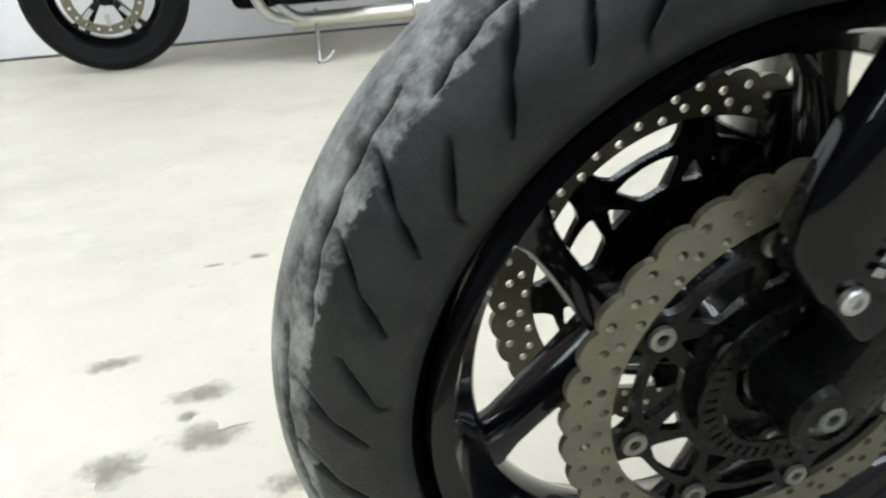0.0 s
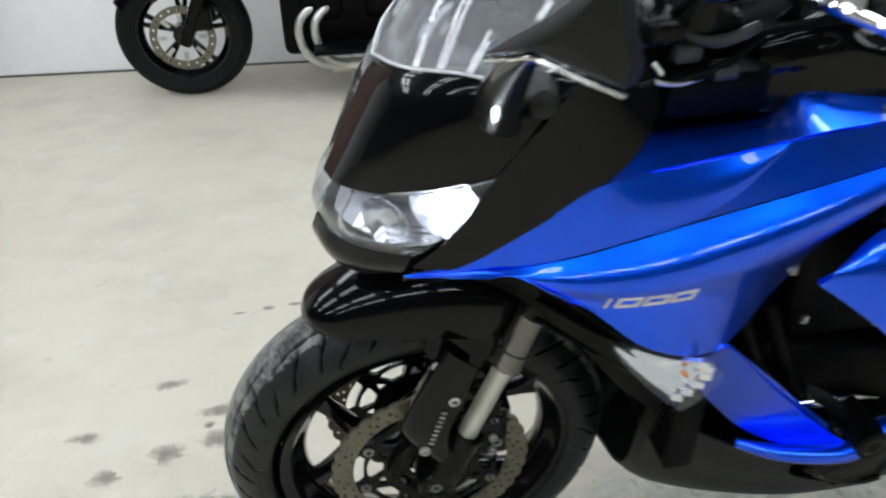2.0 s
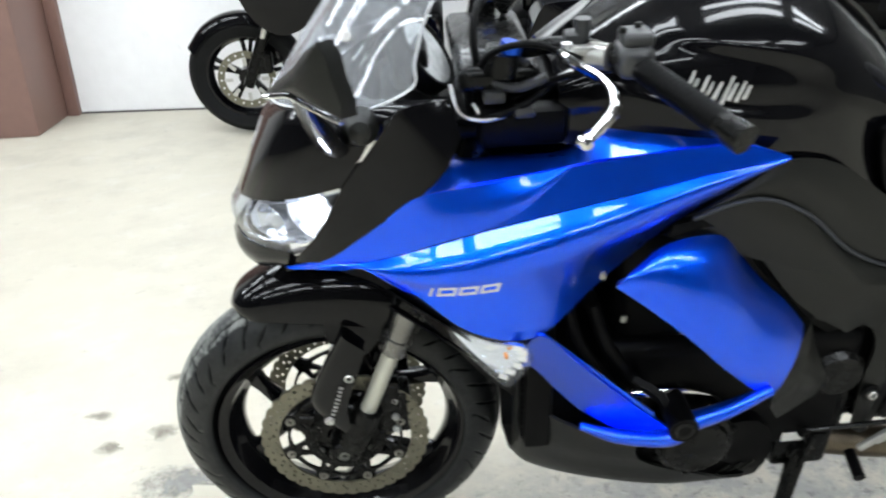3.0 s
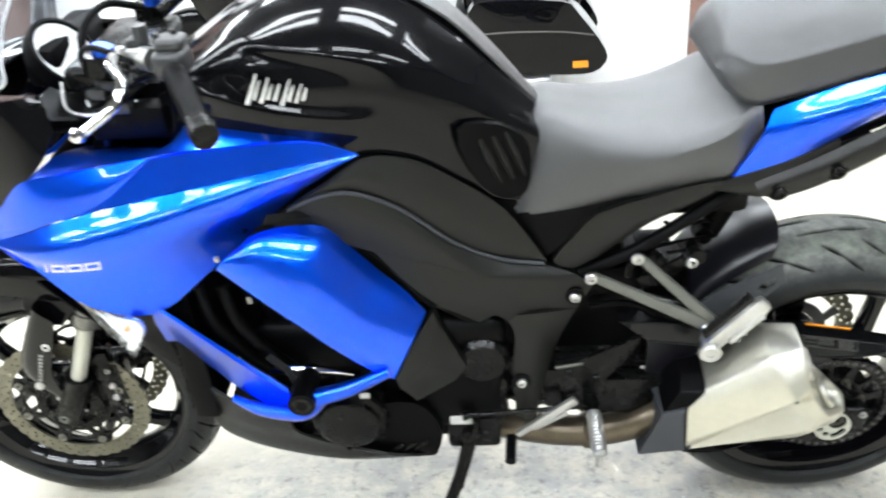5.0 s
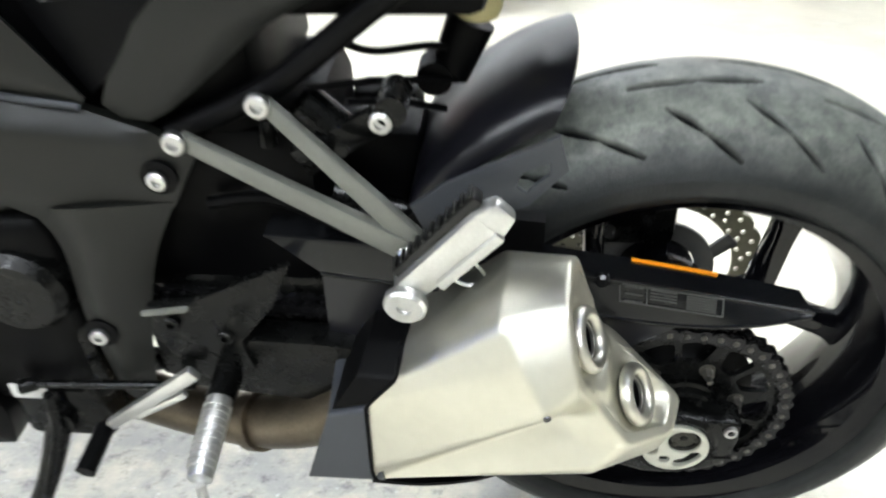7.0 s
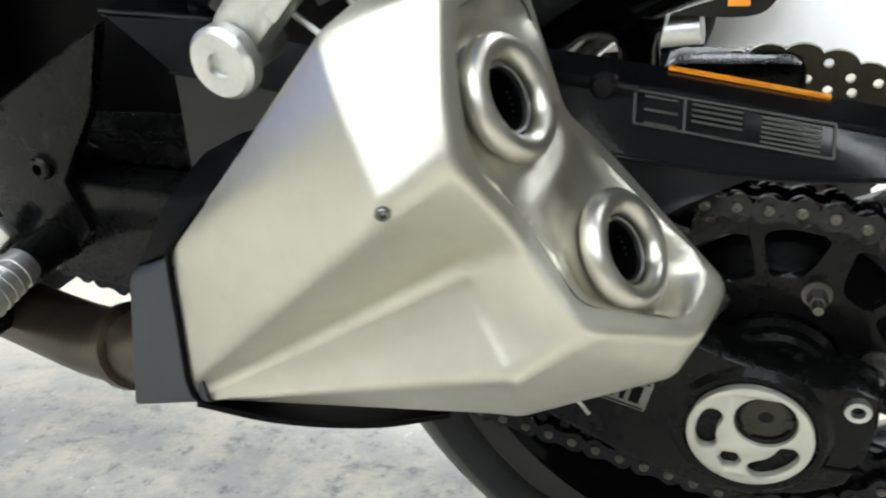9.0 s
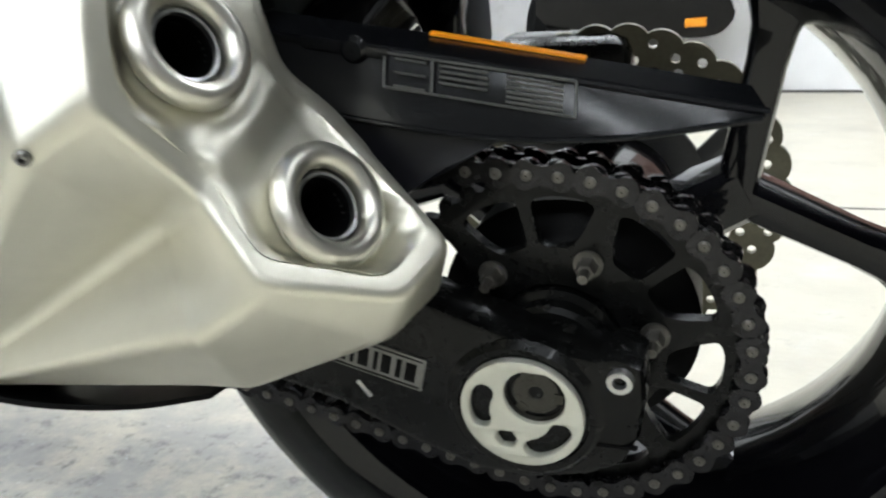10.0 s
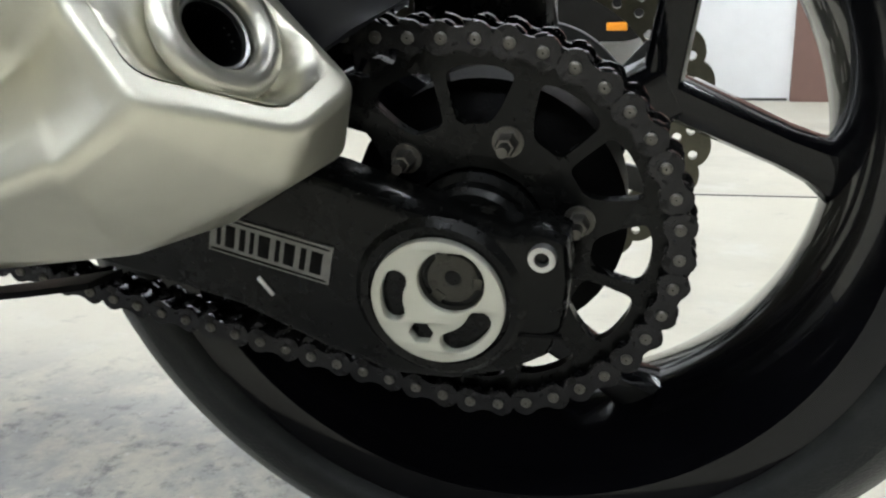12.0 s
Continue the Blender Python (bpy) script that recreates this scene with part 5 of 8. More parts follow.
both("inner_fairing", sheet([[(0.190, -0.050, 0.862), (0.290, -0.060, 0.862), (0.362, -0.070, 0.868), (0.388, -0.080, 0.910), (0.440, -0.086, 0.916), (0.500, -0.095, 0.912), (0.560, -0.120, 0.902), (0.645, -0.180, 0.893)],
                             [(0.175, -0.120, 0.880), (0.290, -0.130, 0.888), (0.362, -0.130, 0.897), (0.390, -0.130, 0.926), (0.440, -0.130, 0.931), (0.500, -0.132, 0.927), (0.570, -0.145, 0.912), (0.646, -0.183, 0.894)],
                             [(0.157, -0.188, 0.875), (0.240, -0.193, 0.891), (0.330, -0.194, 0.905), (0.395, -0.190, 0.912), (0.440, -0.188, 0.914), (0.510, -0.182, 0.917), (0.585, -0.179, 0.914), (0.647, -0.184, 0.895)]], 40, 9, 0.004), BLUE, side, "blue inner edge of the fairing")


def numeral(kind, x, z, w, h, t, slant=0.3):
    """Outlined slanted figure on the fairing's side: bars of thickness t."""
    q = lambda u, v: V((x + u * w + v * h * slant * 0.9 + 0.0, 0, z + v * h + u * w * 0.125))
    segs = []
    if kind == "1":
        segs = [(q(0.5, 0), q(0.5, 1))]
    else:
        segs = [(q(0, 0), q(0, 1)), (q(1, 0), q(1, 1)), (q(0, 0), q(1, 0)), (q(0, 1), q(1, 1))]
    out = []
    for a, b in segs:
        a.y = b.y = 0
        e = (b - a).normalized() * t * 0.5
        out.append((a - e, b + e))
    return out


def fair_y(x, z):
    """The band's outer skin at x, z."""
    hit = BAND.ray_cast(V((x, -1, z)), V((0, 1, 0)))[0]
    return hit.y if hit else -0.236


for kind, x0, w in (("1", 0.158, 0.004), ("0", 0.1705, 0.0215), ("0", 0.1995, 0.0215), ("0", 0.2285, 0.0215)):
    bars = []
    for a, b in numeral(kind, x0, 0.7385 + (x0 - 0.157) * 0.125, w, 0.0125, 0.0032):
        for p in (a, b):
            p.y = fair_y(p.x, p.z) - 0.0008
        bars.append(beam(a, b, 0.0032, 0.0024, bevel=0))
    part("figure_one" if kind == "1" else "figure_zero", merged(*bars), WHITE_MARK, side, "silver figure of the marking 1000")

# black duct below the fairing, and the indicator
both("fairing_duct", sheet([[(0.02, -0.11, 0.735), (0.075, -0.150, 0.742), (0.140, -0.195, 0.722), (0.218, -0.220, 0.668), (0.300, -0.205, 0.640)],
                            [(0.03, -0.09, 0.700), (0.085, -0.125, 0.700), (0.155, -0.165, 0.670), (0.222, -0.180, 0.615), (0.290, -0.170, 0.560)],
                            [(0.08, -0.06, 0.660), (0.12, -0.09, 0.640), (0.180, -0.125, 0.590), (0.235, -0.145, 0.525), (0.290, -0.150, 0.470)]], 18, 9, 0.004), MATTE, bike, "matte black duct behind the fork")
for k in range(2):
    part("duct_fin", sheet([[(0.10, -0.165 - 0.002, 0.712 - 0.03 * k), (0.17, -0.200, 0.675 - 0.03 * k), (0.225, -0.208, 0.632 - 0.03 * k)], [(0.11, -0.150, 0.700 - 0.03 * k), (0.18, -0.185, 0.660 - 0.03 * k), (0.23, -0.19, 0.618 - 0.03 * k)]], 10, 3, 0.003), BLACK, bike, "thin black duct fin")
ind = pillow([(0.183, -0.208, 0.660), (0.240, -0.242, 0.659), (0.286, -0.260, 0.662), (0.297, -0.262, 0.648), (0.292, -0.262, 0.628), (0.268, -0.255, 0.590), (0.256, -0.248, 0.586), (0.219, -0.222, 0.612)], 0.010, 0.012, smooth=4)
indicator = part("indicator", ind, LENS, bike, "clear front turn indicator with an amber bulb")
indicator.visible_shadow = False
part("indicator_reflector", pillow([(0.190, -0.200, 0.656), (0.242, -0.232, 0.654), (0.283, -0.249, 0.657), (0.292, -0.250, 0.646), (0.287, -0.250, 0.628), (0.265, -0.243, 0.595), (0.256, -0.236, 0.592), (0.221, -0.211, 0.615)], -0.010, 0.006, smooth=3), REFLECTOR, indicator, "bright faceted reflector")
part("bulb", cyl((0.262, -0.238, 0.636), (0.262, -0.247, 0.636), 0.0030, 0.0025, 12, 0.001), AMBER, indicator, "amber bulb")
rear_edge = spline([V((0.281, -0.2540, 0.652)), V((0.288, -0.2560, 0.644)), V((0.285, -0.2550, 0.628)), V((0.274, -0.2510, 0.610)), V((0.262, -0.2470, 0.596))], 6)
for k, e in enumerate(rear_edge):
    q = e + V((-0.003, 0.0015, 0.002))
    part("reflector_facet", pillow([q + V((-0.0075, 0.0035, -0.0030)), q + V((0.0050, -0.001, -0.0058)), q + V((0.0062, -0.001, 0.0036)), q + V((-0.0060, 0.0035, 0.0062))], 0.0012, 0.001, rings=2), REFLECTOR, indicator)

# lower blue panel and its keel
low = sheet([[(0.300, -0.222, 0.650), (0.322, -0.2265, 0.656), (0.385, -0.227, 0.589), (0.440, -0.229, 0.533), (0.490, -0.232, 0.486), (0.518, -0.246, 0.468)],
             [(0.292, -0.200, 0.615), (0.318, -0.208, 0.615), (0.370, -0.212, 0.565), (0.425, -0.216, 0.513), (0.480, -0.226, 0.468), (0.515, -0.248, 0.460)],
             [(0.288, -0.175, 0.560), (0.312, -0.178, 0.555), (0.352, -0.182, 0.510), (0.392, -0.190, 0.468), (0.440, -0.212, 0.448), (0.510, -0.246, 0.452)]], 22, 9, 0.005)
both("lower_fairing", low, BLUE, bike, "candy blue lower fairing panel")
strip = sheet([[(0.318, -0.229, 0.662), (0.385, -0.230, 0.596), (0.440, -0.232, 0.542), (0.492, -0.236, 0.494)], [(0.323, -0.2315, 0.655), (0.388, -0.2325, 0.588), (0.443, -0.2345, 0.533), (0.490, -0.238, 0.486)]], 16, 3, 0.006)
both("bright_edge", strip, BLUE, bike, "raised blue edge strip")
both("keel_strip", tube([(0.388, -0.203, 0.444), (0.440, -0.230, 0.443), (0.512, -0.254, 0.456), (0.550, -0.258, 0.492)], [0.010, 0.016, 0.018, 0.018], 18, 28, flat=0.75), BLUE, bike, "rounded candy blue keel strip")
both("keel_strip", tube([(0.546, -0.256, 0.492), (0.600, -0.251, 0.506), (0.664, -0.240, 0.528)], [0.021, 0.018, 0.012], 18, 20, flat=0.75), BLUE, bike, "rounded candy blue keel strip")
belly = sheet([[(0.300, -0.150, 0.540), (0.312, -0.165, 0.475), (0.388, -0.198, 0.436), (0.480, -0.215, 0.430)],
               [(0.296, -0.115, 0.420), (0.314, -0.143, 0.370), (0.395, -0.175, 0.350), (0.500, -0.200, 0.350)],
               [(0.297, -0.078, 0.275), (0.325, -0.098, 0.258), (0.420, -0.135, 0.255), (0.560, -0.155, 0.243), (0.700, -0.160, 0.252)],
               [(0.290, CY, 0.236), (0.340, CY, 0.226), (0.440, CY, 0.215), (0.580, CY, 0.205), (0.715, CY, 0.212)]], 18, 15, 0.005)
both("belly_pan", belly, SATIN, bike, "satin black belly pan")
part("belly_rear", pillow([(0.50, -0.198, 0.375), (0.48, -0.170, 0.30), (0.58, -0.162, 0.252), (0.70, -0.150, 0.232), (0.726, -0.155, 0.252), (0.735, -0.165, 0.325), (0.69, -0.18, 0.40), (0.60, -0.20, 0.41)], 0.008, 0.03, smooth=3), MATTE, bike, "black lower engine cover")
for k in range(3):
    part("belly_slot", beam((0.640 + 0.022 * k, -0.172 + 0.003 * k, 0.268), (0.662 + 0.022 * k, -0.176 + 0.003 * k, 0.292), 0.006, 0.004, bevel=0.001), SATIN, bike, "thin rib on the belly pan")

# blue mid panel
UP = [V(q) for q in ((0.434, -0.221, 0.748), (0.492, -0.200, 0.780), (0.577, -0.171, 0.768), (0.615, -0.166, 0.725), (0.653, -0.165, 0.680), (0.695, -0.172, 0.640), (0.726, -0.180, 0.602))]
LO = [V(q) for q in ((0.417, -0.222, 0.728), (0.450, -0.234, 0.706), (0.497, -0.246, 0.670), (0.540, -0.247, 0.628), (0.580, -0.246, 0.586), (0.628, -0.242, 0.540), (0.669, -0.236, 0.508))]
swell = (0.004, 0.016, 0.027, 0.030, 0.028, 0.024, 0.018)
mid = sheet([UP] + [[a.lerp(b, f) + V((0, -k * h, 0.45 * k * h)) for a, b, k in zip(UP, LO, swell)] for f, h in ((0.16, 0.62), (0.42, 1.0), (0.72, 0.80), (0.92, 0.28))] + [LO], 30, 25, 0.010)
both("mid_panel", mid, BLUE, bike, "rounded candy blue side panel")
both("mid_panel_trim", sheet([[(0.492, -0.196, 0.788), (0.582, -0.168, 0.777), (0.660, -0.161, 0.688), (0.735, -0.176, 0.606)], [(0.500, -0.185, 0.800), (0.594, -0.160, 0.785), (0.676, -0.152, 0.694), (0.752, -0.168, 0.606)]], 16, 3, 0.006), MATTE, bike, "black rubber edge of the side panel")
both("lower_cover", pillow([(0.738, -0.181, 0.603), (0.748, -0.178, 0.570), (0.787, -0.184, 0.484), (0.768, -0.190, 0.460), (0.702, -0.212, 0.436), (0.678, -0.228, 0.480), (0.673, -0.235, 0.505), (0.702, -0.210, 0.556)], 0.010, 0.02), SATIN, bike, "satin black lower side cover")

# dark frame covers
both("frame_cover", sheet([[(0.540, -0.172, 0.812), (0.600, -0.173, 0.850), (0.655, -0.169, 0.880), (0.721, -0.158, 0.868), (0.781, -0.148, 0.829), (0.858, -0.136, 0.763), (0.924, -0.128, 0.662)],
                           [(0.535, -0.176, 0.806), (0.592, -0.180, 0.838), (0.645, -0.178, 0.852), (0.705, -0.172, 0.830), (0.770, -0.160, 0.780), (0.845, -0.145, 0.715), (0.922, -0.131, 0.659)],
                           [(0.530, -0.173, 0.800), (0.585, -0.176, 0.824), (0.636, -0.174, 0.824), (0.701, -0.166, 0.789), (0.780, -0.153, 0.716), (0.850, -0.142, 0.676), (0.920, -0.130, 0.656)]], 26, 9, 0.006), SATIN, bike, "satin dark grey frame cover")
# bead in a paler grey paints the highlight along the rounded seam
seam = tube([(0.530, -0.177, 0.801), (0.585, -0.180, 0.825), (0.636, -0.178, 0.825), (0.701, -0.170, 0.790), (0.780, -0.157, 0.717), (0.850, -0.146, 0.677), (0.920, -0.134, 0.657)], 0.0032, 8, 60)
both("cover_lip", seam, GREY_CAP, bike, "rounded lip of the frame cover, paler to paint its highlight")
lowc = pillow([(0.492, -0.166, 0.772), (0.530, -0.172, 0.798), (0.585, -0.175, 0.822), (0.636, -0.173, 0.822), (0.701, -0.165, 0.787), (0.780, -0.152, 0.714), (0.850, -0.141, 0.674), (0.916, -0.130, 0.654), (0.972, -0.130, 0.632), (1.003, -0.127, 0.606), (0.974, -0.132, 0.556), (0.930, -0.140, 0.540), (0.868, -0.152, 0.552),
               (0.838, -0.156, 0.572), (0.812, -0.160, 0.560), (0.768, -0.168, 0.592), (0.740, -0.170, 0.605), (0.690, -0.167, 0.660), (0.645, -0.165, 0.720), (0.610, -0.165, 0.760), (0.570, -0.166, 0.776)], 0.012, 0.010, centre=(0.815, -0.152, 0.655), rings=6)
leg_c = sheet([[(0.852, -0.150, 0.566), (0.871, -0.154, 0.525), (0.867, -0.155, 0.445), (0.873, -0.152, 0.335)], [(0.905, -0.155, 0.570), (0.905, -0.160, 0.520), (0.894, -0.162, 0.440), (0.890, -0.160, 0.331)], [(0.976, -0.132, 0.562), (0.948, -0.141, 0.505), (0.926, -0.147, 0.425), (0.908, -0.150, 0.328)]], 16, 9, 0.010)
both("frame_cover_leg", leg_c, SATIN, bike, "satin dark grey leg of the frame cover")
cov = both("frame_cover_lower", lowc, SATIN, bike, "satin dark grey lower frame cover")
for bx, by, bz in ((0.972, -0.141, 0.592), (0.882, -0.166, 0.428)):
    part("cover_bolt", moved(bolt_mesh(0.009, 0.006), Matrix.Translation((bx, by, bz))), BOLT, cov)
    part("bolt_washer", moved(lathe([(0.009, 0), (0.0165, 0.001), (0.0165, 0.004)], 24), Matrix.Translation((bx, by + 0.001, bz))), MATTE, cov)
both("seat_side_cover", pillow([(0.936, -0.127, 0.656), (0.968, -0.131, 0.705), (1.005, -0.134, 0.748), (1.080, -0.138, 0.775), (1.155, -0.141, 0.798), (1.190, -0.142, 0.796), (1.140, -0.137, 0.757), (1.085, -0.132, 0.726), (1.020, -0.128, 0.672), (0.972, -0.126, 0.640)], 0.006, 0.012, smooth=2), SATIN, bike, "satin dark side cover under the seat")
both("seat_recess", pillow([(0.880, -0.105, 0.735), (0.925, -0.118, 0.660), (0.968, -0.122, 0.700), (1.005, -0.124, 0.745), (1.09, -0.13, 0.775), (0.99, -0.115, 0.765)], 0.0, 0.02), MATTE, bike, "matte black recess below the seat")

# tank
T = [(0.350, 0.985, 0.070, 0.978, 0.115, 0.950, 0.120, 0.900), (0.400, 1.020, 0.085, 1.010, 0.140, 0.970, 0.145, 0.900), (0.470, 1.062, 0.100, 1.050, 0.165, 0.988, 0.160, 0.900), (0.550, 1.090, 0.110, 1.070, 0.180, 0.990, 0.170, 0.895), (0.640, 1.098, 0.112, 1.070, 0.178, 0.985, 0.168, 0.880),
     (0.720, 1.075, 0.105, 1.042, 0.162, 0.960, 0.155, 0.850), (0.790, 1.025, 0.090, 0.990, 0.138, 0.915, 0.138, 0.800), (0.850, 0.962, 0.075, 0.935, 0.115, 0.870, 0.118, 0.770), (0.905, 0.900, 0.055, 0.885, 0.092, 0.838, 0.098, 0.750), (0.930, 0.868, 0.045, 0.862, 0.080, 0.820, 0.085, 0.740)]
TY = 0.008
rows = []
for x, zt, ys, zs, yw, zw, yb, zb in T:
    half = [(yb, zb), (yw * 1.0, (zw + zb) / 2 + 0.01), (yw, zw), ((yw + ys) / 2 + 0.012, (zw + zs) / 2 + 0.010), (ys, zs), (ys * 0.5, (zs + zt) / 2 + 0.006), (0.0, zt)]
    line = [V((x, TY - y, z)) for y, z in half] + [V((x, TY + y, z)) for y, z in half[-2::-1]]
    rows.append(line)


def recess(x, z):
    """How far the tank's side is pressed in at x, z: a tilted oval hollow."""
    u, w = (x - 0.556) / 0.124, (z - 0.996 + 0.17 * (x - 0.556)) / 0.037
    q = (abs(u) ** 3 + abs(w) ** 3) ** (1 / 3)
    f = max(0.0, min(1.0, (1.30 - q) / 0.62))
    return 0.011 * f * f * (3 - 2 * f)


tank_skin = sheet(rows, 201, 150, 0.003)
for v in tank_skin.verts:
    if v.co.y < TY - 0.05:
        v.co.y += recess(v.co.x, v.co.z)
tank = part("fuel_tank", tank_skin, BLACK, bike, "gloss black fuel tank with a hollow oval in its side")
part("filler_ring", moved(lathe([(0.030, -0.004), (0.048, -0.010), (0.056, -0.006), (0.058, 0.004), (0.05, 0.008)], 40), along((0.585, TY, 1.092), (-0.06, 0, -1))), CHROME, tank, "chrome filler ring")
part("filler_cap", moved(lathe([(0.0005, -0.010), (0.030, -0.010), (0.036, -0.006), (0.036, 0.004)], 32), along((0.585, TY, 1.094), (-0.06, 0, -1))), ALLOY, tank, "round metal filler cap")
part("tank_pad", sheet([[(0.700, TY - 0.045, 1.090), (0.78, TY - 0.04, 1.038), (0.85, TY - 0.034, 0.966), (0.915, TY - 0.024, 0.890)], [(0.69, TY, 1.094), (0.785, TY, 1.036), (0.855, TY, 0.964), (0.92, TY, 0.888)],
                        [(0.700, TY + 0.045, 1.090), (0.78, TY + 0.04, 1.038), (0.85, TY + 0.034, 0.966), (0.915, TY + 0.024, 0.890)]], 16, 7, 0.004), SEAT, tank, "grey protective tank pad")
# plain white strokes for the badge in the hollow
def tank_y(x, z):
    """The tank's left skin at x, z (between its widest line and its shoulder)."""
    for a, b in zip(T, T[1:]):
        if a[0] <= x <= b[0]:
            f = (x - a[0]) / (b[0] - a[0])
            r = [p + (q - p) * f for p, q in zip(a, b)]
            if z <= r[5]:
                return TY - r[4] - 0.004
            g = min(1, (z - r[5]) / (r[3] - r[5]))
            return TY - (r[4] + (r[2] - r[4]) * g) - 0.013 * math.sin(math.pi * g) - 0.003
    return TY - 0.15


for k, (h, w) in enumerate(((0.040, 0.0062), (0.026, 0.0045), (0.034, 0.0055), (0.022, 0.0042), (0.024, 0.0050), (0.036, 0.0046), (0.022, 0.0050), (0.026, 0.0042), (0.018, 0.0040))):
    x, z = 0.497 + 0.0100 * k, 0.986 - 0.0008 * k
    a, b = V((x, 0, z - h * 0.45)), V((x + h * 0.42, 0, z + h * 0.55))
    a.y, b.y = tank_y(a.x, a.z) + recess(a.x, a.z) - 0.001, tank_y(b.x, b.z) + recess(b.x, b.z) - 0.001
    part("brush_stroke", beam(a, b, w, 0.002, w * 0.4, 0.002, bevel=0), WHITE_MARK, tank, "slanted white stroke of a plain badge")
kp = pillow([(0.790, -0.148, 0.905), (0.850, -0.122, 0.902), (0.898, -0.095, 0.850), (0.895, -0.100, 0.775), (0.855, -0.120, 0.775), (0.815, -0.140, 0.820)], 0.004, 0.010, smooth=3)
knee = part("knee_pad", kp, MATTE, tank, "black knee pad, its ribs standing in for streaky reflections")
# added ribs stand in for finger-like reflections in the dark gloss
for k in range(3):
    x = 0.835 + 0.019 * k
    part("rib", tube([(x - 0.012, -0.136 + 0.010 * k, 0.885), (x + 0.002, -0.134 + 0.010 * k, 0.850), (x + 0.018, -0.124 + 0.010 * k, 0.805)], [0.003, 0.0065, 0.003], 8), SATIN, knee)

# seats
def seat_rows(data, yc=0.004, crisp=False):
    """Cross sections of a seat; a crisp one has a hard edge between its side and its top."""
    rows = []
    for x, zt, yt, zs, yb, zb in data:
        half = [(yb * 0.94, zb - 0.004), (yb, zb + 0.012), ((yb + yt) / 2 + 0.006, (zb + zs) / 2), (yt, zs), (yt * 0.72, zs + (zt - zs) * 0.75), (yt * 0.35, zt), (0, zt)]
        if crisp:
            half = [(yb * 0.94, zb - 0.004), (yb, zb + 0.008), (yb, (zb + zs) / 2), (yt + 0.002, zs - 0.006), (yt - 0.003, zs + 0.004), (yt * 0.72, zs + (zt - zs) * 0.5), (yt * 0.35, zs + (zt - zs) * 0.88), (0, zt)]
        rows.append([V((x, yc - y, z)) for y, z in half] + [V((x, yc + y, z)) for y, z in half[-2::-1]])
    return rows


def closed_loft(rows, n, m):
    rs = [spline(r, n) for r in rows]
    cols = [spline([r[j] for r in rs], m) for j in range(n)]
    grid = [[cols[j][i] for j in range(n)] for i in range(m)]
    bm = grid_mesh(grid, close_v=True, caps=True)
    return bm


part("rider_seat", closed_loft(seat_rows([(0.855, 0.800, 0.050, 0.790, 0.095, 0.757), (0.885, 0.860, 0.060, 0.840, 0.108, 0.728), (0.925, 0.892, 0.078, 0.872, 0.116, 0.735), (0.985, 0.880, 0.105, 0.858, 0.124, 0.750), (1.050, 0.872, 0.128, 0.850, 0.133, 0.770),
                                          (1.110, 0.876, 0.142, 0.856, 0.142, 0.788), (1.165, 0.892, 0.145, 0.875, 0.146, 0.800), (1.205, 0.915, 0.138, 0.898, 0.146, 0.812), (1.236, 0.936, 0.120, 0.915, 0.138, 0.868)]), 31, 33), SEAT, bike, "grey vinyl rider seat")
part("passenger_seat", closed_loft(seat_rows([(1.172, 0.985, 0.070, 0.968, 0.085, 0.950), (1.186, 1.022, 0.098, 0.982, 0.110, 0.934), (1.225, 1.046, 0.126, 0.978, 0.131, 0.917), (1.30, 1.062, 0.132, 0.994, 0.137, 0.935), (1.40, 1.078, 0.130, 1.020, 0.135, 0.963), (1.50, 1.090, 0.120, 1.042, 0.125, 0.987), (1.56, 1.086, 0.098, 1.050, 0.105, 1.005)], crisp=True), 43, 33), SEAT, bike, "grey vinyl passenger seat with a crisp edge")

# tail
tail = sheet([[(1.246, -0.137, 0.914), (1.33, -0.137, 0.944), (1.42, -0.135, 0.968), (1.51, -0.124, 0.988), (1.62, -0.095, 1.004)],
              [(1.228, -0.153, 0.876), (1.313, -0.162, 0.904), (1.41, -0.160, 0.933), (1.505, -0.148, 0.960), (1.612, -0.108, 0.985)],
              [(1.200, -0.143, 0.808), (1.290, -0.148, 0.842), (1.395, -0.145, 0.900), (1.50, -0.134, 0.934), (1.60, -0.105, 0.958)]], 20, 9, 0.005)
both("tail_fairing", tail, BLUE, bike, "candy blue tail fairing", 0.002)
both("undertail_cover", sheet([[(1.165, -0.141, 0.795), (1.200, -0.141, 0.805), (1.290, -0.146, 0.840), (1.345, -0.146, 0.866)], [(1.175, -0.144, 0.788), (1.215, -0.146, 0.790), (1.300, -0.150, 0.815), (1.352, -0.150, 0.842)], [(1.200, -0.141, 0.780), (1.262, -0.142, 0.772), (1.335, -0.144, 0.800), (1.372, -0.144, 0.826)]], 14, 7, 0.006), SATIN, bike, "dark undertail cover", 0.002)
RAIL = [[(1.232, -0.146, 0.800), (1.300, -0.150, 0.832), (1.385, -0.149, 0.876), (1.470, -0.143, 0.918), (1.560, -0.127, 0.953), (1.640, -0.085, 0.985)],
        [(1.240, -0.156, 0.788), (1.310, -0.161, 0.818), (1.395, -0.160, 0.862), (1.480, -0.153, 0.905), (1.570, -0.136, 0.942), (1.655, -0.088, 0.974)],
        [(1.262, -0.154, 0.772), (1.330, -0.158, 0.800), (1.412, -0.157, 0.846), (1.495, -0.150, 0.889), (1.585, -0.133, 0.928), (1.665, -0.086, 0.962)],
        [(1.270, -0.136, 0.766), (1.340, -0.140, 0.796), (1.420, -0.139, 0.841), (1.500, -0.133, 0.884), (1.588, -0.117, 0.923), (1.660, -0.074, 0.957)]]
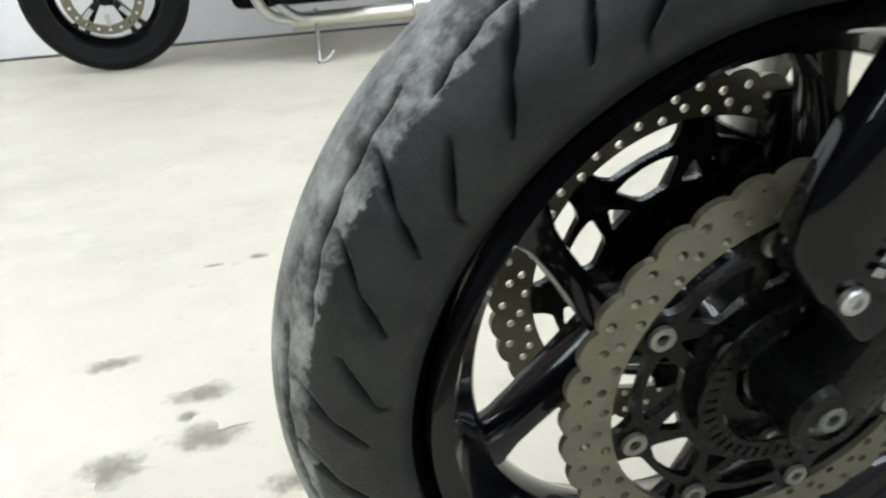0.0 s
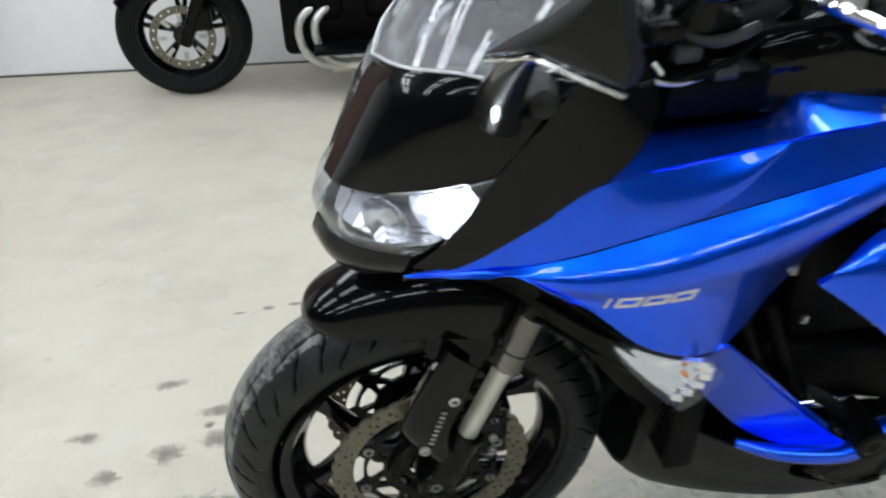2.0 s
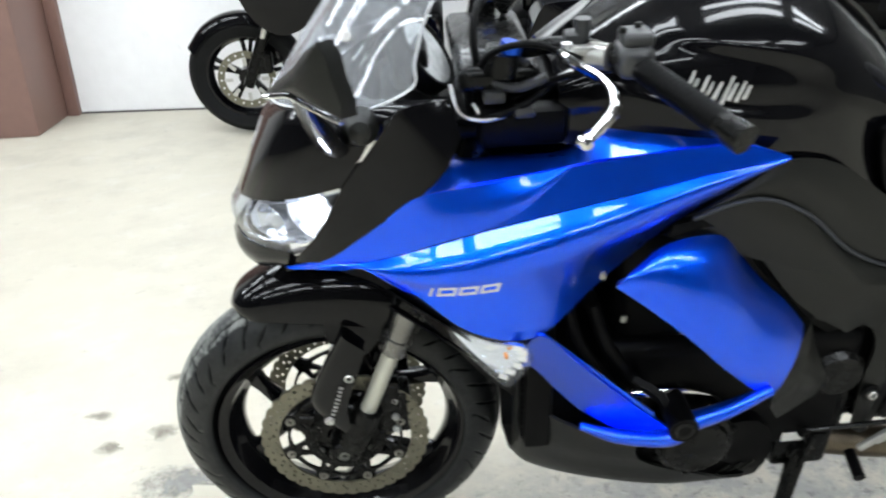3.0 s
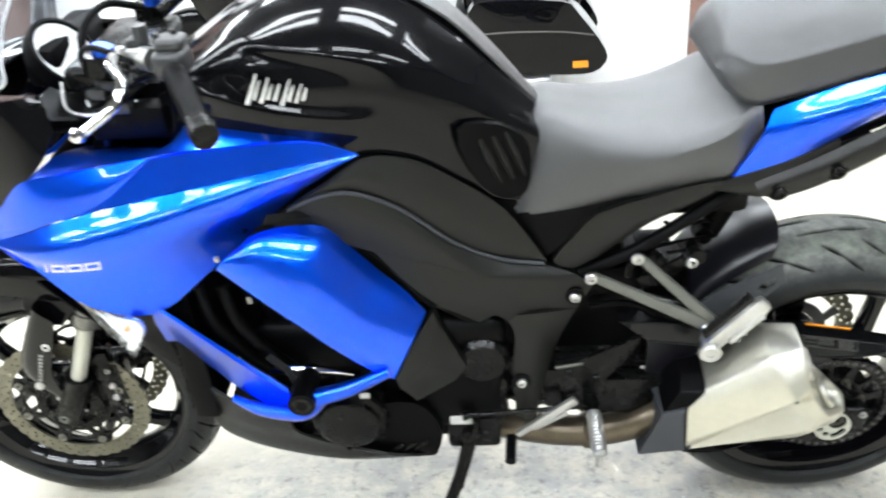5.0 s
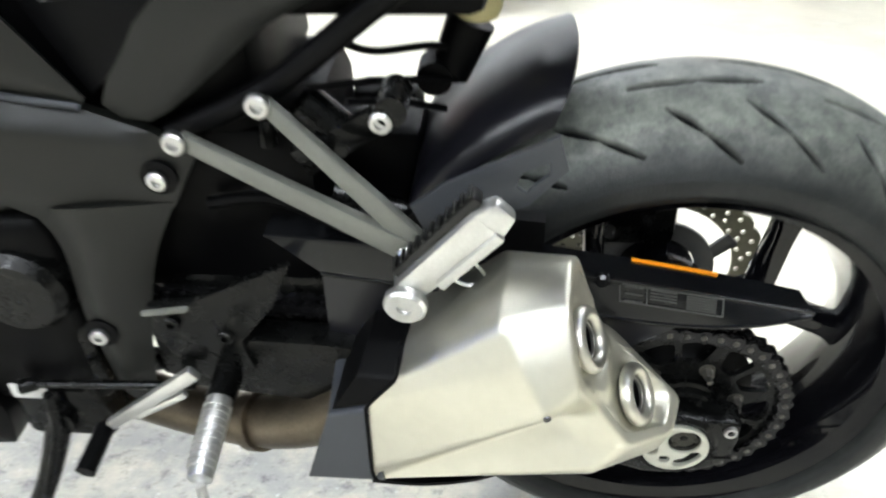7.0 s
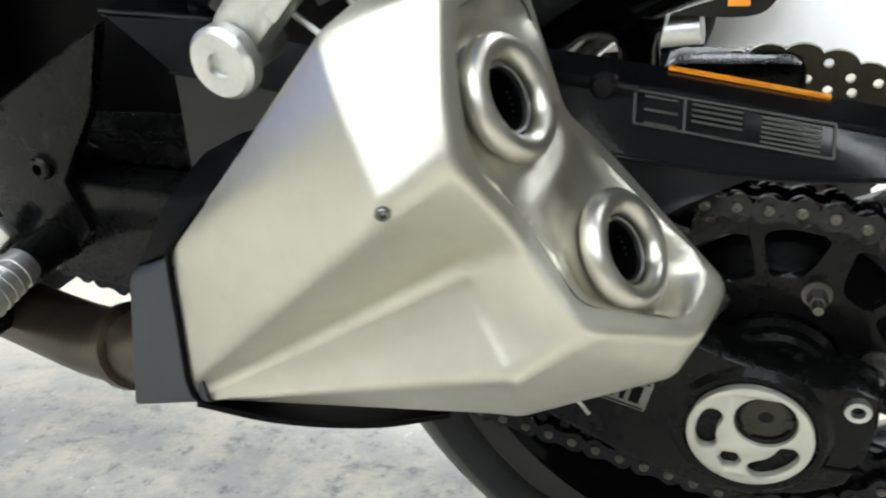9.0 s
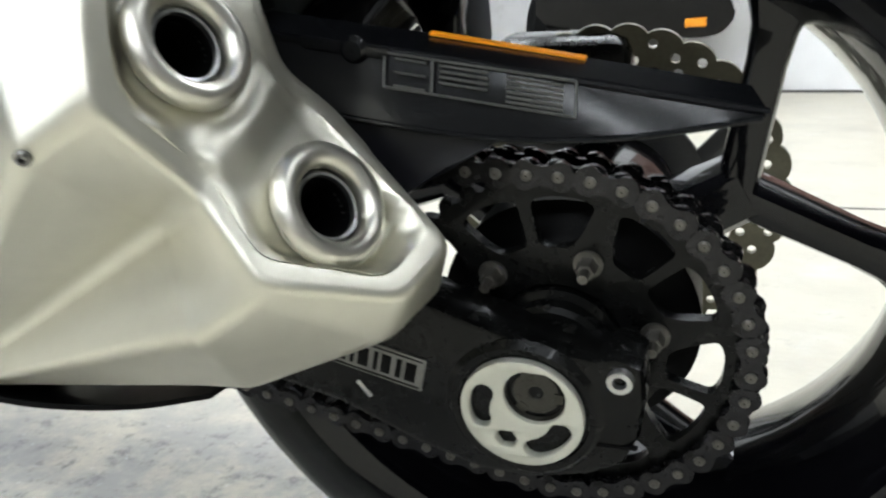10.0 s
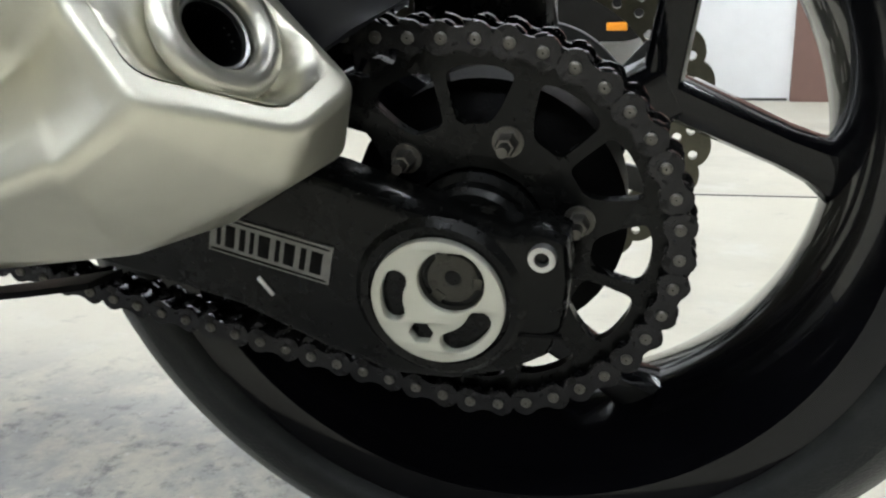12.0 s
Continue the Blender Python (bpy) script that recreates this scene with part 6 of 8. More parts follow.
rail = part("grab_rail", sheet(RAIL, 24, 13, 0.006), RAIL_GREY, bike, "dark grey passenger grab rail")
part("grab_rail", mirrored(sheet(RAIL, 24, 13, 0.006), 0.002), RAIL_GREY, bike, "dark grey passenger grab rail")
for bx, by, bz in ((1.268, -0.160, 0.788), (1.345, -0.164, 0.822)):
    part("rail_bolt", moved(bolt_mesh(0.010, 0.006), Matrix.Translation((bx, by, bz))), METAL_BLACK, rail)
    part("bolt_washer", moved(lathe([(0.009, 0), (0.0155, 0.001), (0.0155, 0.006)], 20), Matrix.Translation((bx, by + 0.002, bz))), MATTE, rail)
both("tail_underside", sheet([[(1.20, -0.12, 0.80), (1.36, -0.12, 0.86), (1.50, -0.11, 0.915), (1.60, -0.09, 0.945)], [(1.20, 0.002, 0.79), (1.36, 0.002, 0.845), (1.50, 0.002, 0.90), (1.62, 0.002, 0.94)]], 12, 5, 0.01), MATTE, bike, "black tail underside", 0.002)
hang = part("plate_hanger", merged(pillow([(1.500, -0.055, 0.900), (1.60, -0.055, 0.92), (1.72, -0.05, 0.80), (1.735, -0.05, 0.66), (1.70, -0.05, 0.665), (1.61, -0.055, 0.78), (1.52, -0.055, 0.845)], 0.006, 0.115)), MATTE, bike, "black number plate hanger")
part("tail_lamp", box(1.60, 1.665, -0.06, 0.064, 0.945, 0.985, 0.012, 3), surface("red_lens", (0.35, 0.01, 0.01), 0.15, 0, 0.5, 0.1, 40), bike, "red tail lamp")
part("rear_indicator", merged(cyl((1.61, -0.06, 0.86), (1.62, -0.115, 0.86), 0.009, 0.008, 12), moved(lathe([(0.0005, -0.05), (0.014, -0.045), (0.022, -0.02), (0.022, 0.0), (0.010, 0.008)], 18), Matrix.Translation((1.622, -0.115, 0.86)))), MATTE, hang, "rear turn indicator")

# rear hugger
rows = []
for ang, r, hw, dz, slant in ((140, 0.345, 0.076, 0.016, 8), (138, 0.355, 0.083, 0.022, 8), (134, 0.364, 0.090, 0.030, 8), (127, 0.369, 0.093, 0.036, 7), (120, 0.370, 0.094, 0.037, 6), (114, 0.370, 0.093, 0.037, 6), (109, 0.368, 0.090, 0.036, 6)):
    ring = []
    for k in range(17):
        b = radians(-90 + 11.25 * k)
        f = 1 - max(0.0, math.cos(b)) ** 0.75
        a, rr = radians(ang + slant * f), r - dz * f
        ring.append(V((RC[0] + rr * math.cos(a), 0.004 + hw * math.sin(b), RC[2] + rr * math.sin(a))))
    rows.append(ring)
hug = part("rear_hugger", sheet(rows, 25, 21, 0.004), HUGGER, bike, "gloss black rear hugger")
part("hugger_bracket", plate([(1.184, 0.562), (1.214, 0.586), (1.308, 0.634), (1.317, 0.602), (1.286, 0.566), (1.245, 0.545), (1.20, 0.525)], -0.131, -0.126, [[(1.274, 0.585), (1.279, 0.598), (1.301, 0.609), (1.301, 0.597), (1.291, 0.588), (1.283, 0.578)]], 0.001), GREY_CAP, hug, "grey slotted bracket")
part("heel_guard", pillow([(1.145, -0.128, 0.465), (1.160, -0.130, 0.530), (1.19, -0.130, 0.560), (1.30, -0.126, 0.545), (1.30, -0.12, 0.50), (1.22, -0.12, 0.46)], 0.004, 0.015), MATTE, bike, "black inner guard")

# ---------- silencer ----------
# rings round the body at the front, at the fold and at the rear lip:
# inner top, outer top, shoulder, side, upper crease, middle crease, lower crease, bottom, and three on the wheel side
M_FRONT = [(1.188, -0.150, 0.466), (1.179, -0.198, 0.465), (1.1785, -0.232, 0.4574), (1.151, -0.239, 0.4283), (1.1525, -0.2525, 0.356), (1.1547, -0.2535, 0.3465), (1.1570, -0.2500, 0.3400), (1.160, -0.205, 0.3155), (1.160, -0.140, 0.312), (1.160, -0.115, 0.375), (1.175, -0.115, 0.440)]
M_FOLD = [(1.266, -0.152, 0.536), (1.2700, -0.192, 0.5525), (1.2640, -0.2520, 0.5423), (1.2828, -0.2745, 0.5167), (1.3022, -0.2950, 0.4860), (1.3115, -0.2440, 0.4378), (1.3442, -0.2815, 0.4069), (1.3350, -0.2460, 0.3574), (1.338, -0.165, 0.338), (1.310, -0.120, 0.400), (1.272, -0.120, 0.480)]
M_LIP = [(1.3265, -0.168, 0.545), (1.3200, -0.193, 0.5580), (1.3154, -0.2470, 0.5590), (1.3200, -0.2660, 0.532), (1.3262, -0.2805, 0.5015), (1.3440, -0.2610, 0.4610), (1.3725, -0.2695, 0.4270), (1.4140, -0.2350, 0.4060), (1.4235, -0.2020, 0.4145), (1.3640, -0.1800, 0.4700), (1.3480, -0.1850, 0.4880)]
N_END = V((0.82, -0.26, 0.50)).normalized()


M_LATE = [V(p).lerp(V(q), 0.80) for p, q in zip(M_FOLD, M_LIP)]
M_LATE[7], M_LATE[8], M_LATE[9] = V((1.4030, -0.2370, 0.3840)), V((1.4090, -0.185, 0.382)), V((1.365, -0.150, 0.440))
PIPES = (V((1.3335, -0.2300, 0.5095)), V((1.3790, -0.2240, 0.4405)))
E1 = (PIPES[1] - PIPES[0]).normalized()
E2 = N_END.cross(E1).normalized()
face0 = (PIPES[0] + PIPES[1]) / 2 - N_END * 0.006


def fillet(a, b, c, d, n=4):
    """Points that round the corner b between a and c."""
    p, q = b + (a - b) * min(0.42, d / max((a - b).length, 1e-6)), b + (c - b) * min(0.42, d / max((c - b).length, 1e-6))
    return [p.lerp(b, f).lerp(b.lerp(q, f), f) for f in [k / n for k in range(n + 1)]]


def soft_ring(pts, d=0.008):
    """A closed ring with its corners rounded."""
    pts = [V(p) for p in pts]
    return [q for a, b, c in zip(pts[-1:] + pts[:-1], pts, pts[1:] + pts[:1]) for q in fillet(a, b, c, d)]


def soft_rows(rows, d=0.007):
    """Rows along the body with the bends between them rounded, the first and last row kept."""
    cols = []
    for col in zip(*rows):
        cols.append([col[0]] + [q for a, b, c in zip(col, col[1:], col[2:]) for q in fillet(a, b, c, d * 0.6, 3)] + [col[-1]])
    return [list(r) for r in zip(*cols)]


def inner_ring(f, back):
    """The lip's ring drawn in towards the middle of the end face and sunk by back."""
    c = sum((V(p) for p in M_LIP), V()) / len(M_LIP)
    return [V(p) + (c - V(p)).normalized() * f - N_END * back for p in M_LIP]


brink = soft_ring(inner_ring(0.0115, 0.0022))
body_rows = soft_rows([soft_ring(q) for q in (M_FRONT, M_FOLD, M_LATE, M_LIP)] + [brink])
body = grid_mesh(body_rows, close_v=True)
# the hollow end face: a valley inside the lip, a saddle between the outlets, a rim round each
from mathutils.geometry import delaunay_2d_cdt
flat2 = lambda q: V(((q - face0).dot(E1), (q - face0).dot(E2)))
edge2 = [flat2(q) for q in brink]
edge_h = [(q - face0).dot(N_END) for q in brink]
pipe2 = [flat2(c) for c in PIPES]
SADDLE = (flat2(V(M_LIP[5])), flat2(V(M_LIP[10])))


def to_line(p, a, b):
    f = max(0.0, min(1.0, (p - a).dot(b - a) / (b - a).length_squared))
    return (p - a.lerp(b, f)).length


def inside(p, loop):
    odd = False
    for a, b in zip(loop, loop[1:] + loop[:1]):
        if (a.y > p.y) != (b.y > p.y) and p.x < (b.x - a.x) * (p.y - a.y) / (b.y - a.y) + a.x:
            odd = not odd
    return odd


def step01(a, b, x):
    f = max(0.0, min(1.0, (x - a) / (b - a)))
    return f * f * (3 - 2 * f)


def face_height(p):
    w = [1 / ((p - q).length_squared + 1e-8) for q in edge2]
    rim = sum(a * h for a, h in zip(w, edge_h)) / sum(w)
    d = min(to_line(p, a, b) for a, b in zip(edge2, edge2[1:] + edge2[:1]))
    near = min((p - c).length for c in pipe2)
    sunk = -0.0022 * step01(0.0, 0.011, d)
    saddle = 0.0040 * math.exp(-(to_line(p, *SADDLE) / 0.0090) ** 2) * step01(0.026, 0.034, near)
    k = 0.35 * step01(0.001, 0.014, d)
    flat_h = rim * (1 - k) + 0.0035 * k
    h = flat_h + sunk + saddle * step01(0.0, 0.005, d)
    seat = (step01(0.036, 0.029, near) if near < 0.036 else 0.0) * step01(0.0, 0.006, d)
    return h * (1 - 0.75 * seat) + 0.0005 * 0.75 * seat


u0, u1 = min(p.x for p in edge2), max(p.x for p in edge2)
v0, v1 = min(p.y for p in edge2), max(p.y for p in edge2)
pts2 = list(edge2)
cons = [(k, (k + 1) % len(edge2)) for k in range(len(edge2))]
for c in pipe2:
    k0 = len(pts2)
    pts2 += [c + V((math.cos(t), math.sin(t))) * 0.0170 for t in [2 * math.pi * k / 32 for k in range(32)]]
    cons += [(k0 + k, k0 + (k + 1) % 32) for k in range(32)]
for iu in range(int((u1 - u0) / 0.0022)):
    for iv in range(int((v1 - v0) / 0.0022)):
        p = V((u0 + 0.0022 * (iu + 0.5 * (iv % 2)), v0 + 0.0022 * iv))
        if inside(p, edge2) and min((p - c).length for c in pipe2) > 0.0182 and min((p - q).length for q in edge2) > 0.0012:
            pts2.append(p)
cv, _, cf = delaunay_2d_cdt(pts2, cons, [], 0, 1e-6)[:3]
made = {}
for f in cf:
    mid2 = (cv[f[0]] + cv[f[1]] + cv[f[2]]) / 3
    if not inside(mid2, edge2) or min((mid2 - c).length for c in pipe2) < 0.0166:
        continue
    for k in f:
        if k not in made:
            made[k] = body.verts.new(face0 + E1 * cv[k].x + E2 * cv[k].y + N_END * face_height(cv[k]))
    body.faces.new([made[k] for k in f])
bmesh.ops.remove_doubles(body, verts=body.verts, dist=2e-4)
bmesh.ops.recalc_face_normals(body, faces=body.faces)
SKIN = BVHTree.FromBMesh(body)
silencer = part("silencer", body, STEEL, bike, "brushed steel faceted silencer with twin outlets", 60)
for c, facing in zip(PIPES, (V((0.88, -0.20, 0.42)), V((0.84, -0.24, 0.48)))):
    m = along(c - N_END * 0.002, facing.normalized())
    ring = lathe([(0.0217 + 0.0058 * math.cos(t), 0.003 + 0.0058 * math.sin(t)) for t in [2 * math.pi * k / 16 for k in range(16)]], 48, closed=True)
    o = part("outlet_ring", moved(ring, m), POLISHED, silencer, "polished rolled outlet ring")
    part("outlet_tube", moved(lathe([(0.0175, -0.004), (0.0160, -0.001), (0.0145, 0.0005), (0.0132, -0.001), (0.0128, -0.01), (0.0122, -0.06), (0.0003, -0.06)], 28), m), MATTE, o, "black outlet tube")
    part("inner_collar", moved(lathe([(0.0162, -0.0015), (0.0148, 0.0018), (0.0136, 0.0015), (0.0130, -0.006), (0.0134, -0.012)], 32), m), BOLT, o, "worn steel collar inside the outlet")
    # this dark annulus paints the shadow in the groove round the ring
    part("outlet_seat", moved(lathe([(0.0165, -0.005), (0.0262, -0.005), (0.0270, -0.006), (0.0262, -0.012)], 36), m), TRIM, o, "dark ring painting the groove's shadow round the outlet")
for spot in (M_FOLD[4],):
    at_skin, skin_n = SKIN.find_nearest(V(spot))[:2]
    part("rivet", moved(bolt_mesh(0.0032, 0.0022), along(at_skin, -skin_n if skin_n.y < 0 else skin_n)), GREY_METAL, silencer)
# grey lower cap and black upper cap over the front end
cap_low = [V((1.158, -0.2415, 0.4275)), V((1.162, -0.2565, 0.3455)), V((1.168, -0.205, 0.3100)), V((1.165, -0.140, 0.306)), V((1.165, -0.110, 0.370)), V((1.168, -0.125, 0.4265))]
cap_fore = [V((1.1120, -0.2330, 0.4060)), V((1.0800, -0.2290, 0.3060)), V((1.084, -0.185, 0.295)), V((1.086, -0.140, 0.295)), V((1.09, -0.120, 0.360)), V((1.105, -0.135, 0.405))]
cap_in = [q + V((0.012, 0.0, 0.0)) + (sum(cap_fore, V()) / 6 - q) * 0.3 for q in cap_fore]
part("silencer_cap", grid_mesh(soft_rows([soft_ring(q, 0.006) for q in (cap_low, cap_fore, cap_in)], 0.005), close_v=True, caps=True), GREY_CAP, silencer, "dark grey front cap of the silencer")
top_back = [V((1.158, -0.2385, 0.4300)), V((1.182, -0.2335, 0.4585)), V((1.181, -0.198, 0.4690)), V((1.186, -0.150, 0.4690)), V((1.172, -0.130, 0.432))]
top_fore = [V((1.1160, -0.2300, 0.4085)), V((1.1420, -0.2220, 0.4480)), V((1.1480, -0.190, 0.4620)), V((1.150, -0.150, 0.4600)), V((1.120, -0.135, 0.410))]
part("cap_top", grid_mesh([soft_ring(q, 0.006) for q in (top_back, top_fore)], close_v=True, caps=True), MATTE, silencer, "black upper part of the silencer cap")
part("seal", tube([V(p) + V((-0.001, -0.0012, 0)) for p in soft_ring(M_FRONT[1:9], 0.005)], 0.0018, 8, 160, closed=True), MATTE, silencer, "black sealing bead")
part("cap_flange", sheet([[(1.150, -0.250, 0.3390), (1.200, -0.247, 0.3335), (1.250, -0.235, 0.3300), (1.285, -0.215, 0.3270)], [(1.150, -0.200, 0.3080), (1.200, -0.200, 0.3110), (1.250, -0.195, 0.3170), (1.285, -0.190, 0.3220)]], 14, 4, 0.003), MATTE, silencer, "black flange under the silencer")
part("exhaust_pipe", merged(tube([(0.62, -0.02, 0.235), (0.80, -0.07, 0.245), (0.95, -0.12, 0.262), (1.05, -0.155, 0.300), (1.13, -0.17, 0.350)], 0.029, 18), cyl((1.00, -0.139, 0.279), (1.012, -0.143, 0.284), 0.034, seg=20, bevel=0.002)), BRONZE, bike, "heat-stained brown exhaust pipe")

# ---------- engine and chassis behind the panels ----------
part("engine_block", merged(box(0.42, 0.86, -0.155, 0.17, 0.30, 0.56, 0.03, 3), box(0.44, 0.70, -0.145, 0.16, 0.55, 0.80, 0.03, 3), box(0.36, 0.80, -0.10, 0.12, 0.225, 0.33, 0.02, 2)), MATTE, bike, "black engine block")
cov_e = part("engine_cover", moved(lathe([(0.0005, -0.042), (0.045, -0.042), (0.052, -0.038), (0.056, -0.030), (0.064, -0.026), (0.070, -0.016), (0.072, 0.03)], 48), Matrix.Translation((0.578, -0.178, 0.384))), METAL_BLACK, bike, "round black generator cover")
for k in range(6):
    a = 1.05 * k + 0.4
    part("cover_bolt", moved(bolt_mesh(0.006, 0.006), Matrix.Translation((0.578 + 0.066 * math.cos(a), -0.200, 0.384 + 0.066 * math.sin(a)))), METAL_BLACK, cov_e)
part("cover_tag", box(0.603, 0.620, -0.206, -0.203, 0.438, 0.449, 0.001), WHITE_MARK, cov_e, "small white paint mark")
rad = part("radiator", merged(box(0.300, 0.345, -0.185, 0.21, 0.38, 0.72, 0.008)), MATTE, bike, "black finned radiator")
for k in range(25):
    part("fin", box(0.296, 0.2995, -0.178, 0.20, 0.40 + 0.012 * k, 0.405 + 0.012 * k, 0), MATTE, rad)
for px in (0.36, 0.40):
    part("coolant_hose", tube([(px, -0.17, 0.66), (px + 0.02, -0.19, 0.60), (px + 0.06, -0.185, 0.53), (px + 0.10, -0.17, 0.47)], 0.011, 12), MATTE, bike, "black rubber coolant hose")
part("frame_spar", sheet([[(0.40, -0.12, 0.88), (0.55, -0.15, 0.83), (0.75, -0.15, 0.72), (0.92, -0.125, 0.62)], [(0.40, -0.12, 0.74), (0.55, -0.15, 0.70), (0.75, -0.15, 0.58), (0.90, -0.125, 0.46)]], 14, 5, 0.03), MATTE, bike, "black frame spar")
for bb in ((0.66, 1.10, -0.10, 0.11, 0.42, 0.62, 0.03), (0.66, 1.06, -0.10, 0.11, 0.60, 0.78, 0.03), (0.12, 0.46, -0.10, 0.135, 0.62, 0.86, 0.04)):
    part("inner_frame", box(*bb, 2), MATTE, bike, "black inner structure")
# two black blocks added to hide bright floor seen through the gaps
part("gap_filler", box(1.085, 1.185, -0.030, 0.048, 0.445, 0.575, 0.015, 2), MATTE, bike, "black filler block in the gap ahead of the rear wheel")
part("far_side_filler", box(1.100, 1.175, 0.050, 0.095, 0.53, 0.575, 0.015, 2), MATTE, bike, "black filler block on the far side")
part("undertray", box(1.04, 1.25, -0.100, 0.10, 0.715, 0.80, 0.015, 2), MATTE, bike, "black undertray below the seat")
# another added black block, closing the gap behind the footpeg hanger
part("pivot_filler", box(1.00, 1.17, -0.085, 0.09, 0.395, 0.505, 0.02, 2), MATTE, bike, "black filler block by the swingarm pivot")
part("subframe_tube", tube([(0.98, -0.11, 0.62), (1.08, -0.115, 0.67), (1.22, -0.12, 0.775), (1.40, -0.11, 0.86)], 0.011, 12), MATTE, bike, "black subframe tube")
slider = part("crash_slider", merged(cyl((0.523, -0.20, 0.499), (0.523, -0.282, 0.499), 0.020, 0.0225, 24, 0.004)), MATTE, bike, "black crash slider")
part("slider_socket", moved(lathe([(0.0005, 0.004), (0.009, 0.004), (0.0095, -0.001), (0.016, -0.0015), (0.0165, 0.0)], 20), Matrix.Translation((0.523, -0.282, 0.499))), METAL_BLACK, slider)
part("slider_bracket", sheet([[(0.465, -0.205, 0.545), (0.50, -0.225, 0.530), (0.52, -0.245, 0.505)], [(0.480, -0.200, 0.520), (0.51, -0.220, 0.505), (0.53, -0.240, 0.485)]], 8, 3, 0.012), MATTE, slider, "black slider bracket")
part("chrome_stay", merged(tube([(0.462, -0.205, 0.508), (0.500, -0.212, 0.515), (0.540, -0.205, 0.508), (0.594, -0.190, 0.480)], [0.006, 0.010, 0.007, 0.003], 12)), CHROME, bike, "short chrome stay")
for bx, bz in ((0.408, 0.722), (0.445, 0.64)):
    part("engine_clip", box(bx - 0.005, bx + 0.004, -0.188, -0.182, bz - 0.006, bz + 0.007, 0.002), ALLOY_DARK, bike, "small bright clip")
part("drive_cover", merged(moved(lathe([(0.0005, -0.03), (0.038, -0.03), (0.046, -0.02), (0.05, 0.02)], 36), Matrix.Translation((0.815, -0.140, 0.475))), box(0.76, 0.86, -0.150, -0.11, 0.33, 0.42, 0.012, 2)), METAL_BLACK, bike, "black front sprocket cover")

# ---------- left foot controls ----------
heel = part("footpeg_hanger", merged(plate([(0.940, 0.472), (0.985, 0.480), (1.083, 0.528), (1.060, 0.478), (1.022, 0.430), (1.030, 0.395), (1.005, 0.372), (0.965, 0.385), (0.948, 0.420)], -0.172, -0.162, (), 0.002), cyl((1.002, -0.16, 0.388), (1.002, -0.205, 0.386), 0.014, seg=16, bevel=0.002)), METAL_BLACK, bike, "black footpeg hanger")
for bx, bz in ((0.962, 0.455), (1.01, 0.44)):
    part("hanger_bolt", moved(bolt_mesh(0.008, 0.006), Matrix.Translation((bx, -0.172, bz))), METAL_BLACK, heel)
# grey bar painting the highlight along the hanger plate's edge
part("edge_highlight", beam((0.938, -0.178, 0.470), (0.985, -0.178, 0.478), 0.006, 0.006), STRUT, heel)
peg = part("footpeg", merged(cyl((1.003, -0.205, 0.388), (1.004, -0.282, 0.372), 0.0122, 0.0115, 16, 0.003)), ALLOY, heel, "ribbed aluminium rider footpeg")
for k in range(10):
    part("rib", cyl((1.003, -0.212 - 0.0065 * k, 0.3868 - 0.0013 * k), (1.003, -0.215 - 0.0065 * k, 0.3862 - 0.0013 * k), 0.0134, seg=14), ALLOY, peg)
part("peg_feeler", cyl((1.003, -0.283, 0.366), (1.003, -0.284, 0.345), 0.005, seg=10), BOLT, heel)
lever = part("gear_lever", merged(beam((0.975, -0.185, 0.402), (0.872, -0.190, 0.325), 0.016, 0.010, 0.012, 0.010), beam((0.960, -0.186, 0.372), (0.90, -0.190, 0.338), 0.008, 0.008)), ALLOY, bike, "cast aluminium gear lever")
part("toe_peg", cyl((0.862, -0.185, 0.315), (0.858, -0.235, 0.305), 0.0095, 0.010, 14, 0.002), MATTE, lever, "black rubber toe peg")
part("gear_rod", merged(cyl((0.78, -0.165, 0.352), (0.965, -0.175, 0.372), 0.0045, seg=10), cyl((0.775, -0.170, 0.352), (0.790, -0.164, 0.353), 0.008, seg=12)), METAL_BLACK, lever, "thin gear linkage rod")
part("stand_bracket", merged(box(0.745, 0.845, -0.155, -0.10, 0.255, 0.345, 0.010, 2), cyl((0.79, -0.165, 0.29), (0.79, -0.09, 0.29), 0.020, seg=18, bevel=0.002)), METAL_BLACK, bike, "black side stand bracket")
part("stand_spring", tube([(0.80, -0.168, 0.34), (0.79, -0.172, 0.28), (0.765, -0.20, 0.20)], 0.006, 8), METAL_BLACK, bike)
part("stand_tag", box(0.752, 0.792, -0.159, -0.156, 0.322, 0.342, 0.001), WHITE_MARK, bike, "small pale tag")
stand = part("side_stand", tube([(0.79, -0.150, 0.292), (0.765, -0.185, 0.215), (0.715, -0.245, 0.115), (0.688, -0.282, 0.060)], [0.015, 0.012, 0.011, 0.010], 12), METAL_BLACK, bike, "black side stand, folded out")
part("stand_foot", moved(box(-0.035, 0.03, -0.022, 0.022, -0.005, 0.006, 0.003), Matrix.Translation((0.685, -0.287, 0.0545)) @ Matrix.Rotation(radians(-10), 4, "X")), METAL_BLACK, stand)

# ---------- passenger peg ----------
J = V((1.185, -0.170, 0.548))
hanger = part("passenger_hanger", merged(beam((0.998, -0.137, 0.631), J, 0.016, 0.010, 0.022, 0.012, 0.003), beam((1.072, -0.133, 0.664), J + V((0.012, 0.0, 0.004)), 0.014, 0.010, 0.020, 0.012, 0.003)), STRUT, bike, "grey cast passenger peg hanger")
for b in ((0.996, -0.140, 0.630), (1.070, -0.136, 0.663)):
    part("hanger_bolt", merged(moved(bolt_mesh(0.0105, 0.008), Matrix.Translation(b))), BOLT, hanger)
P0, P1 = V((1.186, -0.192, 0.524)), V((1.268, -0.190, 0.608))
